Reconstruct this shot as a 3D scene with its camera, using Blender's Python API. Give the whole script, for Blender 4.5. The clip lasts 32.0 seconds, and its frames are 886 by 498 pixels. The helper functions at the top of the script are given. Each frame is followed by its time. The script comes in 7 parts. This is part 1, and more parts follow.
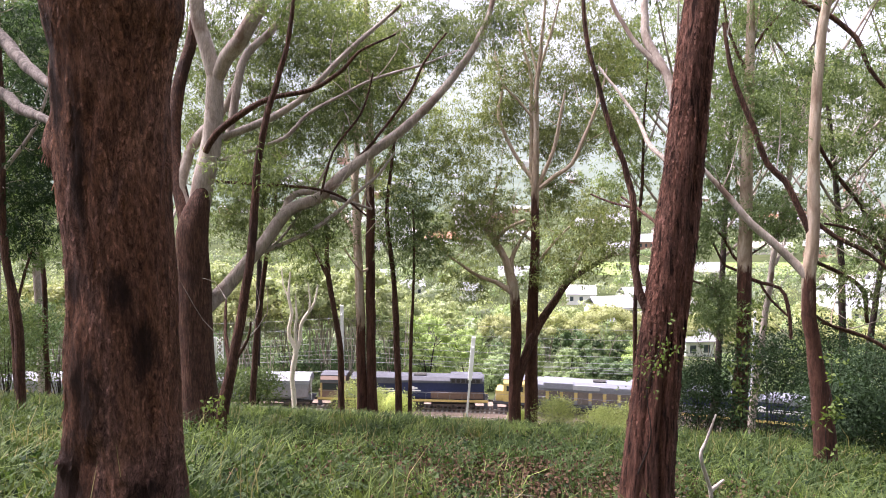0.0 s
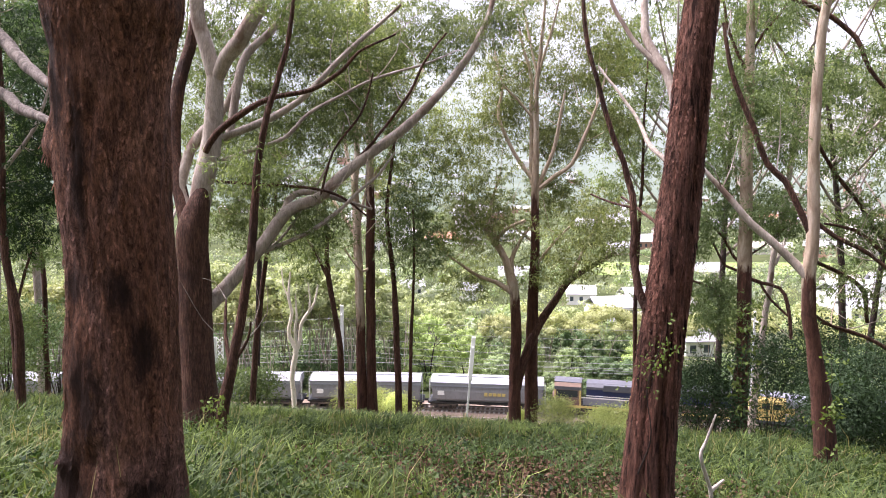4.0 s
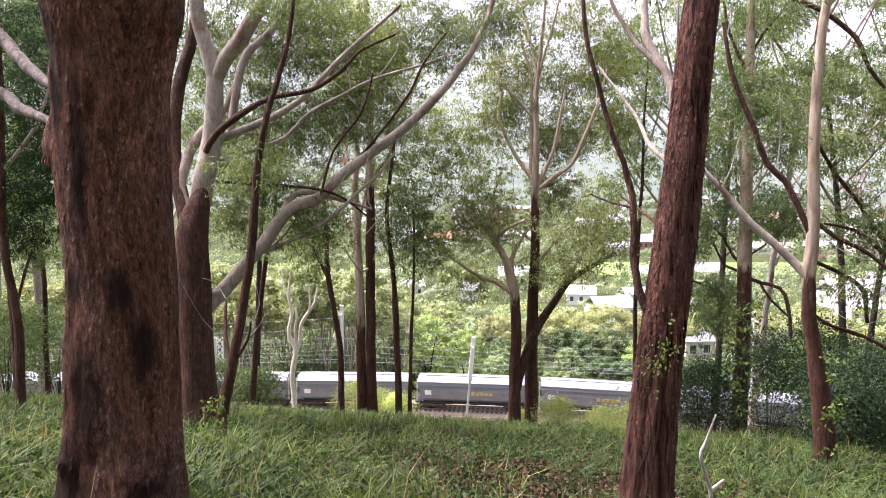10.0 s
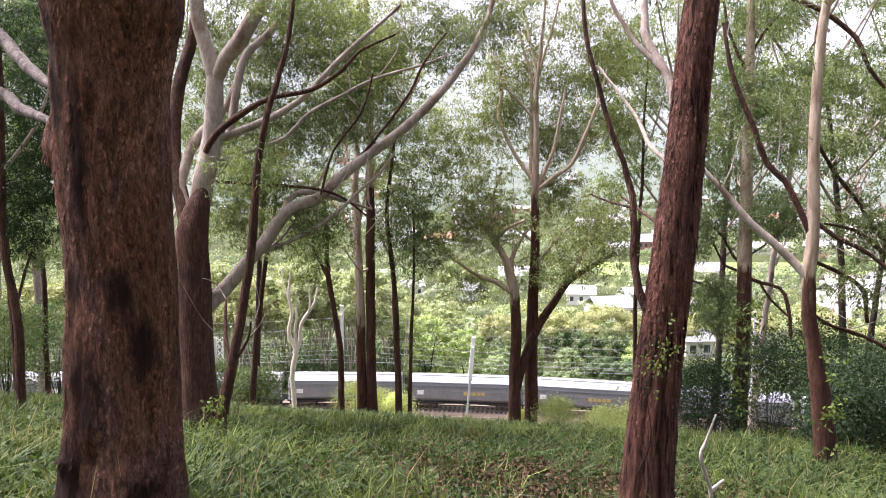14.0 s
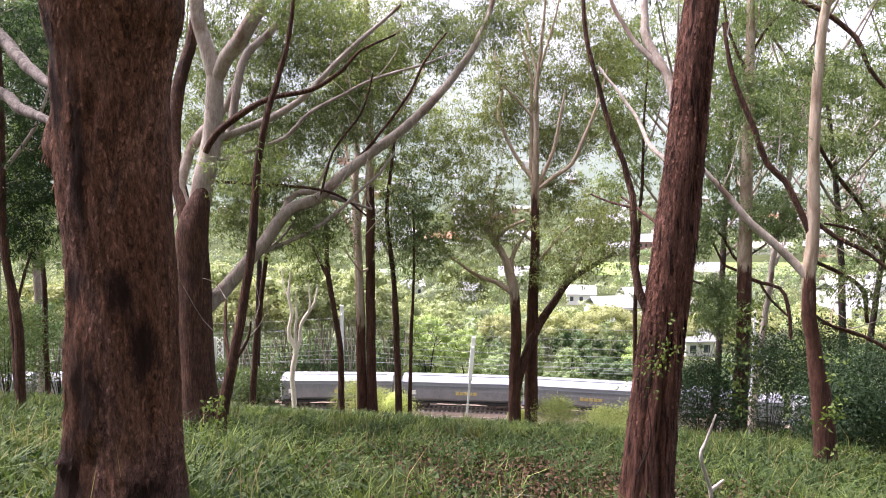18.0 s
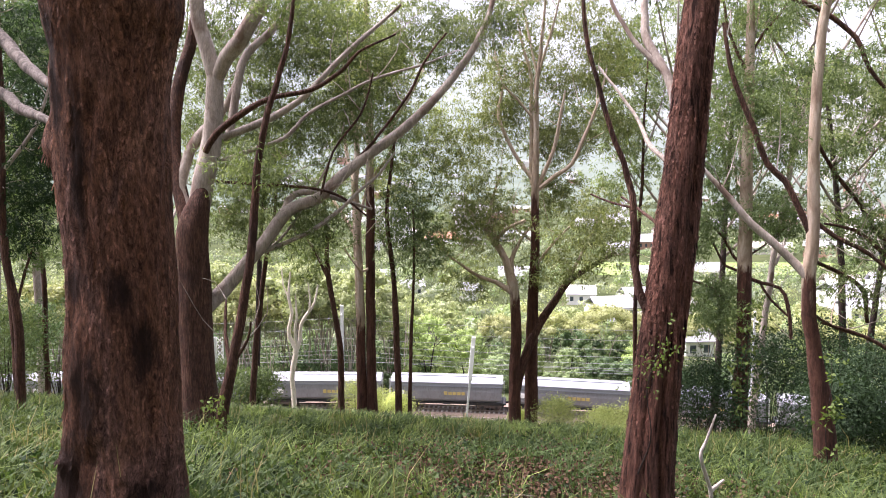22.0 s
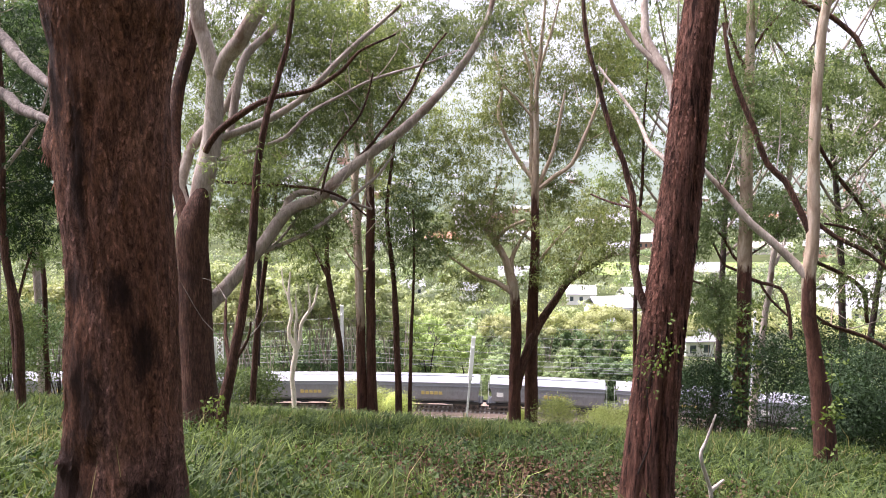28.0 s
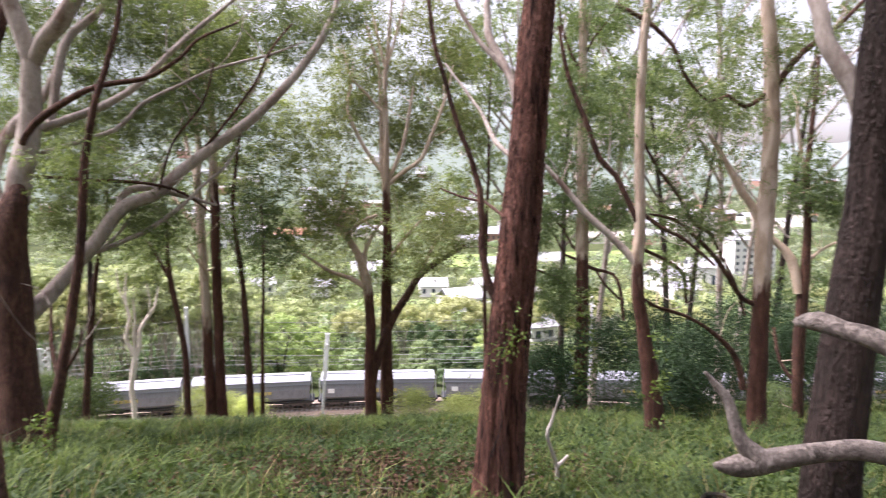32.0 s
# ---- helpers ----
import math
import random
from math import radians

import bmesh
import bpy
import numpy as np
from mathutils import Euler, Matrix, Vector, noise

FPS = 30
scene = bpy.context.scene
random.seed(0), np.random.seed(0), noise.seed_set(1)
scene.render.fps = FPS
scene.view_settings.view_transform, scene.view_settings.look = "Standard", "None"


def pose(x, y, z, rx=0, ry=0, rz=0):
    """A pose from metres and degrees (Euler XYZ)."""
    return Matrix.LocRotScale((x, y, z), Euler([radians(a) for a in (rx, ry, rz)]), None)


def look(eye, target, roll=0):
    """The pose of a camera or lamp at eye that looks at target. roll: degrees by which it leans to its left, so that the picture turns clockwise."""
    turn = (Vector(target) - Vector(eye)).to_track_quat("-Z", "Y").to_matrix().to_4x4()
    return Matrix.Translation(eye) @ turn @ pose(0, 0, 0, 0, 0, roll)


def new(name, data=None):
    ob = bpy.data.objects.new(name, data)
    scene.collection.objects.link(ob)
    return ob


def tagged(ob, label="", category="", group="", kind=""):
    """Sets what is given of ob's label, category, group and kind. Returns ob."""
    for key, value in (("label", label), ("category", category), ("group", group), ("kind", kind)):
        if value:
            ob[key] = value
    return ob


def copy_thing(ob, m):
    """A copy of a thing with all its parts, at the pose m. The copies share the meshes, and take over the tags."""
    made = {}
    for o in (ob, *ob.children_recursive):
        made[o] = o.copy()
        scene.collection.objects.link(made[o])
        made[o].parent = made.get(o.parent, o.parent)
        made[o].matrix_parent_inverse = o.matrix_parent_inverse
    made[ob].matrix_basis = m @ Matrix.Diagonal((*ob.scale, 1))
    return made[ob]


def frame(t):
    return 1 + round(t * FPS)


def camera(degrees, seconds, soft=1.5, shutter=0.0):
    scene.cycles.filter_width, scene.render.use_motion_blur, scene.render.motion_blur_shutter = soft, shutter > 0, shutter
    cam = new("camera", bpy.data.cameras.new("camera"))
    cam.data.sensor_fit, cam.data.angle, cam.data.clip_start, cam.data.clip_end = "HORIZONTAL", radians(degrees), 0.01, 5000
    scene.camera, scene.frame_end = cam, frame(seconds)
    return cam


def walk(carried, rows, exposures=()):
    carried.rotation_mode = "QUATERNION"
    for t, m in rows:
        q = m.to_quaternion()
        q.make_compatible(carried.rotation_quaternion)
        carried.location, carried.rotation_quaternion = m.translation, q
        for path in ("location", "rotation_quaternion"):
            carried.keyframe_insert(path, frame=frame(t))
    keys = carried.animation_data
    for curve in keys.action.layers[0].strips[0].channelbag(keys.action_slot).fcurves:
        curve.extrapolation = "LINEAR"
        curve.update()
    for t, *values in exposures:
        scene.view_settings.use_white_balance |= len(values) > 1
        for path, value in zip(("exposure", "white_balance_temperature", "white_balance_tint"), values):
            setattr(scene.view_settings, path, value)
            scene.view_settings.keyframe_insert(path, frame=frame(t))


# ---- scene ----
cam = camera(65.7, 32.0, soft=1.0, shutter=0.5)
EYE = (0.0, 0.0, 1.6)
walk(cam, [
    (0.0, pose(*EYE, 83.8, 0, 0)),
    (28.6, pose(*EYE, 83.8, 0, 0)),
    (29.1, pose(*EYE, 83.82, 0, -0.03)),
    (29.5, pose(*EYE, 83.8, 0, -0.127)),
    (30.0, pose(*EYE, 83.78, 0, -0.071)),
    (30.5, pose(*EYE, 83.586, 0, -0.643)),
    (31.0, pose(*EYE, 83.368, 0, -2.501)),
    (31.5, pose(*EYE, 83.346, -0.1, -6.263)),
    (32.0, pose(*EYE, 83.353, -0.03, -12.347)),
], exposures=[(0.0, 1.65, 6400, 30), (30.5, 1.65, 6400, 30), (32.0, 1.56, 6350, 30)])

# ---- light: a bright overcast day ----
SUN_EL, SUN_AZ = 62.0, -68.0
world = bpy.data.worlds.new("sky")
scene.world = world
world.use_nodes = True
wn = world.node_tree.nodes
sky = wn.new("ShaderNodeTexSky")
sky.sky_type, sky.sun_disc = "NISHITA", False
sky.sun_elevation, sky.sun_rotation = radians(SUN_EL), radians(SUN_AZ)
sky.dust_density, sky.air_density, sky.ozone_density = 3.0, 1.0, 1.0
wn["Background"].inputs[1].default_value = 0.115
cloud = wn.new("ShaderNodeHueSaturation")  # thin high cloud greys the blue
cloud.inputs["Saturation"].default_value, cloud.inputs["Value"].default_value = 0.4, 1.1
world.node_tree.links.new(sky.outputs[0], cloud.inputs["Color"])
world.node_tree.links.new(cloud.outputs[0], wn["Background"].inputs[0])
sun = new("sun", bpy.data.lights.new("sun", "SUN"))
sun.data.energy, sun.data.angle, sun.data.color = 4.2, radians(40), (1.0, 0.96, 0.9)
sun_dir = Vector((math.sin(radians(SUN_AZ)) * math.cos(radians(SUN_EL)), math.cos(radians(SUN_AZ)) * math.cos(radians(SUN_EL)), math.sin(radians(SUN_EL))))
sun.matrix_world = look(sun_dir * 60, (0, 0, 0))


# ---- materials ----
class Nodes:
    def __init__(self, name):
        self.mat = bpy.data.materials.new(name)
        self.mat.use_nodes = True
        self.t = self.mat.node_tree
        self.p = self.t.nodes["Principled BSDF"]
        self.out = self.t.nodes["Material Output"]

    def n(self, kind, **kw):
        nd = self.t.nodes.new("ShaderNode" + kind)
        for k, v in kw.items():
            if k in nd.inputs:
                nd.inputs[k].default_value = v
        return nd

    def link(self, a, b):
        self.t.links.new(a, b)

    def coords(self, scale, space="Object"):
        c = self.n("TexCoord")
        m = self.n("Mapping")
        m.inputs["Scale"].default_value = scale
        self.link(c.outputs[space], m.inputs["Vector"])
        return m.outputs[0]

    def noise(self, vec, scale, detail=4.0, rough=0.6, distortion=0.0):
        nd = self.n("TexNoise", Scale=scale, Detail=detail, Roughness=rough, Distortion=distortion)
        self.link(vec, nd.inputs["Vector"])
        return nd.outputs["Fac"]

    def ramp(self, fac, stops):
        r = self.n("ValToRGB")
        e = r.color_ramp.elements
        for i, (pos, col) in enumerate(stops):
            el = e[i] if i < 2 else e.new(pos)
            el.position, el.color = pos, (*col, 1)
        self.link(fac, r.inputs[0])
        return r.outputs[0]

    def mix(self, fac, a, b, mode="MIX"):
        m = self.t.nodes.new("ShaderNodeMix")
        m.data_type, m.blend_type = "RGBA", mode
        for sock, v in ((m.inputs[0], fac), (m.inputs[6], a), (m.inputs[7], b)):
            if isinstance(v, (int, float)):
                sock.default_value = v
            elif isinstance(v, tuple):
                sock.default_value = (*v, 1)
            else:
                self.link(v, sock)
        return m.outputs[2]

    def bump(self, height, strength, dist):
        b = self.n("Bump", Strength=strength, Distance=dist)
        self.link(height, b.inputs["Height"])
        self.link(b.outputs[0], self.p.inputs["Normal"])

    def color(self, c):
        if isinstance(c, tuple):
            self.p.inputs["Base Color"].default_value = (*c, 1)
        else:
            self.link(c, self.p.inputs["Base Color"])

    def set(self, rough=0.8, metal=0.0, spec=0.4):
        self.p.inputs["Roughness"].default_value = rough
        self.p.inputs["Metallic"].default_value = metal
        self.p.inputs["Specular IOR Level"].default_value = spec
        return self.mat


def leaf_material(name, dark, light, through_light=0.48, rough=0.5):
    s = Nodes(name)
    geo = s.n("NewGeometry")
    info = s.n("ObjectInfo")
    base = s.ramp(geo.outputs["Random Per Island"], [(0.0, dark), (0.75, light), (1.0, tuple(min(1, v * 1.5) for v in light))])
    big = s.noise(s.coords((1, 1, 1)), 1.4, 3.0)
    col = s.mix(0.55, base, s.ramp(big, [(0.3, dark), (0.7, light)]))
    hs = s.n("HueSaturation")
    s.link(col, hs.inputs["Color"])
    mr = s.n("MapRange")
    mr.inputs["To Min"].default_value, mr.inputs["To Max"].default_value = 0.75, 1.25
    s.link(info.outputs["Random"], mr.inputs[0])
    s.link(mr.outputs[0], hs.inputs["Value"])
    s.color(hs.outputs[0])
    mat = s.set(rough, 0, 0.22)
    tr = s.n("BsdfTranslucent")
    tint = s.mix(1.0, hs.outputs[0], (1.0, 1.05, 0.55), "MULTIPLY")
    s.link(tint, tr.inputs["Color"])
    mx = s.n("MixShader", Fac=through_light)
    s.link(s.p.outputs[0], mx.inputs[1])
    s.link(tr.outputs[0], mx.inputs[2])
    s.link(mx.outputs[0], s.out.inputs[0])
    return mat


def bark_material(name, dark, mid, light, stretch=0.12, depth=0.02, patch=None, peel=None, fissure=0.0, run=0.1):
    """Fibrous or smooth bark; peel: the three colours of the smooth bark to which the stem turns higher up."""
    s = Nodes(name)
    v = s.coords((1, 1, stretch))
    fibre = s.noise(v, 30.0, 7.0, 0.72, 0.8)
    broad = s.noise(s.coords((1, 1, 0.55)), 3.4, 6.0, 0.7, 0.8)
    ridge = s.noise(v, 13.0, 4.0, 0.6, 1.0)
    col = s.ramp(fibre, [(0.34, dark), (0.52, mid), (0.7, light)])
    col = s.mix(0.5, col, s.ramp(broad, [(0.32, dark), (0.5, mid), (0.7, light)]))
    smooth = depth < 0.01
    col = s.mix(0.18 if smooth else 0.5, col, s.ramp(ridge, [(0.36, (0.25, 0.25, 0.25)), (0.56, (1, 1, 1))]), "MULTIPLY")
    crack = s.ramp(s.noise(s.coords((1, 1, stretch * 0.8)), 19.0, 5.0, 0.65, 1.2), [(0.45, (1, 1, 1)), (0.5, (0.22, 0.2, 0.2)), (0.54, (1, 1, 1))])
    col = s.mix(0.1 if smooth else 0.28, col, crack, "MULTIPLY")
    if fissure:
        vf = s.n("TexVoronoi", Scale=38.0, Randomness=1.0)
        vf.feature = "DISTANCE_TO_EDGE"
        wf = s.n("VectorMath")
        wf.operation = "ADD"
        bend = s.n("TexNoise", Scale=7.0, Detail=6.0)
        s.link(s.coords((1, 1, 0.4)), bend.inputs["Vector"])
        sf = s.n("VectorMath")
        sf.operation = "SCALE"
        sf.inputs["Scale"].default_value = 0.09
        s.link(bend.outputs["Color"], sf.inputs[0])
        s.link(s.coords((1, 1, run)), wf.inputs[0])
        s.link(sf.outputs[0], wf.inputs[1])
        s.link(wf.outputs[0], vf.inputs["Vector"])
        groove = s.ramp(vf.outputs["Distance"], [(0.0, (0.12, 0.1, 0.1)), (0.16, (0.75, 0.72, 0.7)), (0.4, (1.15, 1.12, 1.1))])
        col = s.mix(fissure, col, groove, "MULTIPLY")
        crack = groove
    if patch:
        spots = s.ramp(s.noise(s.coords((1, 1, 0.5)), 1.7, 6.0, 0.6, 0.3), [(0.54, (0, 0, 0)), (0.64, (0.85, 0.85, 0.85))])
        col = s.mix(spots, col, patch)
    if peel:
        up = s.ramp(s.noise(s.coords((1, 1, 0.3)), 5.0, 5.0, 0.6, 0.5), [(0.34, peel[0]), (0.5, peel[1]), (0.66, peel[2])])
        at = s.n("Attribute")
        at.attribute_name = "peel"
        edge = s.n("Math")
        edge.operation = "ADD"
        wob = s.n("MapRange")
        wob.inputs["To Min"].default_value, wob.inputs["To Max"].default_value = -0.7, 0.7
        s.link(s.noise(s.coords((1, 1, 0.2)), 9.0, 4.0), wob.inputs[0])
        s.link(at.outputs["Fac"], edge.inputs[0])
        s.link(wob.outputs[0], edge.inputs[1])
        col = s.mix(s.ramp(edge.outputs[0], [(0.4, (0, 0, 0)), (0.6, (1, 1, 1))]), col, up)
    s.color(col)
    h = s.mix(0.25, s.mix(0.5, fibre, ridge), crack)
    s.bump(h, 1.0, depth)
    return s.set(0.85, 0, 0.25)


def stringy_bark(name, dark, mid, light, grey, strips=0.5, depth=0.03, plates=0.5, pitch=16.0, short=1.0):
    """Stringy red-brown bark: broad damp stains, long fibres, lifted strips and small flakes."""
    s = Nodes(name)
    broad = s.noise(s.coords((1, 1, 0.3)), 2.6, 5.0, 0.6, 0.6)
    streak = s.noise(s.coords((1, 1, 0.12 * short)), pitch, 5.0, 0.6, 0.6)
    fibre = s.noise(s.coords((1, 1, 0.14 * short)), 42.0, 5.0, 0.75, 0.5)
    flake = s.noise(s.coords((1, 1, 0.42)), 19.0, 6.0, 0.8, 2.4)
    where = s.noise(s.coords((1, 1, 0.4)), 1.9, 4.0, 0.6, 0.4)
    col = s.ramp(broad, [(0.34, dark), (0.5, mid), (0.66, light)])
    col = s.mix(0.3, col, s.ramp(streak, [(0.36, dark), (0.5, mid), (0.64, light)]))
    col = s.mix(s.ramp(s.noise(s.coords((1, 1, 0.25)), 3.3, 5.0, 0.6, 0.3), [(0.5, (0, 0, 0)), (0.64, (0.75, 0.75, 0.75))]), col, grey)
    col = s.mix(0.8, col, s.ramp(fibre, [(0.36, (0.3, 0.26, 0.25)), (0.5, (1, 1, 1)), (0.64, (1.6, 1.52, 1.48))]), "MULTIPLY")
    gap = s.ramp(streak, [(0.38, (0.16, 0.13, 0.13)), (0.45, (1, 1, 1)), (0.6, (1.25, 1.2, 1.2))])
    col = s.mix(strips, col, gap, "MULTIPLY")
    spot = s.ramp(where, [(0.36, (0.15, 0.15, 0.15)), (0.56, (1, 1, 1))])
    chip = s.ramp(flake, [(0.4, (0.35, 0.3, 0.3)), (0.48, (1, 1, 1)), (0.54, (1, 1, 1)), (0.6, (1.9, 1.85, 1.8))])
    col = s.mix(s.mix(plates, (0, 0, 0), spot), col, s.mix(1.0, col, chip, "MULTIPLY"))
    geo = s.n("NewGeometry")
    col = s.mix(1.0, col, s.ramp(geo.outputs["Random Per Island"], [(0.0, (0.68, 0.65, 0.64)), (0.5, (1, 1, 1)), (1.0, (1.35, 1.32, 1.3))]), "MULTIPLY")
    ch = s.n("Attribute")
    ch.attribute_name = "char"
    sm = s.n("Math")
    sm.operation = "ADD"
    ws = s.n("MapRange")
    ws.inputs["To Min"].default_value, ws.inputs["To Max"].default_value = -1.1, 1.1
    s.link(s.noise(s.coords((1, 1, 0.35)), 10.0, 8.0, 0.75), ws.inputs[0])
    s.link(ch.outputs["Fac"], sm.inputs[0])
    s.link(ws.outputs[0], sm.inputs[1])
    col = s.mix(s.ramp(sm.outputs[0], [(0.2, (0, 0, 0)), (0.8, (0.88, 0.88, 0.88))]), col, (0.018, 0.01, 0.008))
    s.color(col)
    h = s.mix(0.4, s.mix(0.5, fibre, s.ramp(streak, [(0.3, (0, 0, 0)), (0.6, (1, 1, 1))])), s.ramp(flake, [(0.35, (0, 0, 0)), (0.65, (1, 1, 1))]))
    s.bump(h, 1.0, depth)
    return s.set(0.85, 0, 0.15)


def plain(name, col, rough=0.6, metal=0.0, vary=0.15, scale=3.0, bump=0.0, dirt=None):
    s = Nodes(name)
    f = s.noise(s.coords((1, 1, 1)), scale, 5.0)
    f2 = s.noise(s.coords((1, 1, 0.25)), scale * 6, 3.0)
    a = tuple(max(0, c * (1 - vary)) for c in col)
    b = tuple(min(1, c * (1 + vary)) for c in col)
    c = s.ramp(f, [(0.3, a), (0.7, b)])
    if dirt:
        c = s.mix(s.ramp(f2, [(0.5, (0, 0, 0)), (0.8, (0.7, 0.7, 0.7))]), c, dirt)
    s.color(c)
    if bump:
        s.bump(f2, 0.5, bump)
    return s.set(rough, metal)


MAT = {
    "rough": bark_material("bark_red_brown", (0.042, 0.022, 0.016), (0.135, 0.068, 0.046), (0.25, 0.145, 0.103), 0.14, 0.05, (0.028, 0.014, 0.011), None, 0.6),
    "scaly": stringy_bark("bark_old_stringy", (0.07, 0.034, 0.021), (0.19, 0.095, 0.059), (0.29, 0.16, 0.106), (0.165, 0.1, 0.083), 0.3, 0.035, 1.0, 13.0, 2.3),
    "furrow": stringy_bark("bark_furrowed_red", (0.05, 0.024, 0.018), (0.175, 0.086, 0.062), (0.28, 0.155, 0.118), (0.13, 0.078, 0.066), 0.9, 0.05, 0.6, 24.0),
    "peel": bark_material("bark_peeling", (0.03, 0.013, 0.01), (0.10, 0.045, 0.03), (0.2, 0.1, 0.07), 0.12, 0.03, None, ((0.24, 0.175, 0.125), (0.42, 0.335, 0.25), (0.58, 0.5, 0.405))),
    "grey": bark_material("bark_grey_brown", (0.018, 0.012, 0.01), (0.045, 0.032, 0.026), (0.095, 0.069, 0.056), 0.2, 0.03, None, None, 0.5, 0.08),
    "smooth": bark_material("bark_pale_smooth", (0.14, 0.115, 0.095), (0.36, 0.315, 0.27), (0.56, 0.515, 0.455), 0.22, 0.008, (0.16, 0.105, 0.08)),
    "tan": bark_material("bark_tan_smooth", (0.28, 0.205, 0.145), (0.5, 0.4, 0.295), (0.66, 0.57, 0.46), 0.3, 0.006),
    "dead": bark_material("dead_wood_grey", (0.04, 0.032, 0.028), (0.22, 0.19, 0.165), (0.44, 0.4, 0.35), 0.5, 0.04),
    "ghost": bark_material("bark_white", (0.36, 0.3, 0.23), (0.6, 0.54, 0.45), (0.72, 0.68, 0.6), 0.3, 0.004),
    "leaf_mid": leaf_material("leaf_mid", (0.065, 0.105, 0.043), (0.235, 0.295, 0.128)),
    "leaf_dark": leaf_material("leaf_dark", (0.045, 0.08, 0.034), (0.155, 0.21, 0.092)),
    "leaf_bright": leaf_material("leaf_bright", (0.115, 0.165, 0.085), (0.32, 0.385, 0.195)),
    "leaf_lime": leaf_material("leaf_lime", (0.27, 0.35, 0.12), (0.58, 0.63, 0.29), 0.5),
    # leaves of the far trees, with distance haze mixed into their colour
    "leaf_hazed": leaf_material("leaf_hazed", (0.12, 0.16, 0.11), (0.36, 0.41, 0.3), 0.4, 0.7),
    "leaf_canopy": leaf_material("leaf_canopy", (0.19, 0.235, 0.125), (0.46, 0.52, 0.28), 0.35, 0.65),
    "leaf_gold": leaf_material("leaf_gold", (0.18, 0.21, 0.1), (0.44, 0.46, 0.23), 0.35, 0.65),
    "leaf_fresh": leaf_material("leaf_fresh", (0.16, 0.235, 0.09), (0.41, 0.52, 0.21), 0.35, 0.65),
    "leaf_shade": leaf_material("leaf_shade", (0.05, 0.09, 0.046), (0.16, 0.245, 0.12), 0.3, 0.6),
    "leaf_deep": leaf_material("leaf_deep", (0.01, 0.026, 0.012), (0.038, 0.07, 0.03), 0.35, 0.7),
    "grass": leaf_material("grass_green", (0.017, 0.032, 0.009), (0.112, 0.155, 0.042), 0.4, 0.6),
    "tussock": leaf_material("tussock_green", (0.011, 0.028, 0.009), (0.072, 0.115, 0.036), 0.35, 0.6),
    "fresh": leaf_material("grass_fresh", (0.05, 0.088, 0.024), (0.18, 0.245, 0.07), 0.45, 0.6),
    "leaf_olive": leaf_material("leaf_olive", (0.1, 0.13, 0.05), (0.33, 0.38, 0.16), 0.5),
    "leaf_green": leaf_material("leaf_green", (0.115, 0.175, 0.09), (0.34, 0.435, 0.225), 0.35, 0.65),
    "driftwood": bark_material("weathered_pale_wood", (0.28, 0.25, 0.22), (0.52, 0.48, 0.43), (0.7, 0.66, 0.6), 0.35, 0.008),
    "straw": leaf_material("grass_straw", (0.16, 0.14, 0.06), (0.34, 0.3, 0.15), 0.3, 0.7),
    "litter": plain("leaf_litter", (0.075, 0.042, 0.023), 0.95, 0, 0.6, 40),
}

# ---- land ----
TRACK_Y, RAIL_Z, BENCH_Z = 85.8, -27.9, -28.6


def track_y(x):
    """The railway: straight, then a bend towards the hill, then straight again."""
    if x < -16:
        return TRACK_Y
    if x < 40:
        return TRACK_Y - (x + 16) ** 2 / 350
    if x < 96:
        return TRACK_Y - 8.96 - 0.32 * (x - 40) + (x - 40) ** 2 / 350
    return TRACK_Y - 17.92


def ramp01(v, a, b):
    v = min(max((v - a) / (b - a), 0.0), 1.0)
    return v * v * (3 - 2 * v)


def ground_z(x, y):
    """The hillside: it falls to the bench of the railway, then on to the valley floor."""
    ty = track_y(x)
    if y < ty + 7:
        yy = y if y < 17 else 17 + (y - 17) * 63 / max(ty - 22.8, 1)
        if yy < 13:
            # past -6 m, behind the camera: unseen steep rise, added to block low sky
            z = -0.265 * yy if yy > -6 else 1.59 - 0.62 * (yy + 6)
        elif yy < 17:
            z = -3.445 - 0.265 * (yy - 13) - (0.113 / 8) * (yy - 13) ** 2
        else:
            z = -4.731 - 0.3789 * (yy - 17)
        z = max(z, BENCH_Z)
    else:
        z = BENCH_Z - 31.0 * min((y - ty - 7) / 190.0, 1.0)
    z -= 0.058 * max(min(x, 30), -30) * min(max((40 - y) / 15, 0), 1)
    if y < 60:
        z += 0.06 * noise.noise((x * 0.6, y * 0.6, 0)) * ramp01(abs(x) + abs(y), 1, 4)
    return z


def grid_mesh(name, xs, ys, zf):
    nx, ny = len(xs), len(ys)
    vs = [(x, y, zf(x, y)) for y in ys for x in xs]
    fs = [(j * nx + i, j * nx + i + 1, (j + 1) * nx + i + 1, (j + 1) * nx + i) for j in range(ny - 1) for i in range(nx - 1)]
    me = bpy.data.meshes.new(name)
    me.from_pydata(vs, [], fs)
    me.polygons.foreach_set("use_smooth", [True] * len(fs))
    return me


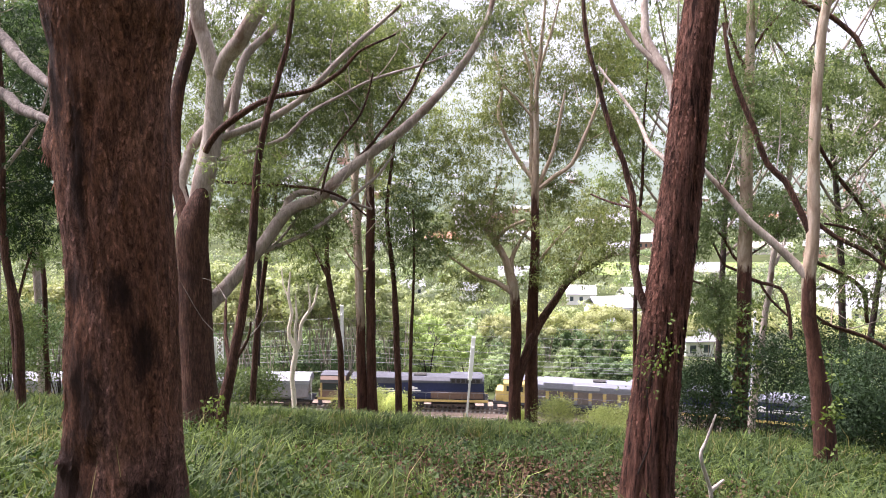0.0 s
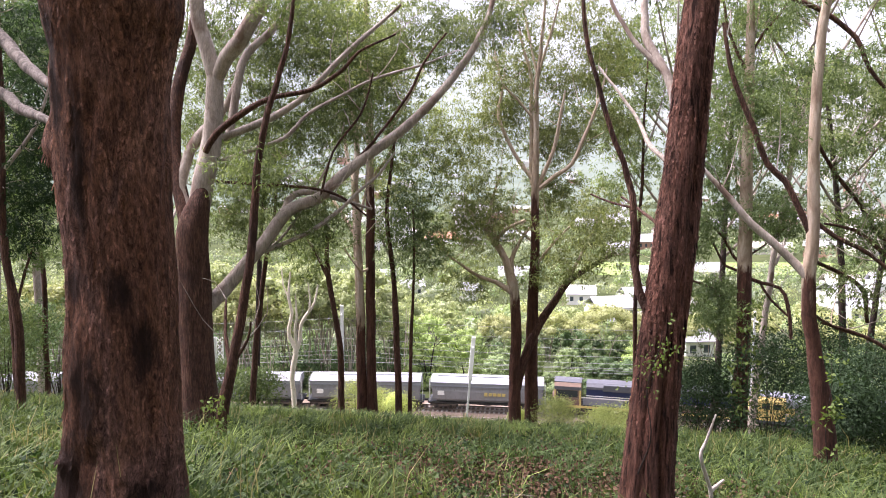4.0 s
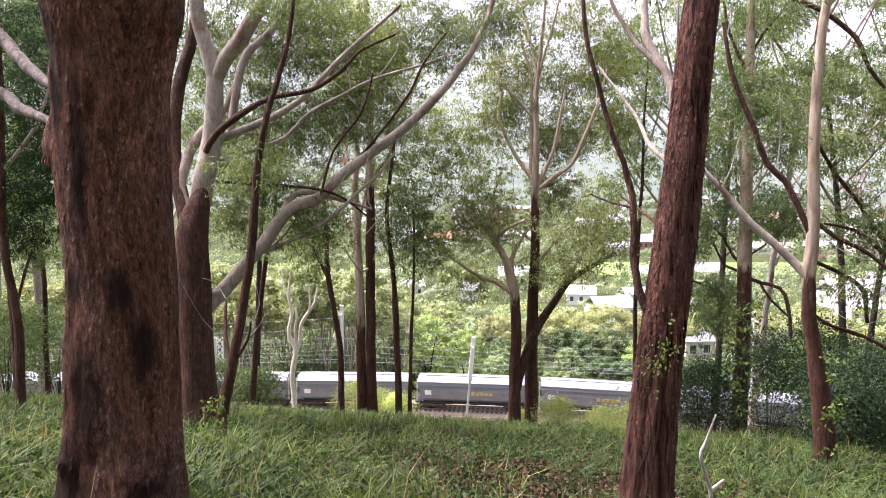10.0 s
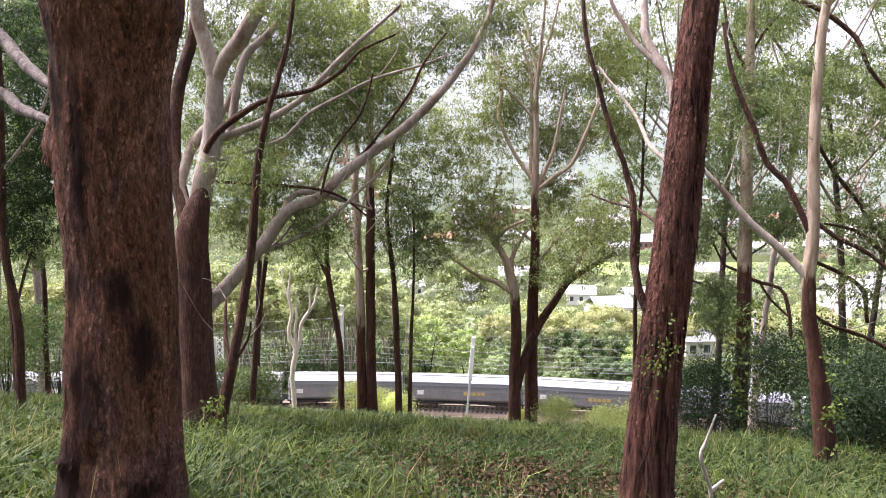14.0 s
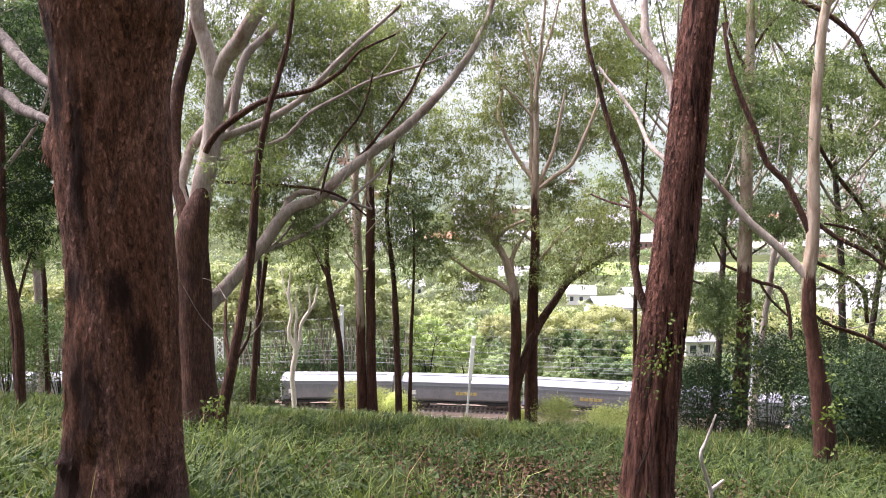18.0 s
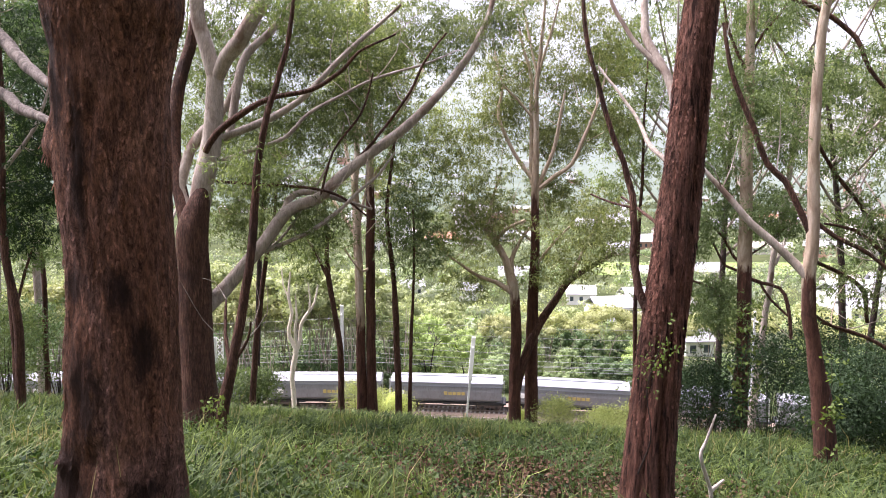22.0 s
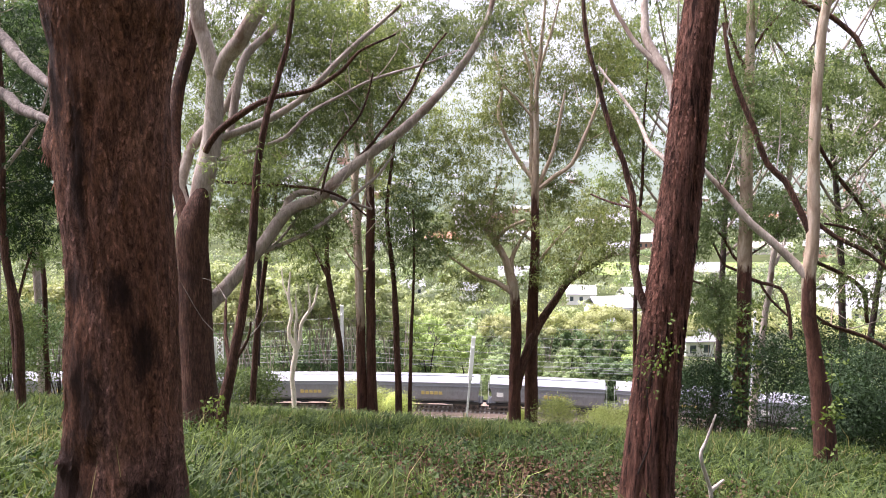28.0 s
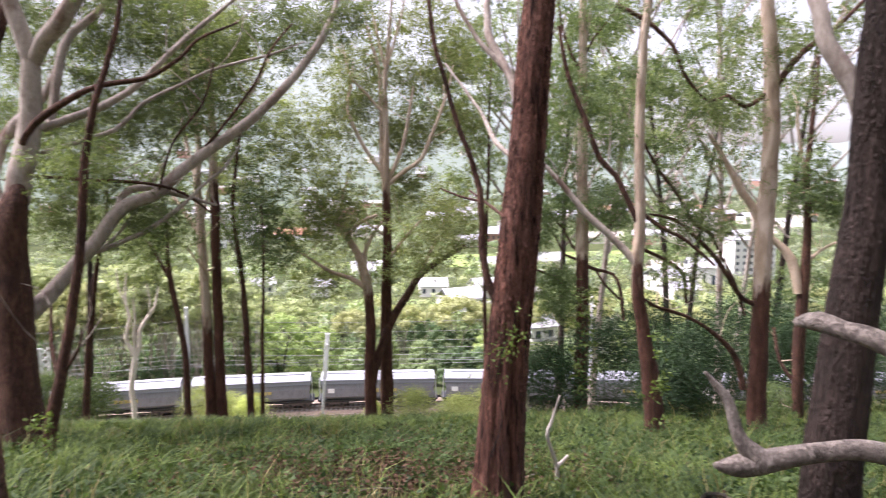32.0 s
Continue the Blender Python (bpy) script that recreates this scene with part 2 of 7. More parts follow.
def soil_material():
    s = Nodes("hillside_soil")
    c = s.coords((1, 1, 1))
    a = s.ramp(s.noise(c, 14, 6), [(0.3, (0.015, 0.014, 0.007)), (0.5, (0.04, 0.032, 0.016)), (0.75, (0.11, 0.06, 0.035))])
    b = s.ramp(s.noise(c, 0.02, 5), [(0.35, (0.035, 0.055, 0.022)), (0.55, (0.06, 0.085, 0.032)), (0.75, (0.1, 0.12, 0.055))])
    sep = s.n("SeparateXYZ")
    s.link(c, sep.inputs[0])
    mr = s.n("MapRange")
    mr.inputs["From Min"].default_value, mr.inputs["From Max"].default_value = 20, 60
    mr.inputs["To Min"].default_value, mr.inputs["To Max"].default_value = 0.25, 0.8
    s.link(sep.outputs["Y"], mr.inputs[0])
    s.color(s.mix(mr.outputs[0], a, b))
    s.bump(s.noise(c, 9, 6), 0.8, 0.05)
    return s.set(0.95, 0, 0.1)


xs = sorted(set([round(v, 2) for v in np.concatenate([np.linspace(-30, 40, 71), np.linspace(-120, 160, 71), np.sign(np.linspace(-1, 1, 31)) * np.linspace(-1, 1, 31) ** 2 * 4400])]))
ys = sorted(set([round(v, 2) for v in np.concatenate([np.linspace(-420, -50, 12), np.linspace(-40, 30, 71), np.linspace(30, 110, 81), np.linspace(110, 320, 36), np.linspace(340, 4500, 30)])]))
ground = tagged(new("ground", grid_mesh("ground", xs, ys, ground_z)), "grassy hillside falling to a railway and a wide valley", "ground", kind="structure")
ground.data.materials.append(soil_material())


def ridge_height(x, y):
    a = math.degrees(math.atan2(x, 3000))
    crest = 600 - 480 * ramp01(a, 3, 26) + 70 * noise.noise((x * 0.0012, 3.1, 0)) + 25 * noise.noise((x * 0.006, 1.0, 0))
    f = ramp01(y, 1000, 3300) ** 1.2
    return -62 + (crest + 62) * f + 40 * noise.noise((x * 0.004, y * 0.003, 5)) * f + 14 * noise.noise((x * 0.02, y * 0.02, 8)) * ramp01(y, 1000, 1400)


def haze_material():
    s = Nodes("distant_hazy_forest")
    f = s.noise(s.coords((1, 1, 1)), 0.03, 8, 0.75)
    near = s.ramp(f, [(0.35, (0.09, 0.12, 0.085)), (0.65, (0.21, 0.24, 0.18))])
    # aerial haze put into the colour: farther slopes go blue-grey, and the ridge glows
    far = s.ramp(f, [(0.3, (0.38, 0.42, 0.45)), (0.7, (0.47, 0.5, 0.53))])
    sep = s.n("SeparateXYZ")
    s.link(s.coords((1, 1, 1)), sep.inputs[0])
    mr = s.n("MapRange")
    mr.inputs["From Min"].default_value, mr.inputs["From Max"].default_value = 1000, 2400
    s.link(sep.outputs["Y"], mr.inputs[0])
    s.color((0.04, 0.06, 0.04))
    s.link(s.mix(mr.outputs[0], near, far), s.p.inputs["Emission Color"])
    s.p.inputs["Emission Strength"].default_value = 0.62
    return s.set(1.0, 0, 0.0)


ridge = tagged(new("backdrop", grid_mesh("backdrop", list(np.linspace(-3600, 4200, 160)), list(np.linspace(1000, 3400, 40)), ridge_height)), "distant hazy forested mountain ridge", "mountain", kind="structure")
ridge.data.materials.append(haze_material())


# ---- mesh helpers ----
def quads_object(name, verts, quads, mat, smooth=False):
    me = bpy.data.meshes.new(name)
    n = len(quads)
    me.vertices.add(len(verts))
    me.vertices.foreach_set("co", np.asarray(verts, np.float32).ravel())
    me.loops.add(n * 4)
    me.loops.foreach_set("vertex_index", np.asarray(quads, np.int32).ravel())
    me.polygons.add(n)
    me.polygons.foreach_set("loop_start", np.arange(0, n * 4, 4, dtype=np.int32))
    me.polygons.foreach_set("loop_total", np.full(n, 4, np.int32))
    me.polygons.foreach_set("use_smooth", np.full(n, smooth))
    me.update()
    me.materials.append(mat)
    return new(name, me)


def leafy_object(name, verts, quads, mat, away, blend=0.6):
    """Leaves whose shading follows the rounded clump that they stand on; away: the outward way of each leaf."""
    v, q = np.asarray(verts, float), np.asarray(quads).copy()
    g = np.cross(v[q[:, 1]] - v[q[:, 0]], v[q[:, 3]] - v[q[:, 0]])
    g /= np.linalg.norm(g, axis=1)[:, None] + 1e-12
    away = away / (np.linalg.norm(away, axis=1)[:, None] + 1e-12)
    back = np.sum(g * away, axis=1) < 0
    q[back] = q[back][:, ::-1]
    g[back] *= -1
    n = away * blend + g * (1 - blend)
    n /= np.linalg.norm(n, axis=1)[:, None] + 1e-12
    ob = quads_object(name, v, q, mat, True)
    vn = np.zeros((len(v), 3))
    vn[q.ravel()] = np.repeat(n, 4, 0)
    ob.data.normals_split_custom_set_from_vertices(vn.tolist())
    return ob


def under(ob, parent):
    ob.parent = parent
    return ob


def part(name, bm, mat, parent, label=""):
    me = bpy.data.meshes.new(name)
    bm.to_mesh(me)
    bm.free()
    me.materials.append(mat)
    ob = under(new(name, me), parent)
    return tagged(ob, label)


def bbox(bm, x0, x1, y0, y1, z0, z1, bevel=0.0):
    r = bmesh.ops.create_cube(bm, size=1.0, matrix=Matrix.Translation(((x0 + x1) / 2, (y0 + y1) / 2, (z0 + z1) / 2)) @ Matrix.Diagonal((x1 - x0, y1 - y0, z1 - z0, 1)))
    if bevel:
        edges = list({e for v in r["verts"] for e in v.link_edges})
        bmesh.ops.bevel(bm, geom=edges, offset=bevel, segments=2, affect="EDGES", profile=0.6)
    return bm


def block(x0, x1, y0, y1, z0, z1, bevel=0.0):
    return bbox(bmesh.new(), x0, x1, y0, y1, z0, z1, bevel)


def cyl(p, q, r0, r1=None, seg=12, bm=None):
    bm = bm or bmesh.new()
    p, q = Vector(p), Vector(q)
    m = Matrix.Translation((p + q) / 2) @ (q - p).to_track_quat("Z", "Y").to_matrix().to_4x4()
    bmesh.ops.create_cone(bm, cap_ends=True, segments=seg, radius1=r0, radius2=r0 if r1 is None else r1, depth=(q - p).length, matrix=m)
    return bm


def prism(profile, x0, x1, taper=0.0):
    """An extrusion along x of a closed profile of (y, z) points."""
    bm = bmesh.new()
    a = [bm.verts.new((x0 + taper * 0, y, z)) for y, z in profile]
    b = [bm.verts.new((x1, y, z)) for y, z in profile]
    n = len(profile)
    for i in range(n):
        bm.faces.new((a[i], a[(i + 1) % n], b[(i + 1) % n], b[i]))
    bm.faces.new(a[::-1])
    bm.faces.new(b)
    bmesh.ops.recalc_face_normals(bm, faces=bm.faces)
    return bm


# ---- plants ----
def spline(pts, step):
    """Points along a smooth curve through (x, y, z, r)."""
    p = np.array(pts, float)
    out = []
    for i in range(len(p) - 1):
        a, b, c, d = p[max(i - 1, 0)], p[i], p[i + 1], p[min(i + 2, len(p) - 1)]
        n = max(2, int(np.linalg.norm((c - b)[:3]) / step))
        for k in range(n):
            t = k / n
            out.append(0.5 * (2 * b + (c - a) * t + (2 * a - 5 * b + 4 * c - d) * t * t + (3 * b - a - 3 * c + d) * t ** 3))
    out.append(p[-1])
    return np.array(out)


def tube(path, sides, rough=0.0, freq=5.0, seed=0, lumps=0.0, shift=0, knots=()):
    """Verts and quads of a tapered tube along path."""
    c, r = path[:, :3], path[:, 3]
    t = np.gradient(c, axis=0)
    t /= np.linalg.norm(t, axis=1)[:, None] + 1e-9
    u = np.empty_like(t)
    ref = np.array([1.0, 0, 0]) if abs(t[0, 2]) > 0.6 else np.array([0, 0, 1.0])
    a = np.cross(ref, t[0])
    for i in range(len(t)):
        a = a - t[i] * (a @ t[i])
        a = a / (np.linalg.norm(a) + 1e-9)
        u[i] = a
    w = np.cross(t, u)
    ang = np.linspace(0, 2 * np.pi, sides, endpoint=False)
    rr = np.repeat(r[:, None], sides, 1)
    if rough:
        for i in range(len(c)):
            for j in range(sides):
                q = (math.cos(ang[j]) * 2.2 * freq / 5, math.sin(ang[j]) * 2.2 * freq / 5, c[i, 2] * freq * 0.22 + seed * 7.3)
                k = noise.noise(q) * rough + 0.5 * rough * noise.noise((q[0] * 3.1, q[1] * 3.1, q[2] * 1.5)) + (0.45 * rough * noise.noise((q[0] * 9, q[1] * 9, q[2] * 6)) if sides > 60 else 0)
                if lumps:
                    k += lumps * max(0.0, noise.noise((q[0] * 0.6, q[1] * 0.6, c[i, 2] * 0.9 + seed)) - 0.15)
                rr[i, j] *= 1 + k
    for ka, kz, size, amp, *tall in knots:
        da = (ang[None, :] - radians(ka) + np.pi) % (2 * np.pi) - np.pi
        tall = tall[0] if tall else size
        wander = 0.25 * np.sin(c[:, 2:3] * 1.7 + ka) if tall > size else 0.0
        rr += amp * np.exp(-(((da + wander) * r[:, None]) / size) ** 2 / 2 - ((c[:, 2:3] - kz) / tall) ** 2 / 2)
    v = c[:, None, :] + rr[:, :, None] * (np.cos(ang)[None, :, None] * u[:, None, :] + np.sin(ang)[None, :, None] * w[:, None, :])
    n = len(c)
    i, j = np.meshgrid(np.arange(n - 1), np.arange(sides), indexing="ij")
    j2 = (j + 1) % sides
    q = np.stack([i * sides + j, i * sides + j2, (i + 1) * sides + j2, (i + 1) * sides + j], -1).reshape(-1, 4)
    return v.reshape(-1, 3), q + shift


def leaf_quads(pos, axis, length, width, rng):
    """A lance-shaped leaf at each place, pointing along axis."""
    n = len(pos)
    side = np.cross(axis, rng.normal(size=(n, 3)))
    side /= np.linalg.norm(side, axis=1)[:, None] + 1e-9
    L = (length * rng.uniform(0.7, 1.3, n))[:, None]
    W = (width * rng.uniform(0.7, 1.3, n))[:, None]
    mid = pos + axis * L * 0.42
    v = np.stack([pos, mid + side * W * 0.5, pos + axis * L, mid - side * W * 0.5], 1)
    return v.reshape(-1, 3), np.arange(n * 4).reshape(-1, 4)


def sprays(centres, size, per, length, width, rng, droop=0.8):
    """Hanging sprays of leaves round the centres."""
    n = len(centres)
    off = rng.normal(size=(n, per, 3)) * size * np.array([0.5, 0.5, 0.32])
    pos = (centres[:, None, :] + off).reshape(-1, 3)
    ax = rng.normal(size=(n * per, 3)) + np.array([0, 0, -droop])
    ax /= np.linalg.norm(ax, axis=1)[:, None]
    return leaf_quads(pos, ax, length, width, rng)


class Tree:
    """A tree of a stem, limbs, twigs and hanging leaves, in metres from its foot."""

    def __init__(self, name, label, x, y, seed, bark, upper, leaf, z=None, knots=(), leaf_len=0.125, per=18, scars=()):
        self.x, self.y, self.z = x, y, ground_z(x, y) if z is None else z
        self.ob = tagged(new(name), label, "tree", "eucalypts on the slope")
        self.ob.location = (x, y, self.z)
        self.rng = np.random.default_rng(seed)
        self.seed, self.bark, self.upper, self.leaf = seed, bark, upper, leaf
        self.knots, self.scars = knots, scars
        self.near = math.hypot(x, y) < 7
        self.bones, self.tw, self.cent = [], [], []
        near_leaf = leaf_len < 0.2 and y < 12
        self.leaf_len, self.per = (0.09, 24) if near_leaf else (leaf_len, per)

    def piece(self, name, pts, mat, label=""):
        d = max(6.0, math.hypot(self.x, self.y))
        big = max(p[3] for p in pts)
        sides = 150 if self.near and name == "trunk" else (20 if big > 0.1 else (12 if big > 0.04 else 8))
        step = 0.022 if self.near and name == "trunk" else max(0.08, 0.012 * d)
        path = spline(pts, step)
        if big < 0.2:
            wob = np.array([[noise.noise((k * 0.35, self.seed + 0.5, len(self.bones))), noise.noise((k * 0.35, 9.1, self.seed + len(self.bones))), 0, 0] for k in range(len(path))])
            path = path + wob * min(big * 0.5, 0.022)
        self.bones.append(path)
        v, q = tube(path, sides, 0.035 if self.near and name == "trunk" else 0.09, 11.0 if self.near else 5.0, self.seed, 0.0, knots=self.knots if name == "trunk" else ())
        if name == "trunk":
            self.grid = v.reshape(len(path), sides, 3)
        return tagged(under(quads_object(name, v, q, MAT[mat], True), self.ob), label)

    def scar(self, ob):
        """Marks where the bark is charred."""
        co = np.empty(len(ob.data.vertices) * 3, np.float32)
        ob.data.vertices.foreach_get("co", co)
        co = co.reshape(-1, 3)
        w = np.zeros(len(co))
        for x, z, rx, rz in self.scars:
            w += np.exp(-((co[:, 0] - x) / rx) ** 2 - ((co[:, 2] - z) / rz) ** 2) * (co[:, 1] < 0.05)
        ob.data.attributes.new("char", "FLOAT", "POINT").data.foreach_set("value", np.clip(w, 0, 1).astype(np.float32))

    def flakes(self, grid, mat, trunk, n=5200):
        """Loose scales and strips of bark that lift from the trunk."""
        rng = np.random.default_rng(self.seed + 900)
        rows, sides = grid.shape[:2]
        i, j = rng.integers(2, rows - 8, n), rng.integers(0, sides, n)
        keep = np.array([noise.noise((math.cos(b * 6.283 / sides) * 1.6, math.sin(b * 6.283 / sides) * 1.6, grid[a, b, 2] * 0.8 + self.seed)) > rng.uniform(-0.5, 0.25) for a, b in zip(i, j)])
        i, j = i[keep], j[keep]
        p = grid[i, j]
        up = grid[i + 4, j] - p
        up /= np.linalg.norm(up, axis=1)[:, None]
        side = grid[i, (j + 2) % sides] - p
        side /= np.linalg.norm(side, axis=1)[:, None]
        up += side * rng.normal(size=(len(p), 1)) * 0.18
        out = np.cross(side, up)
        m = len(p)
        w, h = rng.uniform(0.004, 0.013, (m, 1)), rng.uniform(0.025, 0.085, (m, 1))
        lift = rng.uniform(0.003, 0.011, (m, 1))
        skew = rng.uniform(-0.6, 0.6, (m, 1)) * w
        a0, a1 = p - side * w - out * 0.004, p + side * w - out * 0.004
        b0, b1 = p - side * w * 1.1 - up * h * 0.55 + out * lift * 0.6, p + side * w * 1.1 - up * h * 0.5 + out * lift * 0.6
        c0, c1 = p - side * w * 0.5 - up * h + side * skew + out * lift * 1.4, p + side * w * 0.7 - up * h * 0.92 + side * skew + out * lift * 1.2
        v = np.stack([a0, a1, b0, b1, c0, c1], 1).reshape(-1, 3)
        k = np.arange(m)[:, None] * 6
        q = np.concatenate([k + np.array([[2, 3, 1, 0]]), k + np.array([[4, 5, 3, 2]])])
        return tagged(under(quads_object("flaking_bark", v, q, MAT[mat]), trunk), "loose flaking scales of bark", kind="stuff")

    def stem(self, *pts, cut=None):
        ob = self.piece("trunk", list(pts), "peel" if cut else self.bark)
        if self.near:
            loose = self.flakes(self.grid, self.bark, ob)
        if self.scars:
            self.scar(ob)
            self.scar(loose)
        if cut:
            z = np.empty(len(ob.data.vertices) * 3, np.float32)
            ob.data.vertices.foreach_get("co", z)
            at = ob.data.attributes.new("peel", "FLOAT", "POINT")
            at.data.foreach_set("value", np.clip((z[2::3] - cut) / 1.6 + 0.5, -0.5, 1.5).astype(np.float32))

    def limb(self, *pts, mat=None):
        self.piece("limb", list(pts), self.upper if mat == "smooth" else mat or self.bark)

    def foliage(self, x, y, z, rx, ry, rz, n):
        rng = self.rng
        n = int(n * (2.1 if 17.5 < self.y < 19 else 1.9))
        p = rng.normal(size=(n, 3))
        p /= np.linalg.norm(p, axis=1)[:, None]
        p *= rng.uniform(0.15, 1.0, (n, 1)) ** 0.5
        c = np.array([x, y, z]) + p * np.array([rx, ry, rz])
        self.cent.append(c)

    def done(self):
        rng = self.rng
        if not self.cent:
            return self.ob
        c = np.concatenate(self.cent)
        sk = np.concatenate(self.bones)
        vs, qs, k = [], [], 0
        subs = []
        grown = np.zeros((0, 4))
        for path in [] if self.near else self.bones[1:]:
            for _ in range(2):
                s = path[rng.integers(len(path) // 3, len(path))]
                d = rng.normal(size=3) * np.array([0.8, 0.7, 0.4]) + np.array([0, 0, 1.1])
                d *= rng.uniform(0.5, 1.3) * (0.6 + 0.04 * self.y) / np.linalg.norm(d)
                r = min(0.011, s[3] * 0.5)
                bare = spline([(*s[:3], r), (*(s[:3] + d * 0.5 + rng.normal(size=3) * 0.08), r * 0.7), (*(s[:3] + d + rng.normal(size=3) * 0.12), r * 0.25)], 0.2)
                grown = np.concatenate([grown, bare[len(bare) // 3:]])
                v, q = tube(bare, 4, shift=k)
                vs.append(v); qs.append(q); k += len(v)
        order = np.argsort(np.min(np.linalg.norm(c[:, None, :] - sk[None, ::4, :3], axis=2), axis=1))
        for p in c[order]:
            dd = (np.linalg.norm((sk[:, :3] - p) * np.array([1, 1, 1.3]), axis=1) + np.where(sk[:, 2] > p[2] + 0.2, 1.2, 0)) * rng.uniform(0.75, 1.5, len(sk))
            s = sk[int(np.argmin(dd))]
            best = dd.min()
            if len(grown):
                de = np.linalg.norm(grown[:, :3] - p, axis=1) * 0.85 + 0.1
                if de.min() < best:
                    s, best = grown[int(np.argmin(de))], de.min()
            if best > 5:
                s = np.array([*(p - np.array([rng.normal() * 0.3, rng.normal() * 0.3, 0.9])), 0.012])
            gap = float(np.linalg.norm(s[:3] - p))
            m = (s[:3] + p) / 2 + rng.normal(size=3) * 0.12 * gap + np.array([0, 0, -0.12 * gap])
            r = min(0.006 + 0.009 * gap, s[3] * 0.7)
            path = spline([(*s[:3], r), (*m, r * 0.75), (*p, r * 0.4)], 0.25)
            grown = np.concatenate([grown, path[len(path) // 2:]])
            v, q = tube(path, 4, shift=k)
            vs.append(v); qs.append(q); k += len(v)
        tagged(under(quads_object("branchwork", np.concatenate(vs), np.concatenate(qs), MAT[self.upper], True), self.ob), kind="stuff")
        # each twig end carries a cluster of tight hanging sprays
        size = 0.30 + 0.012 * self.y
        k = 5
        cl = np.repeat(c, k, 0) + rng.normal(size=(len(c) * k, 3)) * np.array([0.6, 0.6, 0.36]) * size
        v, q = sprays(cl, size * 0.3, self.per, self.leaf_len, self.leaf_len * 0.2, rng, 0.9)
        away = v[q].mean(1) - np.repeat(c, k * self.per, 0) + np.array([0, 0, size * 0.5])
        tagged(under(leafy_object("crown", v, q, MAT[self.leaf], away, 0.35), self.ob), kind="stuff")
        return self.ob


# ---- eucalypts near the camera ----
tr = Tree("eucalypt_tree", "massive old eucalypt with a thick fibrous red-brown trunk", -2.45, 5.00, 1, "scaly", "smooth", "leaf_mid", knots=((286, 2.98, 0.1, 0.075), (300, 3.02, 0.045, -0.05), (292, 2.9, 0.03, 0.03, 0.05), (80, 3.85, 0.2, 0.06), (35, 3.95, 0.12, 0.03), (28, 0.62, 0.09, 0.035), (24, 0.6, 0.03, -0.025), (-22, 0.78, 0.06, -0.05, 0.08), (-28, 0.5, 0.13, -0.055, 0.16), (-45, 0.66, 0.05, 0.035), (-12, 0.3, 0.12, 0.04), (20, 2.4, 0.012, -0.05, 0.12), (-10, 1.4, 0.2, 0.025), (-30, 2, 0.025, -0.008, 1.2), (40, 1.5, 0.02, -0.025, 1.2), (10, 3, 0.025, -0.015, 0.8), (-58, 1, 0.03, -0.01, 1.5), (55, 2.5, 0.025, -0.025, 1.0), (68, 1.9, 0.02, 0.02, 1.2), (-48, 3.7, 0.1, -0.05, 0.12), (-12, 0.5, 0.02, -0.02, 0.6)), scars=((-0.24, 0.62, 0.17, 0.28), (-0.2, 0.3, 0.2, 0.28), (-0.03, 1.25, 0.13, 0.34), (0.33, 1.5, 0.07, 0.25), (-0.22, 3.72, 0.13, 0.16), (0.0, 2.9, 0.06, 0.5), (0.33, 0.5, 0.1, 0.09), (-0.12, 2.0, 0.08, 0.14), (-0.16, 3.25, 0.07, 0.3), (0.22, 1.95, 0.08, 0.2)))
tr.stem((-0.02, 0, -0.2, 0.53), (-0.01, 0.0, 0.06, 0.496), (0.01, 0.0, 0.36, 0.461), (0.03, 0.0, 0.61, 0.432), (0.05, 0.0, 0.75, 0.417), (0.06, 0.0, 1.10, 0.397), (0.07, 0.0, 1.49, 0.384), (0.09, 0.0, 1.87, 0.379), (0.09, 0.0, 2.24, 0.368), (0.07, 0.0, 2.55, 0.378), (0.07, 0.0, 2.82, 0.386), (0.07, 0.0, 2.99, 0.384), (0.08, 0.0, 3.16, 0.383), (0.08, 0.0, 3.33, 0.388), (0.09, 0.0, 3.59, 0.406), (0.09, 0.0, 3.79, 0.437), (0.11, 0.0, 4.01, 0.462), (0.15, 0.0, 4.46, 0.46), (0.24, 0.0, 5.5, 0.40), (0.33, 0.0, 6.89, 0.288))
tr.limb((-0.29, 0.10, 3.35, 0.035), (-0.59, 0.40, 3.45, 0.037), (-0.88, 0.70, 3.58, 0.046), (-1.17, 1.00, 3.75, 0.053), (-1.51, 1.30, 3.98, 0.061), (-2.00, 1.60, 4.30, 0.053), mat="dead")
tr.limb((-0.32, 0.10, 3.11, 0.029), (-0.63, 0.40, 3.18, 0.031), (-0.90, 0.70, 3.25, 0.042), (-1.18, 1.00, 3.32, 0.049), (-1.54, 1.30, 3.49, 0.051), (-2.04, 1.60, 3.68, 0.048), mat="dead")
tr.limb((0.31, 0.0, 3.77, 0.10), (0.30, 0.75, 4.45, 0.1), (0.36, 1.5, 5.6, 0.09))
# unseen crown above the view, added to shade the foreground
tr.limb((0.3, 0.0, 5.6, 0.2), (-0.6, -0.4, 7.2, 0.15), (-1.6, -0.6, 9.0, 0.08), mat="smooth")
tr.limb((0.33, 0.0, 6.6, 0.2), (1.2, 0.6, 8.2, 0.14), (2.4, 1.0, 9.6, 0.07), mat="smooth")
tr.limb((0.33, 0.0, 6.8, 0.16), (0.4, 1.2, 8.4, 0.12), (0.6, 2.4, 10.2, 0.06), mat="smooth")
tr.foliage(-2.09, 3.0, 5.95, 0.99, 0.89, 0.79, 20)
# unseen crown carried on to the left, so its shade reaches the near grass
tr.limb((-0.6, -0.4, 7.2, 0.12), (-2.4, -0.2, 8.2, 0.09), (-4.4, 0.2, 9.4, 0.05), mat="smooth")
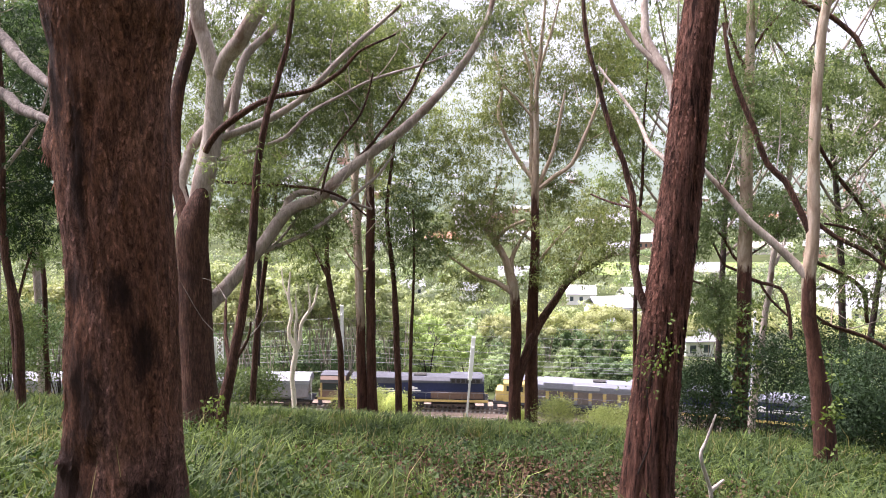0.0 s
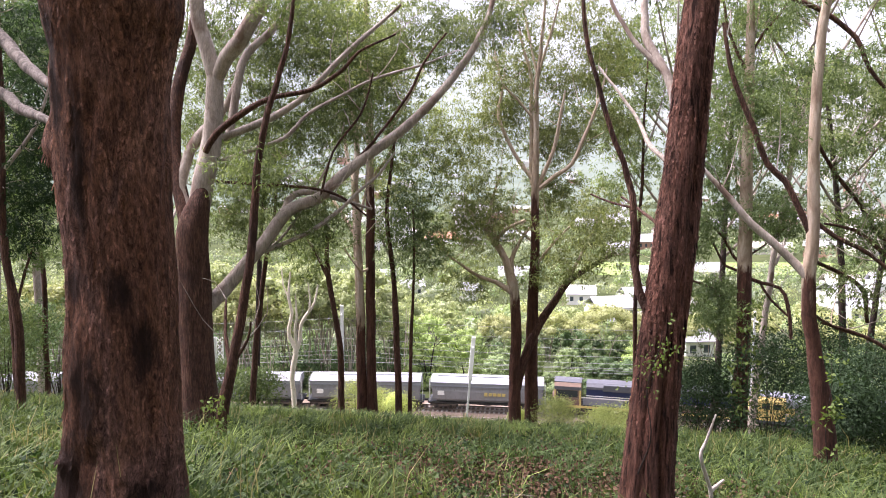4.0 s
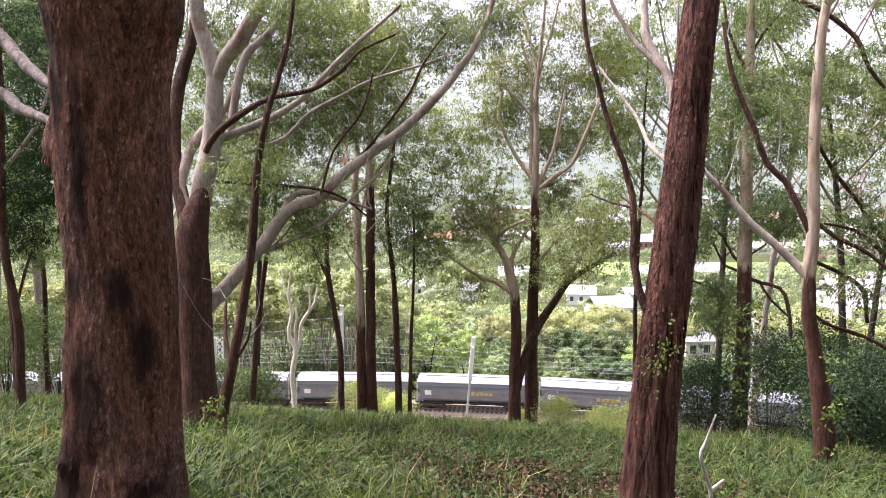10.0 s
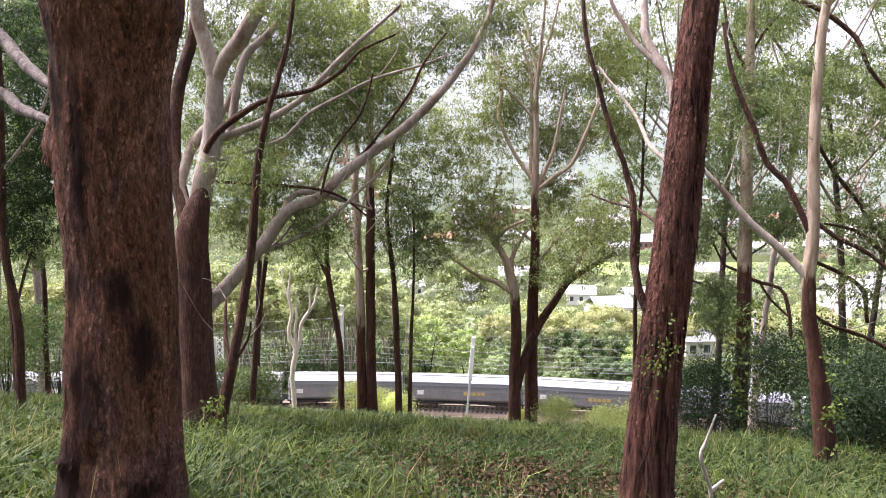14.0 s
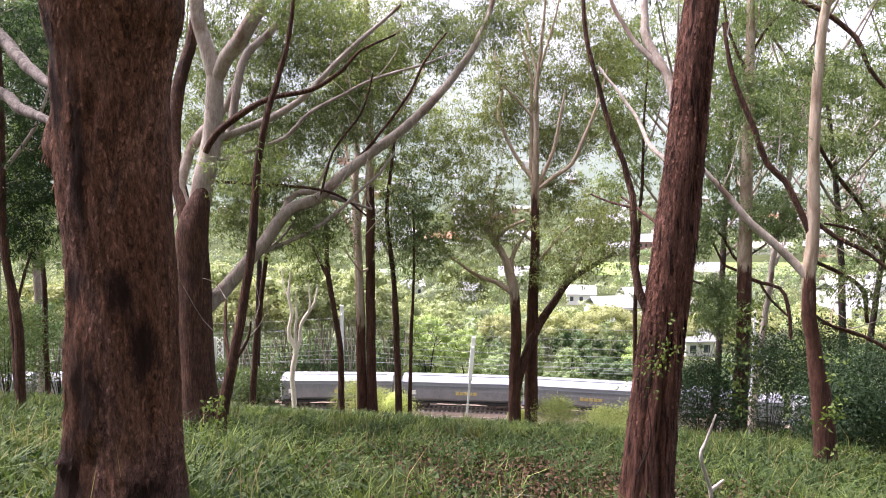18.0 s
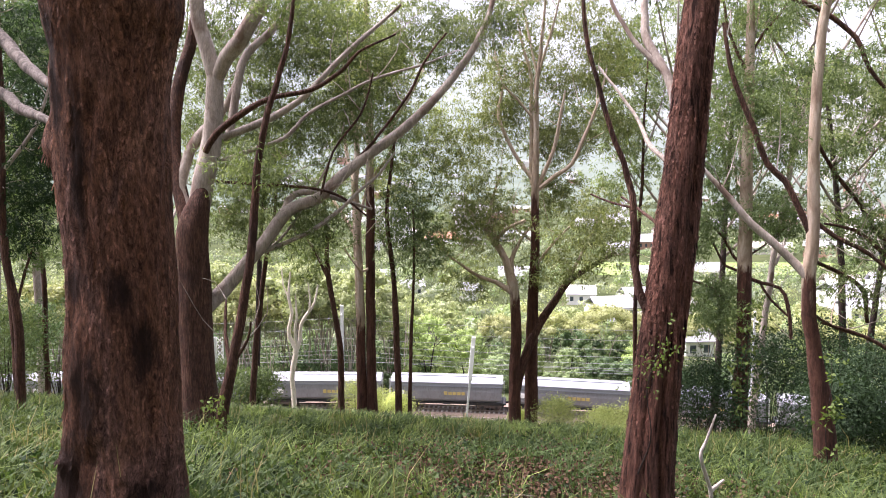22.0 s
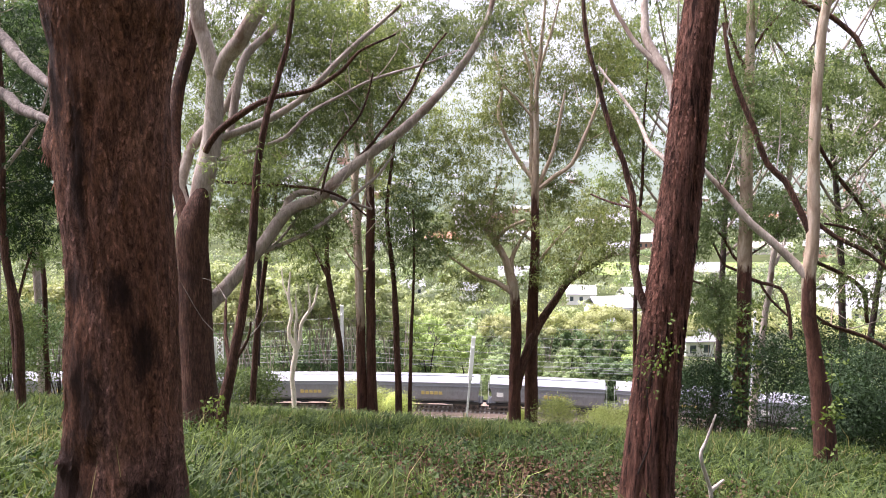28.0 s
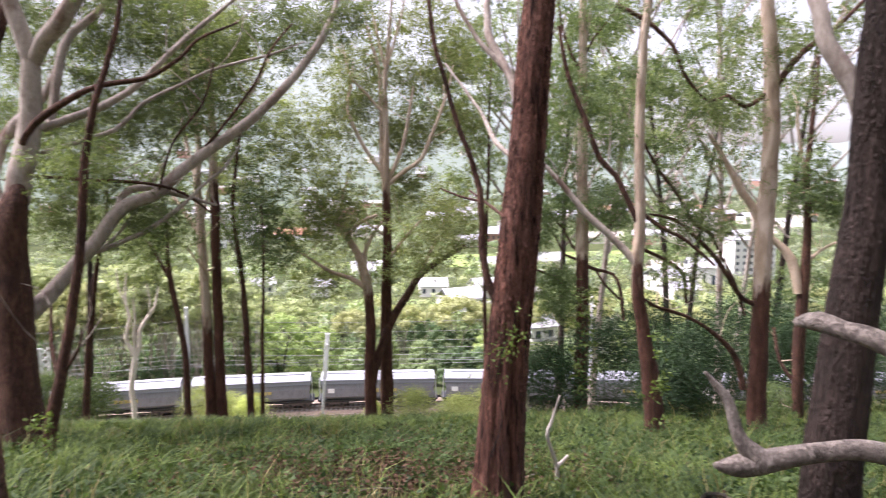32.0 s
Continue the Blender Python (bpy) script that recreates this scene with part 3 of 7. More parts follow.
tr.foliage(-1.8, -0.4, 9.6, 1.7, 1.6, 1.0, 26)
tr.foliage(-4.6, 0.2, 9.6, 1.9, 2.0, 1.0, 32)
tr.foliage(-4.0, 2.4, 9.8, 1.6, 1.6, 0.9, 24)
tr.foliage(2.6, 1.0, 10.2, 1.9, 1.7, 1.0, 28)
tr.foliage(0.6, 2.6, 11.0, 1.8, 1.8, 1.0, 26)
tr.done()
tr = Tree("eucalypt_tree", "forked eucalypt with rough lower trunk and pale smooth limbs", -4.03, 11.20, 2, "rough", "smooth", "leaf_mid")
tr.stem((0.0, 0, -0.15, 0.369), (-0.07, 0.0, 0.74, 0.304), (-0.09, 0.0, 1.61, 0.277), (-0.07, 0.0, 2.56, 0.258), (-0.08, 0.0, 3.31, 0.249), (-0.02, 0.02, 3.64, 0.215), (0.06, 0.06, 3.95, 0.15), (0.12, 0.1, 4.2, 0.05))
tr.limb((-0.11, -0.02, 2.85, 0.139), (-0.07, 0.04, 3.31, 0.177), (-0.02, 0.11, 3.63, 0.182), (0.10, 0.17, 4.23, 0.172), (0.23, 0.24, 4.92, 0.158), (0.29, 0.30, 5.91, 0.130), mat="smooth")
tr.limb((0.29, 0.30, 5.85, 0.121), (0.16, 0.33, 6.35, 0.120), (0.06, 0.35, 6.72, 0.116), (-0.00, 0.38, 7.17, 0.111), (-0.04, 0.40, 7.71, 0.092), mat="smooth")
tr.limb((0.30, 0.30, 5.85, 0.102), (0.50, 0.22, 6.21, 0.119), (0.75, 0.15, 6.46, 0.123), (1.16, 0.08, 7.05, 0.108), (1.55, 0.00, 7.59, 0.080), mat="smooth")
tr.limb((0.42, 0.50, 4.99, 0.067), (0.45, 0.64, 5.31, 0.072), (0.52, 0.78, 5.88, 0.073), (0.64, 0.92, 6.38, 0.068), (1.17, 1.06, 6.92, 0.059), (1.52, 1.20, 7.47, 0.039), mat="smooth")
tr.limb((-0.11, 0.10, 3.54, 0.075), (-0.32, 0.28, 4.09, 0.080), (-0.26, 0.46, 4.65, 0.086), (-0.03, 0.64, 5.08, 0.082), (0.29, 0.82, 5.49, 0.063), (0.62, 1.00, 6.37, 0.044), mat="smooth")
tr.limb((-0.13, 0.00, 3.22, 0.111), (-0.28, 0.20, 3.77, 0.122), (-0.45, 0.40, 4.42, 0.119), (-0.54, 0.60, 5.09, 0.110), (-0.49, 0.80, 5.87, 0.107), (-0.38, 1.00, 6.47, 0.098), (-0.24, 1.20, 7.37, 0.084), mat="rough")
tr.limb((0.19, 0.00, 4.68, 0.050), (0.41, -0.09, 4.99, 0.054), (0.85, -0.17, 5.29, 0.049), (1.32, -0.26, 5.51, 0.040), (1.99, -0.34, 5.63, 0.035), (2.44, -0.43, 5.88, 0.030), (2.75, -0.51, 6.17, 0.021), (3.32, -0.60, 6.42, 0.013), mat="rough")
tr.limb((0.38, 0.30, 4.92, 0.061), (0.91, 0.42, 5.15, 0.061), (1.30, 0.53, 5.35, 0.057), (1.71, 0.65, 5.66, 0.053), (2.22, 0.77, 6.23, 0.043), (2.68, 0.88, 6.65, 0.039), (3.30, 1.00, 7.23, 0.024), mat="smooth")
tr.limb((0.29, 0.40, 4.55, 0.038), (0.86, 0.53, 4.76, 0.038), (1.31, 0.66, 4.94, 0.034), (1.73, 0.79, 5.37, 0.029), (2.29, 0.91, 5.69, 0.029), (2.85, 1.04, 5.99, 0.025), (3.68, 1.17, 6.25, 0.020), (4.29, 1.30, 6.52, 0.010), mat="smooth")
tr.limb((0.27, 0.20, 4.21, 0.023), (0.89, 0.38, 4.16, 0.028), (1.79, 0.55, 4.09, 0.024), (2.29, 0.72, 3.92, 0.025), (2.69, 0.90, 3.59, 0.015), mat="rough")
tr.limb((0.02, 0.15, 2.11, 0.15), (0.28, 0.25, 2.33, 0.125), (0.48, 0.36, 2.60, 0.118), (0.97, 0.46, 3.15, 0.11), (1.39, 0.57, 3.71, 0.107), (1.90, 0.67, 3.92, 0.098), (2.19, 0.77, 4.23, 0.093), (2.66, 0.88, 4.61, 0.089), (3.24, 0.98, 5.05, 0.084), (3.78, 1.08, 5.54, 0.075), (4.19, 1.19, 6.01, 0.070), (4.54, 1.29, 6.52, 0.060), (4.80, 1.40, 7.03, 0.050), (4.98, 1.50, 7.64, 0.040), mat="smooth")
tr.limb((1.24, 0.60, 3.50, 0.063), (1.37, 0.68, 3.89, 0.063), (1.60, 0.76, 4.02, 0.059), (1.87, 0.84, 3.99, 0.054), (2.26, 0.92, 3.87, 0.040), (2.78, 1.00, 3.71, 0.020), mat="smooth")
tr.limb((0.99, 0.50, 3.02, 0.039), (1.43, 0.57, 3.20, 0.039), (1.85, 0.63, 3.41, 0.039), (2.29, 0.70, 3.75, 0.034), (2.57, 0.77, 4.03, 0.029), (2.91, 0.83, 4.33, 0.025), (3.20, 0.90, 4.72, 0.015), mat="smooth")
tr.limb((2.41, 0.90, 4.44, 0.030), (2.91, 0.82, 5.00, 0.024), (3.45, 0.75, 5.70, 0.024), (3.73, 0.68, 6.24, 0.019), (4.09, 0.60, 6.68, 0.014), mat="rough")
tr.limb((1.92, 0.60, 3.92, 0.024), (2.15, 0.70, 4.71, 0.019), (2.63, 0.80, 5.39, 0.019), (2.82, 0.90, 6.07, 0.015), mat="rough")
tr.limb((0.62, 0.40, 2.79, 0.024), (1.21, 0.80, 3.24, 0.025), (1.75, 1.20, 4.12, 0.020), (2.11, 1.60, 4.95, 0.016), mat="smooth")
tr.foliage(0.33, 1.5, 3.81, 0.73, 0.84, 0.94, 31)
tr.foliage(1.63, 2, 5.18, 0.98, 0.81, 0.65, 26)
tr.foliage(2.08, 2, 6.74, 0.98, 0.81, 0.65, 34)
tr.foliage(3.78, 2, 6.85, 1.20, 0.98, 0.76, 48)
tr.foliage(1.03, 2, 6.95, 0.76, 0.76, 0.76, 19)
tr.foliage(4.83, 2, 7.26, 0.65, 0.60, 0.54, 19)
tr.foliage(0.61, 1, 8.07, 2.01, 1.41, 0.80, 36)
tr.foliage(1.0, 1, 4.42, 0.60, 0.60, 0.60, 17)
tr.foliage(2.6, 2, 5.7, 0.76, 0.65, 0.54, 17)
tr.foliage(1.78, 1, 3.42, 0.50, 0.50, 0.35, 14)
tr.foliage(0.57, 2.5, 6.41, 0.79, 0.73, 0.68, 26)
tr.foliage(1.11, 3, 5.58, 0.70, 0.64, 0.58, 22)
tr.foliage(0.06, 3, 5.13, 0.58, 0.58, 0.58, 17)
tr.foliage(1.58, 2.5, 7.47, 0.79, 0.62, 0.45, 19)
tr.foliage(-0.5, 2.4, 6.6, 0.6, 0.7, 0.9, 24)
tr.foliage(-0.4, 2.4, 5.0, 0.6, 0.7, 0.7, 18)
tr.foliage(0.0, 2.2, 8.2, 0.8, 0.8, 0.7, 22)
tr.done()
tr = Tree("young_eucalypt", "slender dark leaning eucalypt stem", -3.39, 10.04, 3, "rough", "smooth", "leaf_mid")
tr.stem((0.0, 0, -0.15, 0.091), (0.08, 0.0, 0.58, 0.099), (0.24, 0.0, 1.28, 0.079), (0.42, 0.0, 2.14, 0.07), (0.58, 0.0, 3.07, 0.062), (0.66, 0.0, 3.89, 0.058), (0.79, 0.0, 4.7, 0.05), (1.01, 0.0, 5.42, 0.041), (1.2, 0.0, 6.05, 0.033), (1.3, 0.0, 6.68, 0.025))
tr.limb((0.22, 0.0, 1.19, 0.037), (0.04, 0.3, 1.64, 0.03), (-0.02, 0.6, 2.11, 0.018))
tr.limb((0.27, 0.0, 1.28, 0.025), (0.53, -0.15, 1.66, 0.02), (0.61, -0.3, 1.95, 0.012))
tr.foliage(0.51, 0.5, 4.14, 0.43, 0.50, 0.39, 9)
tr.foliage(1.17, 0.5, 6.64, 0.52, 0.50, 0.43, 12)
tr.done()
tr = Tree("young_eucalypt", "slim pale young eucalypt stem", -5.14, 18.00, 4, "rough", "smooth", "leaf_bright")
tr.stem((0.0, 0, -0.15, 0.1), (0.0, 0.0, 0.45, 0.089), (0.11, 0.0, 1.58, 0.081), (0.23, 0.0, 2.66, 0.074), (0.45, 0.0, 4.17, 0.059), (0.71, 0.0, 5.37, 0.044), (0.82, 0.0, 6.55, 0.03))
tr.foliage(0.63, 0, 5.07, 0.74, 0.74, 0.74, 10)
tr.done()
tr = Tree("young_eucalypt", "thin crooked dark young eucalypt", -2.75, 18.00, 5, "rough", "smooth", "leaf_mid")
tr.stem((0.0, 0, -0.15, 0.1), (0.0, 0.0, 0.37, 0.089), (-0.01, 0.0, 1.87, 0.081), (-0.14, 0.0, 2.95, 0.074), (-0.3, 0.0, 4.01, 0.067), (-0.31, 0.0, 4.91, 0.044), (-0.32, 0.0, 5.66, 0.03))
tr.limb((-0.3, 0.0, 3.86, 0.044), (-0.64, 0.25, 4.43, 0.038), (-0.98, 0.5, 4.87, 0.023))
tr.foliage(-0.5, 0.4, 4.88, 0.76, 0.72, 0.68, 14)
tr.foliage(-0.95, 0.3, 4.28, 0.38, 0.50, 0.30, 5)
tr.done()
tr = Tree("eucalypt_tree", "tall slender eucalypt with pale upper trunk", -2.17, 18.00, 6, "rough", "tan", "leaf_mid")
tr.stem((0.0, 0, -0.15, 0.166), (0.0, 0.0, 0.09, 0.148), (-0.02, 0.0, 1.28, 0.126), (-0.03, 0.0, 2.83, 0.119), (-0.07, 0.0, 4.35, 0.111), (-0.11, 0.0, 5.54, 0.104), (-0.13, 0.0, 6.43, 0.089), (-0.06, 0.0, 7.3, 0.067), (-0.19, 0.0, 8.45, 0.052), (-0.48, 0.0, 9.87, 0.037), cut=2.6)
tr.limb((-0.12, 0.0, 4.95, 0.052), (-0.63, 0.5, 5.66, 0.046), (-1.16, 1.0, 6.42, 0.031), mat="smooth")
tr.limb((-0.13, 0.0, 6.28, 0.052), (-0.45, 0.5, 7.47, 0.046), (-0.66, 1.0, 8.41, 0.031), mat="smooth")
tr.limb((-0.05, 0.0, 5.24, 0.037), (0.17, 0.27, 6.27, 0.038), (0.75, 0.53, 7.17, 0.031), (1.2, 0.8, 8.24, 0.023), mat="smooth")
tr.foliage(-0.92, 0.5, 6.27, 0.76, 0.72, 0.69, 14)
tr.foliage(-0.66, 1, 8.41, 0.94, 0.94, 0.94, 18)
tr.foliage(0.61, 0.5, 8.21, 0.76, 0.84, 0.91, 14)
tr.done()
tr = Tree("eucalypt_tree", "tall slender dark eucalypt with a straight trunk", -1.93, 18.00, 7, "rough", "tan", "leaf_olive")
tr.stem((0.0, 0, -0.15, 0.163), (-0.0, 0.0, 1.3, 0.133), (0.0, 0.0, 2.84, 0.126), (0.02, 0.0, 4.66, 0.119), (0.03, 0.0, 6.44, 0.104), (0.03, 0.0, 7.89, 0.089), (-0.01, 0.0, 9.32, 0.081), (-0.03, 0.0, 10.45, 0.059), (-0.04, 0.0, 11.83, 0.044), cut=6.2)
tr.limb((0.03, 0.0, 7.03, 0.044), (0.53, 0.33, 7.77, 0.045), (1.12, 0.67, 8.84, 0.038), (1.56, 1.0, 9.77, 0.023), mat="smooth")
tr.limb((0.03, 0.0, 8.18, 0.044), (-0.2, 0.4, 9.24, 0.045), (-0.16, 0.8, 10.33, 0.031), mat="smooth")
tr.limb((0.04, 0.0, 7.32, 0.037), (-0.53, 0.5, 8.23, 0.038), (-1.04, 1.0, 9.18, 0.023), mat="smooth")
tr.limb((0.0, 0.0, 4.21, 0.037), (-0.19, -0.3, 4.1, 0.029), (-0.58, -0.6, 4.73, 0.021), mat="smooth")
tr.foliage(0.68, 0.5, 9.54, 1.07, 1.07, 1.07, 27)
tr.foliage(-0.51, 0.5, 9.54, 0.91, 0.91, 0.91, 21)
tr.foliage(-0.05, 0.5, 10.84, 1.22, 0.99, 0.76, 23)
tr.foliage(0.65, 0.6, 6.28, 0.77, 0.84, 0.92, 15)
tr.foliage(1.56, 1, 8.12, 0.78, 0.78, 0.78, 15)
tr.done()
tr = Tree("young_eucalypt", "thin pale young eucalypt stem", -1.19, 18.00, 8, "rough", "smooth", "leaf_mid")
tr.stem((0.0, 0, -0.15, 0.108), (0.0, 0.0, 0.31, 0.096), (-0.04, 0.0, 1.65, 0.089), (-0.07, 0.0, 2.89, 0.081), (-0.11, 0.0, 3.8, 0.067), (-0.21, 0.0, 4.7, 0.059), (-0.29, 0.0, 5.6, 0.052), (-0.19, 0.0, 6.63, 0.044), (-0.04, 0.0, 7.65, 0.03))
tr.limb((-0.11, 0.0, 4.25, 0.037), (-0.45, 0.25, 4.98, 0.03), (-0.62, 0.5, 5.42, 0.023), mat="smooth")
tr.foliage(-0.07, 0.5, 7.38, 0.69, 0.80, 0.91, 13)
tr.foliage(-0.24, 0.5, 5.26, 0.61, 0.57, 0.53, 9)
tr.done()
tr = Tree("young_eucalypt", "spindly dark sapling with tufted leaves", -0.90, 18.00, 9, "rough", "smooth", "leaf_dark")
tr.stem((0.0, 0, -0.15, 0.066), (0.0, 0.0, 0.1, 0.059), (0.02, 0.0, 1.36, 0.052), (0.07, 0.0, 2.6, 0.044), (0.11, 0.0, 3.82, 0.037), (0.14, 0.0, 4.87, 0.03), (0.1, 0.0, 5.76, 0.022))
tr.foliage(0.18, 0, 5.32, 0.67, 0.67, 0.67, 17)
tr.foliage(0.22, 0, 4.42, 0.52, 0.50, 0.44, 8)
tr.foliage(0.33, 0, 6.21, 0.59, 0.52, 0.44, 7)
tr.done()
tr = Tree("eucalypt_tree", "spreading eucalypt with forked ascending limbs", 1.94, 18.00, 10, "rough", "tan", "leaf_olive")
tr.stem((0.0, 0, -0.15, 0.19), (0.0, 0.0, 0.24, 0.17), (-0.01, 0.0, 1.52, 0.15), (0.02, 0.0, 2.61, 0.138), (-0.02, 0.0, 3.53, 0.132), (-0.09, 0.0, 4.06, 0.12), cut=3.6)
tr.limb((-0.02, 0.0, 3.68, 0.104), (-0.49, 0.2, 3.95, 0.06), (-0.94, 0.4, 4.08, 0.053), (-1.39, 0.6, 4.36, 0.038), (-1.85, 0.8, 4.64, 0.023), mat="smooth")
tr.limb((-0.07, 0.0, 3.83, 0.119), (-0.27, 0.16, 4.57, 0.097), (-0.52, 0.32, 5.01, 0.09), (-0.76, 0.48, 5.37, 0.068), (-1.09, 0.64, 5.67, 0.046), (-1.39, 0.8, 6.2, 0.031), mat="smooth")
tr.limb((-0.55, 0.32, 5.01, 0.053), (-0.29, 0.06, 5.41, 0.045), (0.2, -0.2, 5.65, 0.037), mat="smooth")
tr.limb((-0.06, 0.0, 3.98, 0.074), (-0.12, 0.17, 4.57, 0.06), (0.19, 0.33, 5.16, 0.045), (0.51, 0.5, 5.52, 0.03), mat="smooth")
tr.limb((-0.7, 0.42, 5.3, 0.045), (-0.63, 0.61, 6.05, 0.038), (-0.39, 0.8, 6.81, 0.031), mat="smooth")
tr.limb((0.07, 0.00, 1.07, 0.107), (0.20, 0.07, 1.68, 0.114), (0.38, 0.14, 2.21, 0.122), (0.58, 0.21, 2.66, 0.122), (0.81, 0.28, 3.03, 0.115), (1.14, 0.34, 3.49, 0.100), (1.46, 0.41, 3.94, 0.084), (1.99, 0.48, 4.29, 0.069), (2.77, 0.55, 4.73, 0.046), mat="rough")
tr.limb((1.37, 0.40, 3.82, 0.054), (1.69, 0.37, 4.49, 0.046), (2.02, 0.33, 5.18, 0.030), (2.22, 0.30, 5.94, 0.023), mat="smooth")
tr.foliage(-1.1, 0.5, 6.51, 1.07, 0.99, 0.91, 24)
tr.foliage(-0.5, 0.3, 5.46, 0.90, 0.83, 0.75, 18)
tr.foliage(-1.7, 0.8, 5.11, 0.70, 0.70, 0.70, 13)
tr.foliage(-1.22, 1, 3.99, 0.94, 0.70, 0.47, 11)
tr.foliage(1.52, -1, 5.0, 0.84, 0.77, 0.70, 18)
tr.foliage(2.06, -1, 5.84, 0.70, 0.70, 0.70, 14)
tr.foliage(0.69, 0, 4.29, 0.67, 0.56, 0.44, 8)
tr.foliage(-2.01, 1, 7.28, 0.78, 0.78, 0.78, 13)
tr.done()
tr = Tree("eucalypt_tree", "tall straight eucalypt with a pale branching top", 2.37, 18.30, 11, "rough", "tan", "leaf_olive")
tr.stem((0.0, 0, -0.15, 0.21), (0.06, 0.00, 0.30, 0.187), (0.04, 0.00, 1.89, 0.170), (0.07, 0.00, 3.77, 0.145), (0.10, 0.00, 5.01, 0.121), (0.08, 0.00, 6.69, 0.098), (0.09, 0.00, 7.76, 0.082), (0.07, 0.00, 9.16, 0.067), (0.16, 0.00, 10.00, 0.051), (0.22, 0.00, 10.74, 0.037), (0.28, 0.00, 11.45, 0.029), cut=6.4)
tr.limb((0.04, 0.10, 6.66, 0.060), (-0.01, 0.18, 7.11, 0.053), (-0.02, 0.26, 8.13, 0.053), (-0.03, 0.34, 9.56, 0.045), (-0.25, 0.42, 10.35, 0.038), (-0.40, 0.50, 11.14, 0.023), mat="smooth")
tr.limb((0.04, 0.10, 6.81, 0.060), (-0.45, 0.23, 7.54, 0.053), (-0.89, 0.35, 8.49, 0.045), (-0.81, 0.47, 9.07, 0.038), (-0.68, 0.60, 9.83, 0.023), mat="smooth")
tr.limb((-0.03, 0.20, 8.52, 0.038), (-0.40, 0.30, 8.98, 0.038), (-0.75, 0.40, 9.36, 0.030), (-0.92, 0.50, 9.96, 0.030), (-1.04, 0.60, 10.72, 0.015), mat="smooth")
tr.limb((0.15, 0.00, 6.66, 0.060), (0.50, -0.17, 7.53, 0.052), (0.66, -0.33, 8.43, 0.044), (0.74, -0.50, 9.10, 0.022), mat="smooth")
tr.limb((0.15, 0.00, 6.57, 0.060), (0.62, -0.14, 6.96, 0.059), (0.99, -0.28, 7.25, 0.052), (1.30, -0.42, 8.01, 0.044), (1.59, -0.56, 8.88, 0.029), (1.75, -0.70, 9.63, 0.014), mat="smooth")
tr.limb((0.12, 0.00, 9.45, 0.037), (-0.13, 0.20, 10.64, 0.030), (-0.27, 0.40, 11.48, 0.022), mat="smooth")
tr.limb((0.12, 0.00, 9.59, 0.037), (0.40, -0.20, 10.56, 0.029), (0.57, -0.40, 11.35, 0.021), mat="smooth")
tr.limb((0.12, 0.00, 4.54, 0.046), (0.55, -0.30, 5.18, 0.037), (0.93, -0.60, 5.65, 0.022), mat="smooth")
tr.limb((0.07, 0.00, 5.15, 0.038), (-0.51, 0.30, 5.58, 0.031), (-0.87, 0.60, 5.64, 0.023), mat="smooth")
tr.foliage(-0.78, 0.8, 9.49, 0.77, 0.84, 0.92, 21)
tr.foliage(0.26, 0.8, 10.22, 0.77, 0.84, 0.92, 13)
tr.foliage(-1.21, 1.0, 8.17, 0.93, 0.85, 0.77, 23)
tr.foliage(0.91, 1.0, 7.96, 0.81, 0.77, 0.73, 21)
tr.foliage(0.79, 1.0, 6.37, 0.73, 0.73, 0.73, 19)
tr.foliage(-0.62, 0.8, 8.75, 0.61, 0.54, 0.46, 10)
tr.foliage(1.02, 1.0, 9.52, 0.73, 0.66, 0.59, 15)
tr.foliage(-0.23, 0.5, 11.16, 0.90, 0.75, 0.60, 10)
tr.foliage(0.34, 1.1, 8.17, 0.62, 0.62, 0.62, 13)
tr.foliage(2.0, 0.9, 9.9, 0.9, 0.9, 0.8, 22)
tr.foliage(2.3, 0.8, 8.3, 0.8, 0.8, 0.6, 16)
tr.foliage(1.6, 0.8, 11.0, 0.9, 0.9, 0.7, 20)
tr.done()
tr = Tree("eucalypt_tree", "leaning eucalypt with furrowed red-brown bark", 1.75, 5.80, 12, "furrow", "smooth", "leaf_mid", knots=((18, 0.8, 0.022, -0.06, 1.6), (-25, 1.6, 0.02, -0.02, 0.9), (40, 2.4, 0.02, -0.025, 1.0), (-40, 0.4, 0.02, -0.02, 0.8), (5, 3.2, 0.02, -0.02, 0.8), (60, 1.2, 0.02, -0.03, 1.0)))
tr.stem((0.0, 0, -0.15, 0.267), (0.04, 0.0, 0.3, 0.239), (0.07, 0.0, 0.82, 0.22), (0.1, 0.0, 1.33, 0.203), (0.14, 0.0, 1.83, 0.191), (0.19, 0.0, 2.32, 0.184), (0.23, 0.0, 2.81, 0.177), (0.27, 0.0, 3.28, 0.162), (0.3, 0.0, 3.75, 0.153), (0.33, 0.0, 4.21, 0.148), (0.37, 0.0, 4.66, 0.138), (0.41, 0.0, 5.32, 0.124), (0.44, 0.0, 6.39, 0.095))
tr.limb((0.03, 0.0, 2.03, 0.053), (-0.06, 0.04, 2.22, 0.038), (-0.09, 0.09, 2.46, 0.034), (-0.1, 0.13, 2.8, 0.032), (-0.11, 0.18, 3.04, 0.03), (-0.19, 0.22, 3.33, 0.025), (-0.32, 0.27, 3.77, 0.022), (-0.44, 0.31, 4.16, 0.02), (-0.5, 0.36, 4.46, 0.02), (-0.53, 0.4, 4.85, 0.015), mat="rough")
tr.limb((0.23, 0.0, 3.75, 0.057), (0.18, 0.16, 4.0, 0.039), (0.1, 0.32, 4.26, 0.038), (0.05, 0.48, 4.48, 0.036), (0.08, 0.64, 4.81, 0.032), (0.16, 0.8, 5.26, 0.022), mat="smooth")
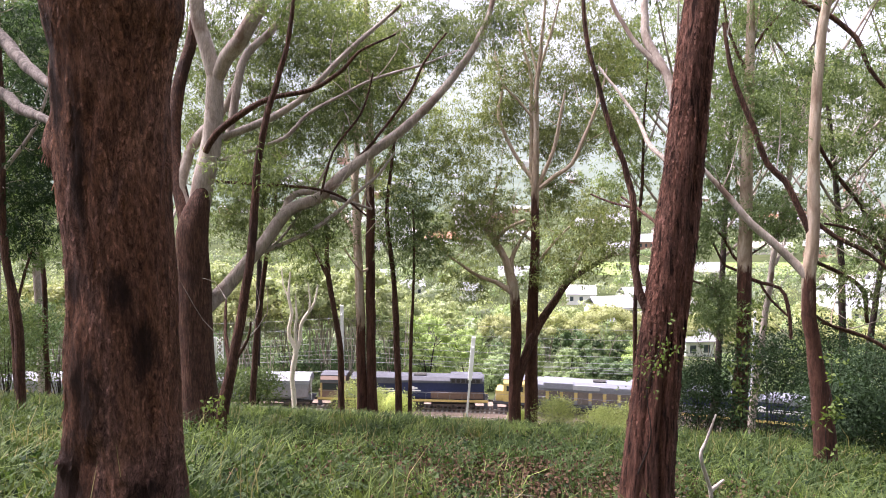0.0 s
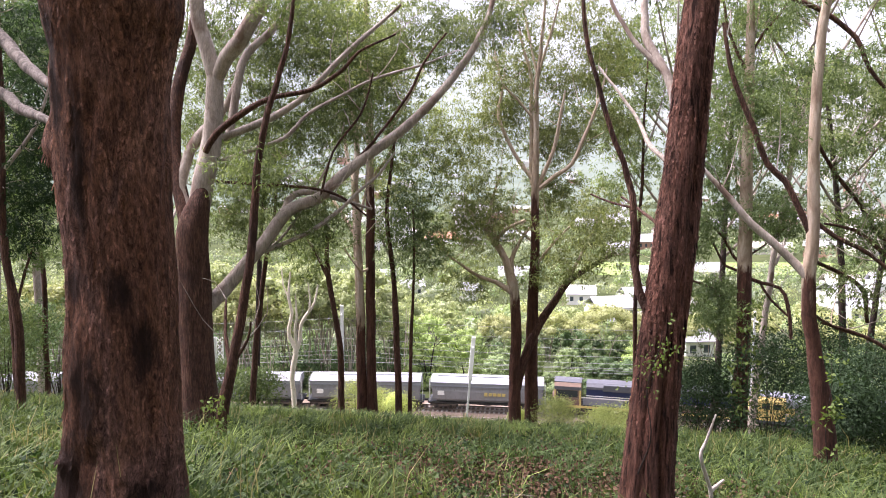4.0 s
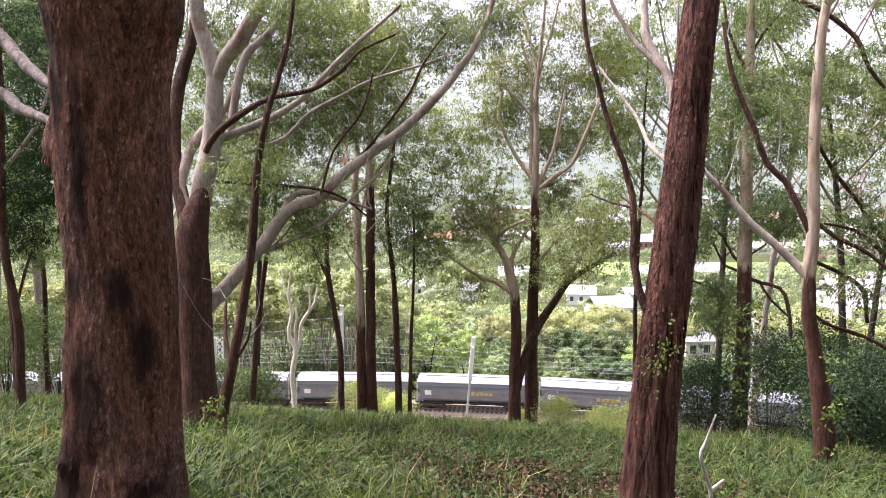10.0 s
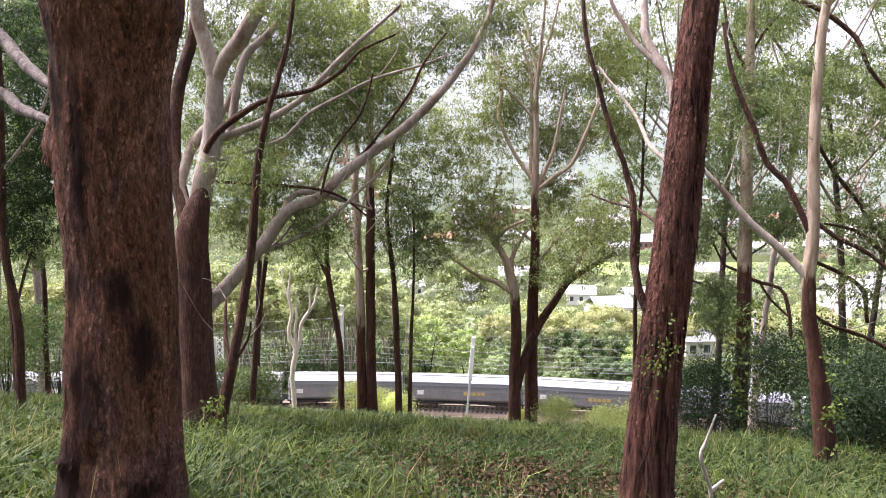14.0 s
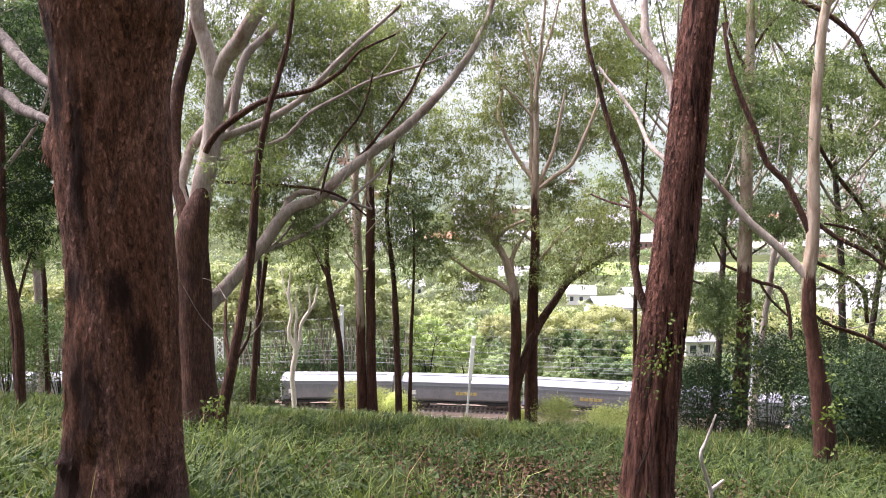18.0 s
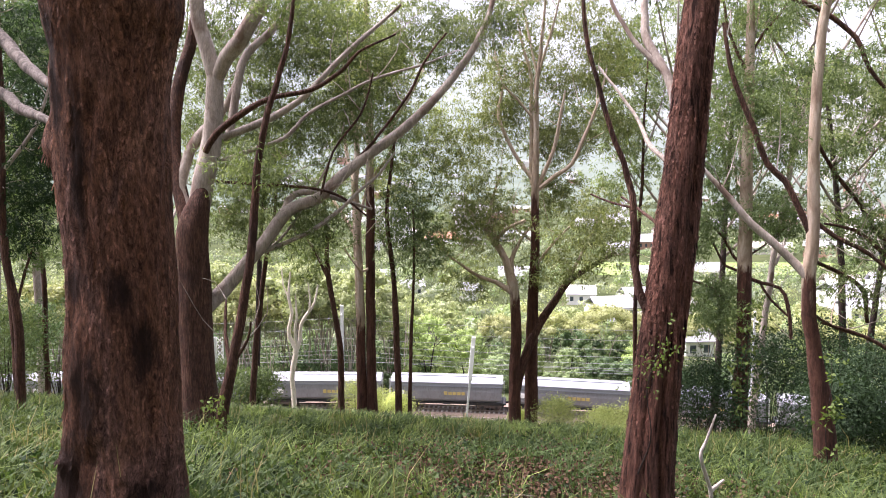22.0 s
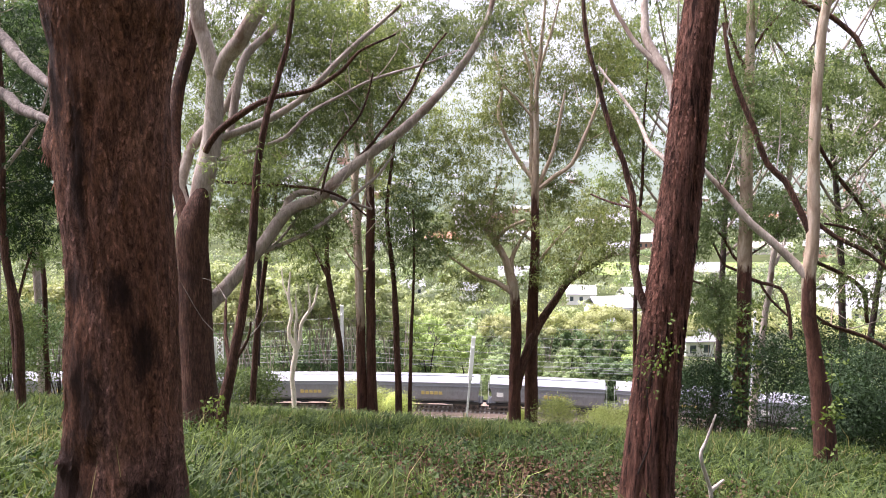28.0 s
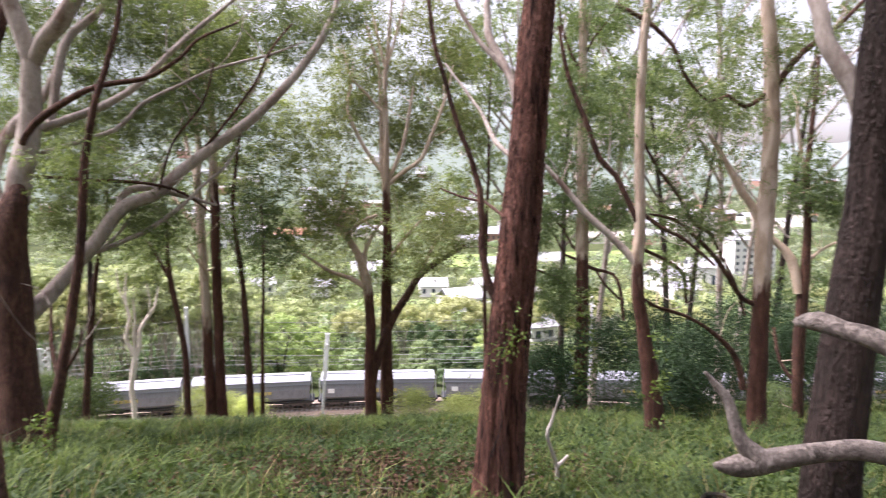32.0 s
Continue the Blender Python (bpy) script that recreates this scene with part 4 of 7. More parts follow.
tr.limb((0.23, 0.16, 4.0, 0.029), (0.07, 0.29, 4.21, 0.025), (-0.07, 0.43, 4.42, 0.021), (-0.2, 0.56, 4.7, 0.018), (-0.27, 0.7, 4.98, 0.013), mat="smooth")
tr.limb((-0.1, 0.18, 2.94, 0.012), (-0.25, 0.34, 2.98, 0.01), (-0.4, 0.5, 3.05, 0.008), mat="rough")
tr.limb((0.2, 0.0, 2.71, 0.017), (0.17, 0.75, 2.86, 0.016), (0.15, 1.5, 2.99, 0.012), mat="rough")
tr.limb((0.22, 0.0, 3.28, 0.024), (0.11, 0.43, 3.49, 0.021), (0.07, 0.87, 3.82, 0.016), (-0.17, 1.3, 4.31, 0.012), mat="smooth")
# top of the tree, out of view: limbs and leaves added to cast shade below
tr.limb((0.44, 0.0, 6.3, 0.09), (0.1, -0.4, 7.6, 0.07), (-0.6, -0.8, 9.0, 0.04), mat="smooth")
tr.limb((0.44, 0.0, 6.2, 0.09), (0.9, 0.5, 7.8, 0.07), (1.6, 0.8, 9.4, 0.04), mat="smooth")
tr.foliage(-0.5, -0.6, 9.2, 1.5, 1.5, 0.9, 24)
tr.foliage(1.6, 0.8, 9.6, 1.6, 1.5, 0.9, 24)
tr.done()
tr = Tree("young_eucalypt", "slender young eucalypt with a high leafy crown", 5.8, 20.2, 23, "rough", "smooth", "leaf_mid")
tr.stem((0.0, 0, -0.15, 0.08), (0.0, 0.0, 2.0, 0.07), (-0.05, 0.0, 4.5, 0.06), (0.02, 0.0, 7.0, 0.05), (0.05, 0.0, 9.5, 0.035), (0.1, 0.0, 12.0, 0.02))
tr.limb((0.02, 0.0, 7.4, 0.03), (-0.5, 0.3, 8.4, 0.025), (-0.9, 0.4, 9.6, 0.015), mat="smooth")
tr.limb((0.04, 0.0, 8.4, 0.03), (0.5, 0.2, 9.6, 0.025), (0.8, 0.3, 10.8, 0.015), mat="smooth")
tr.foliage(-0.6, 0.5, 9.4, 0.8, 0.8, 0.8, 22)
tr.foliage(0.4, 0.5, 10.4, 0.8, 0.8, 0.8, 22)
tr.foliage(-0.3, 0.5, 11.8, 0.8, 0.8, 0.7, 22)
tr.foliage(0.2, 0.5, 8.4, 0.7, 0.7, 0.6, 14)
tr.foliage(-0.8, 0.5, 7.6, 0.5, 0.6, 0.5, 10)
tr.done()
tr = Tree("eucalypt_tree", "eucalypt with mossy trunk and twisting lower branches", 8.03, 18.00, 13, "rough", "smooth", "leaf_dark")
tr.stem((0.0, 0, -0.15, 0.249), (0.0, 0.0, 0.44, 0.222), (0.0, 0.0, 1.41, 0.2), (0.01, 0.0, 2.5, 0.185), (-0.0, 0.0, 3.43, 0.178), (-0.05, 0.0, 4.64, 0.178), (-0.07, 0.0, 5.84, 0.17), (-0.11, 0.0, 7.32, 0.148), (-0.13, 0.0, 8.77, 0.133), (-0.17, 0.0, 10.19, 0.119), (-0.2, 0.0, 11.59, 0.096), (-0.23, 0.0, 13.24, 0.059), cut=4.7)
tr.limb((0.01, 0.0, 3.43, 0.050), (-0.31, 0.27, 3.68, 0.046), (-0.68, 0.53, 4.1, 0.041), (-1.21, 0.8, 4.29, 0.031))
tr.limb((-0.04, 0.0, 4.79, 0.050), (-0.25, 0.2, 5.0, 0.041), (-0.49, 0.4, 5.51, 0.031), (-0.89, 0.6, 5.95, 0.026))
tr.limb((-0.03, 0.0, 4.64, 0.040), (-0.42, 0.3, 4.75, 0.036), (-0.68, 0.6, 5.34, 0.026))
tr.limb((0.02, 0.0, 4.49, 0.061), (0.3, -0.15, 4.37, 0.050), (0.76, -0.3, 4.24, 0.045), (0.92, -0.45, 3.82, 0.049), (0.97, -0.6, 2.96, 0.039))
tr.limb((0.3, -0.15, 4.37, 0.035), (0.54, -0.32, 3.94, 0.035), (0.92, -0.5, 3.53, 0.029))
tr.limb((-0.06, 0.0, 5.02, 0.030), (0.37, 0.1, 5.23, 0.025), (1.21, 0.2, 5.9, 0.020), (1.62, 0.3, 6.27, 0.016))
tr.limb((-0.19, 0.0, 9.77, 0.040), (-0.54, 0.1, 10.49, 0.041), (-0.75, 0.2, 11.22, 0.035), (-0.85, 0.3, 12.09, 0.026))
tr.limb((-0.14, 0.0, 10.19, 0.040), (0.07, -0.13, 10.73, 0.035), (0.47, -0.27, 11.25, 0.030), (0.72, -0.4, 11.9, 0.020))
tr.limb((-0.11, 0.0, 10.33, 0.030), (0.08, 0.25, 11.09, 0.031), (0.29, 0.5, 12.0, 0.026), mat="smooth")
tr.foliage(-0.5, 0.5, 9.98, 0.76, 0.84, 0.91, 22)
tr.foliage(0.2, 0, 9.2, 0.67, 0.63, 0.59, 22)
tr.foliage(-0.52, 0.5, 3.64, 0.84, 0.80, 0.76, 38)
tr.foliage(-0.49, 0.6, 7.32, 0.69, 0.73, 0.77, 19)
tr.foliage(0.52, 0, 11.45, 0.59, 0.67, 0.74, 11)
tr.foliage(0.65, 0, 6.14, 0.74, 0.74, 0.74, 30)
tr.foliage(-1.06, 0.5, 5.5, 0.61, 0.53, 0.46, 15)
tr.foliage(-0.51, 0.3, 11.66, 0.75, 0.75, 0.75, 11)
tr.foliage(-0.9, 0.5, 8.6, 0.8, 0.8, 0.8, 16)
tr.foliage(-1.0, 0.5, 6.3, 0.7, 0.7, 0.6, 14)
tr.foliage(0.9, 0.2, 8.0, 0.8, 0.7, 0.7, 16)
tr.done()
tr = Tree("eucalypt_tree", "eucalypt with pale smooth upper trunk and crooked limbs", 6.21, 10.62, 14, "rough", "smooth", "leaf_dark")
tr.stem((0.0, 0, -0.15, 0.191), (-0.1, 0.0, 0.62, 0.166), (-0.2, 0.0, 1.28, 0.149), (-0.35, 0.0, 2.01, 0.109), (-0.45, 0.0, 2.65, 0.109), (-0.48, 0.0, 3.1, 0.102), (-0.47, 0.0, 3.72, 0.095), (-0.49, 0.0, 4.42, 0.089), (-0.53, 0.0, 5.2, 0.082), (-0.53, 0.0, 6.04, 0.075), (-0.5, 0.0, 6.88, 0.068), (-0.46, 0.0, 7.37, 0.062), (-0.42, 0.0, 8.35, 0.048), cut=3.0)
tr.limb((-0.5, 0.0, 3.19, 0.079), (-0.68, 0.1, 3.4, 0.066), (-0.96, 0.2, 3.7, 0.062), (-1.29, 0.3, 4.0, 0.058), (-1.53, 0.4, 4.32, 0.05), (-1.83, 0.5, 4.67, 0.041), (-2.17, 0.6, 5.04, 0.028), mat="smooth")
tr.limb((-0.49, 0.0, 3.81, 0.052), (-0.66, 0.07, 4.24, 0.048), (-0.87, 0.14, 4.68, 0.049), (-1.11, 0.21, 4.94, 0.049), (-1.33, 0.29, 5.51, 0.045), (-1.54, 0.36, 6.0, 0.041), (-1.69, 0.43, 6.53, 0.036), (-1.8, 0.5, 7.15, 0.027), mat="rough")
tr.limb((-0.46, 0.0, 3.45, 0.031), (0.05, 0.2, 3.25, 0.031), (0.5, 0.4, 3.03, 0.036), (0.77, 0.6, 2.81, 0.037), (0.98, 0.8, 2.29, 0.033), mat="rough")
tr.limb((-0.45, 0.0, 4.07, 0.035), (-0.17, -0.13, 3.82, 0.035), (0.28, -0.27, 3.57, 0.03), (0.73, -0.4, 3.16, 0.021), mat="rough")
tr.limb((-0.47, 0.0, 5.28, 0.026), (-0.07, 0.15, 4.77, 0.031), (0.4, 0.3, 4.32, 0.031), (0.79, 0.45, 3.86, 0.036), (1.37, 0.6, 3.56, 0.032), mat="rough")
tr.limb((-0.34, 0.0, 2.56, 0.022), (0.15, 0.27, 2.31, 0.027), (0.87, 0.53, 2.07, 0.028), (1.65, 0.8, 1.61, 0.023), mat="rough")
tr.limb((-0.51, 0.0, 4.85, 0.022), (0.08, 0.2, 4.23, 0.018), (0.6, 0.4, 4.86, 0.014), mat="smooth")
tr.foliage(-0.63, 0.6, 6.21, 0.55, 0.51, 0.46, 8)
tr.foliage(0.26, 0.6, 6.38, 0.55, 0.53, 0.51, 9)
tr.foliage(0.7, 0.6, 5.31, 0.46, 0.51, 0.55, 5)
tr.foliage(0.25, 0.6, 5.22, 0.37, 0.50, 0.42, 4)
tr.foliage(0.63, 0.5, 4.04, 0.55, 0.50, 0.37, 7)
tr.foliage(-0.16, 0.3, 4.68, 0.36, 0.50, 0.36, 3)
tr.foliage(-0.77, 0.6, 5.49, 0.37, 0.50, 0.37, 4)
tr.foliage(0.4, 0.5, 3.3, 0.46, 0.50, 0.37, 5)
tr.foliage(-0.61, 0.4, 7.22, 0.45, 0.50, 0.27, 3)
tr.done()
tr = Tree("eucalypt_tree", "slim dark eucalypt among leafy understorey", -9.32, 14.68, 15, "rough", "smooth", "leaf_dark")
tr.stem((0.0, 0, -0.15, 0.103), (-0.01, 0.0, 0.92, 0.091), (-0.02, 0.0, 1.92, 0.079), (-0.06, 0.0, 3.16, 0.06), (-0.09, 0.0, 4.14, 0.048), (-0.09, 0.0, 5.1, 0.036))
tr.limb((-0.02, 0.0, 1.92, 0.036), (0.11, 0.3, 2.87, 0.031), (0.17, 0.6, 3.47, 0.019))
tr.limb((-0.06, 0.0, 3.04, 0.03), (-0.68, 0.4, 3.86, 0.025))
tr.foliage(0.12, 0, 4.74, 0.72, 0.66, 0.60, 20)
tr.foliage(0.06, 0.8, 3.58, 0.64, 0.64, 0.64, 18)
tr.foliage(0.44, 0, 5.81, 0.72, 0.66, 0.60, 18)
tr.foliage(-0.57, 0, 5.1, 0.72, 0.85, 0.97, 12)
tr.done()
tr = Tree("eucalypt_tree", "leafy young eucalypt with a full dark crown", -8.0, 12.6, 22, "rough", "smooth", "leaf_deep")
tr.stem((0.0, 0, -0.15, 0.09), (0.05, 0.0, 1.6, 0.08), (-0.1, 0.0, 3.4, 0.065), (0.0, 0.0, 5.4, 0.05), (0.1, 0.0, 7.6, 0.03))
tr.limb((-0.1, 0.0, 3.4, 0.04), (-0.5, 0.3, 4.4, 0.03), (-0.7, 0.5, 5.2, 0.02), mat="smooth")
tr.limb((0.0, 0.0, 4.6, 0.04), (0.5, 0.2, 5.4, 0.03), (0.8, 0.5, 6.6, 0.02), mat="smooth")
tr.foliage(0.2, 0.6, 4.6, 0.9, 0.9, 0.9, 30)
tr.foliage(0.0, 0.6, 5.9, 0.9, 0.9, 0.8, 26)
tr.foliage(0.3, 0.6, 7.3, 0.8, 0.9, 0.7, 18)
tr.foliage(-0.4, 0.6, 3.5, 0.7, 0.7, 0.6, 14)
tr.done()
tr = Tree("eucalypt_tree", "slender eucalypt with a dark leafy crown", -10.08, 17.00, 16, "rough", "smooth", "leaf_shade")
tr.stem((0.0, 0, -0.15, 0.07), (0.03, 0.0, 1.62, 0.063), (0.08, 0.0, 3.35, 0.056), (-0.05, 0.0, 4.76, 0.042), (-0.26, 0.0, 5.87, 0.035), (-0.29, 0.0, 7.51, 0.028))
tr.limb((0.04, 0.0, 4.06, 0.028), (0.24, 0.25, 5.03, 0.028), (0.3, 0.5, 5.87, 0.022))
tr.foliage(-0.1, 0, 8.32, 0.84, 0.91, 0.98, 24)
tr.foliage(0.39, 0, 9.51, 0.84, 0.77, 0.70, 20)
tr.foliage(0.27, 0, 5.46, 0.63, 0.73, 0.84, 18)
tr.foliage(-0.45, 0, 9.12, 0.70, 0.77, 0.84, 16)
tr.foliage(-0.54, 0.5, 1.79, 0.86, 0.79, 0.72, 16)
tr.done()
tr = Tree("eucalypt_tree", "eucalypt with peeling tan bark and a pale trunk", 8.20, 10.54, 17, "rough", "tan", "leaf_mid")
tr.stem((0.0, 0, -0.15, 0.182), (-0.07, 0.0, 0.8, 0.165), (-0.08, 0.0, 1.85, 0.156), (-0.1, 0.0, 2.67, 0.147), (-0.11, 0.0, 3.58, 0.156), (-0.08, 0.0, 4.57, 0.147), (-0.07, 0.0, 5.45, 0.139), (-0.1, 0.0, 6.31, 0.13), (-0.2, 0.0, 7.15, 0.121), (-0.28, 0.0, 7.71, 0.113), (-0.45, 0.0, 9.06, 0.078), cut=2.8)
tr.limb((-0.08, 0.0, 3.68, 0.087), (-0.28, 0.08, 4.18, 0.07), (-0.49, 0.16, 4.47, 0.07), (-0.64, 0.24, 4.77, 0.062), (-0.77, 0.32, 5.06, 0.045), (-1.02, 0.4, 5.46, 0.032), mat="smooth")
tr.limb((-0.12, 0.0, 2.47, 0.052), (-0.43, 0.05, 2.57, 0.044), (-0.7, 0.1, 2.98, 0.044), (-0.96, 0.15, 3.33, 0.044), (-1.34, 0.2, 3.69, 0.035), (-1.7, 0.25, 3.99, 0.027), (-2.16, 0.3, 4.09, 0.018), mat="rough")
tr.limb((-0.09, 0.0, 6.17, 0.061), (0.04, -0.12, 6.49, 0.056), (0.29, -0.25, 6.85, 0.051), (0.76, -0.38, 7.21, 0.042), (1.16, -0.5, 7.66, 0.033), mat="rough")
tr.limb((-0.37, 0.0, 0.93, 0.061), (-0.47, 0.06, 1.44, 0.057), (-0.67, 0.12, 1.75, 0.048), (-1.05, 0.18, 2.06, 0.035), (-1.58, 0.24, 2.33, 0.027), (-2.1, 0.3, 2.49, 0.018), mat="rough")
tr.limb((-0.41, 0.0, 2.28, 0.026), (-0.56, 0.13, 2.87, 0.026), (-0.77, 0.27, 3.36, 0.022), (-0.99, 0.4, 3.86, 0.018), mat="rough")
tr.limb((-0.12, 0.0, 6.22, 0.039), (-0.54, 0.09, 5.93, 0.039), (-0.82, 0.17, 6.12, 0.035), (-1.14, 0.26, 6.03, 0.027), (-1.6, 0.34, 6.5, 0.031), (-1.78, 0.43, 6.98, 0.036), (-2.28, 0.51, 7.4, 0.041), (-2.76, 0.6, 7.63, 0.037), mat="rough")
tr.foliage(-1.29, 0.3, 3.98, 0.54, 0.50, 0.36, 8)
tr.foliage(-0.94, 0.3, 5.84, 0.62, 0.50, 0.36, 9)
tr.foliage(-0.56, 0.3, 4.96, 0.36, 0.50, 0.36, 4)
tr.foliage(-0.9, 0.3, 7.18, 0.45, 0.50, 0.36, 4)
tr.foliage(0.18, -0.3, 7.02, 0.38, 0.50, 0.42, 5)
tr.foliage(0.48, 0, 6.33, 0.35, 0.50, 0.30, 4)
tr.foliage(-0.25, 0.4, 6.74, 0.41, 0.50, 0.45, 5)
tr.foliage(-1.58, 0.3, 3.18, 0.36, 0.50, 0.36, 4)
tr.foliage(1.38, 0, 6.64, 0.35, 0.50, 0.43, 3)
tr.done()
tr = Tree("eucalypt_tree", "forked eucalypt with reddish lower trunk", 10.56, 12.28, 18, "rough", "tan", "leaf_dark")
tr.stem((0.0, 0, -0.15, 0.121), (-0.11, 0.0, 0.91, 0.121), (-0.13, 0.0, 1.9, 0.121), (-0.12, 0.0, 2.63, 0.121), (-0.11, 0.0, 3.35, 0.101), (-0.1, 0.0, 4.3, 0.081), (-0.21, 0.0, 5.46, 0.066), (-0.13, 0.0, 6.61, 0.051), (-0.08, 0.0, 7.73, 0.035))
tr.limb((-0.24, 0.0, 2.87, 0.081), (-0.35, 0.13, 3.58, 0.102), (-0.6, 0.27, 3.93, 0.072), (-1.0, 0.4, 4.28, 0.052), mat="smooth")
tr.limb((-0.11, 0.0, 3.47, 0.035), (0.35, 0.15, 3.74, 0.031), (0.89, 0.3, 3.89, 0.026), mat="smooth")
tr.limb((-0.16, 0.0, 0.91, 0.035), (-0.38, 0.25, 1.35, 0.036), (-0.37, 0.5, 2.04, 0.032), mat="rough")
tr.limb((-0.18, 0.0, 5.12, 0.04), (-0.51, -0.1, 6.03, 0.03), (-0.68, -0.2, 6.8, 0.025), mat="smooth")
tr.foliage(-0.15, 0, 5.0, 0.51, 0.50, 0.40, 11)
tr.foliage(0.28, 0, 4.64, 0.40, 0.50, 0.30, 8)
tr.foliage(-0.33, 0, 5.69, 0.40, 0.50, 0.40, 8)
tr.foliage(-0.26, 0.5, 6.64, 0.42, 0.50, 0.42, 8)
tr.foliage(-0.11, 0.5, 0.24, 0.53, 0.50, 0.42, 11)
tr.foliage(0.82, 0.8, 2.95, 0.43, 0.50, 0.32, 6)
tr.done()
tr = Tree("eucalypt_tree", "large eucalypt with dark fibrous grey-brown trunk", 4.31, 4.60, 19, "grey", "smooth", "leaf_mid")
tr.stem((0.0, 0, -0.15, 0.265), (-0.02, 0.0, 0.37, 0.231), (-0.01, 0.0, 0.86, 0.22), (0.03, 0.0, 1.33, 0.208), (0.05, 0.0, 1.71, 0.197), (0.1, 0.0, 2.26, 0.186), (0.16, 0.0, 2.85, 0.17), (0.16, 0.0, 3.51, 0.159), (0.17, 0.0, 4.02, 0.151), (0.19, 0.0, 4.36, 0.144), (0.19, 0.0, 5.39, 0.114))
tr.limb((0.17, 0.0, 3.16, 0.049), (0.15, 0.1, 3.51, 0.077), (0.04, 0.2, 3.83, 0.079), (-0.07, 0.3, 4.11, 0.069), (-0.09, 0.4, 4.39, 0.066), (-0.13, 0.5, 4.77, 0.055), (-0.5, 0.9, 6.6, 0.05), (-0.9, 1.2, 8.2, 0.03), mat="smooth")
# crown over the picture's top edge, unseen, added as a shading canopy
tr.limb((0.19, 0.0, 5.2, 0.1), (0.6, 0.1, 6.8, 0.08), (1.2, 0.3, 8.4, 0.04), mat="smooth")
tr.foliage(-0.9, 1.2, 8.6, 1.5, 1.4, 0.9, 22)
tr.foliage(1.2, 0.4, 9.0, 1.5, 1.4, 0.9, 22)
tr.done()


# ---- grass ----
def grass(name, n, area, height, mat, label, seed, width=0.012, tuft=7, lean=0.5, patchy=0.45):
    rng = np.random.default_rng(seed)
    nt = n // tuft
    pts = []
    while len(pts) < nt:
        x, y = area(rng)
        d = 0.5 + 0.35 * noise.noise((x * 0.9, y * 0.9, seed)) + 0.45 * noise.noise((x * 2.6, y * 1.7, seed + 7))
        bare = math.exp(-((x - 0.9) / 1.1) ** 2 - ((y - 7.3) / 0.9) ** 2)
        if rng.random() < 2.2 * d - patchy - 0.8 * bare:
            pts.append((x, y, ground_z(x, y), 0.5 + 0.95 * min(1.1, max(0.1, d))))
    p = np.repeat(np.array(pts), tuft, 0)
    m = len(p)
    root = p[:, :3] + np.c_[rng.normal(size=(m, 2)) * 0.05, np.full(m, -0.03)]
    h = height * p[:, 3] * rng.uniform(0.45, 1.25, m) * np.clip(1.5 - 0.06 * p[:, 1], 0.55, 1)
    a = rng.uniform(0, 2 * np.pi, m)
    d = np.c_[np.cos(a), np.sin(a), np.zeros(m)]
    s = np.c_[-np.sin(a + 0.6), np.cos(a + 0.6), np.zeros(m)] * (width * rng.uniform(0.6, 1.4, m))[:, None]
    bend = (lean * rng.uniform(0.3, 1.6, m) * h)[:, None]
    up = np.c_[np.zeros((m, 2)), h]
    v0, v1, v2 = root, root + up * 0.6 + d * bend * 0.35, root + up * (1 - 0.25 * bend / h[:, None]) + d * bend
    v = np.stack([v0 - s, v0 + s, v1 - s * 0.8, v1 + s * 0.8, v2 - s * 0.1, v2 + s * 0.1], 1).reshape(-1, 3)
    b = np.arange(m)[:, None] * 6
    q = np.concatenate([b + np.array([[0, 1, 3, 2]]), b + np.array([[2, 3, 5, 4]])])
    return tagged(quads_object(name, v, q, mat), label, "grass", kind="stuff")


def fore(rng):
    y = 3.5 + 19 * rng.random() ** 0.8
    return rng.uniform(-0.72 * y - 1.5, 1.15 * y + 1.5), y


grass("tussock_grass", 46000, fore, 0.42, MAT["tussock"], "arching dark green tussocks on the slope", 24, 0.009, 26, 0.7)
grass("grass", 112000, fore, 0.31, MAT["grass"], "long green grass covering the slope", 21, 0.0075, 11, 0.55, 0.75)
grass("fresh_grass", 22000, fore, 0.38, MAT["fresh"], "tall bright yellow-green grass blades in tufts", 26, 0.007, 18, 0.85, 0.9)
grass("dry_grass", 7000, fore, 0.34, MAT["straw"], "scattered dry straw-coloured grass blades", 22, 0.008)


def slope(rng):
    y = 24 + 52 * rng.random()
    return rng.uniform(-0.75 * y, 1.1 * y), y


grass("slope_grass", 15000, slope, 0.9, MAT["grass"], "rank grass on the steep slope below", 23, 0.04, 9)


def weeds(name, n, area, mat, label, seed, size=0.16, leaf=0.05, high=0.3):
    rng = np.random.default_rng(seed)
    c = []
    while len(c) < n:
        x, y = area(rng)
        if noise.noise((x * 0.7, y * 0.7, seed)) > -0.15:
            c.append((x, y, ground_z(x, y) + rng.uniform(0.05, high)))
    v, q = sprays(np.array(c), size, 12, leaf, leaf * 0.55, rng, 0.0)
    return tagged(quads_object(name, v, q, mat), label, "weeds", kind="stuff")


def close(rng):
    y = 4.0 + 7.5 * rng.random()
    return rng.uniform(-0.72 * y - 1.0, 1.15 * y + 1.0), y


weeds("weeds", 3800, close, MAT["grass"], "low broad-leaved green weeds among the grass", 31, 0.16, 0.055, 0.2)
weeds("herbs", 1700, close, MAT["tussock"], "leafy dark green herbs among the grass", 33, 0.18, 0.075, 0.26)
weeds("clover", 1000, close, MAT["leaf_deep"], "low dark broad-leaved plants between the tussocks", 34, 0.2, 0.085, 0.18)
weeds("leaf_litter", 700, lambda r: (r.normal(0.9, 1.3), r.normal(7.3, 1.0)), MAT["litter"], "fallen brown leaves lying in the grass", 32, 0.3, 0.045, 0.3)


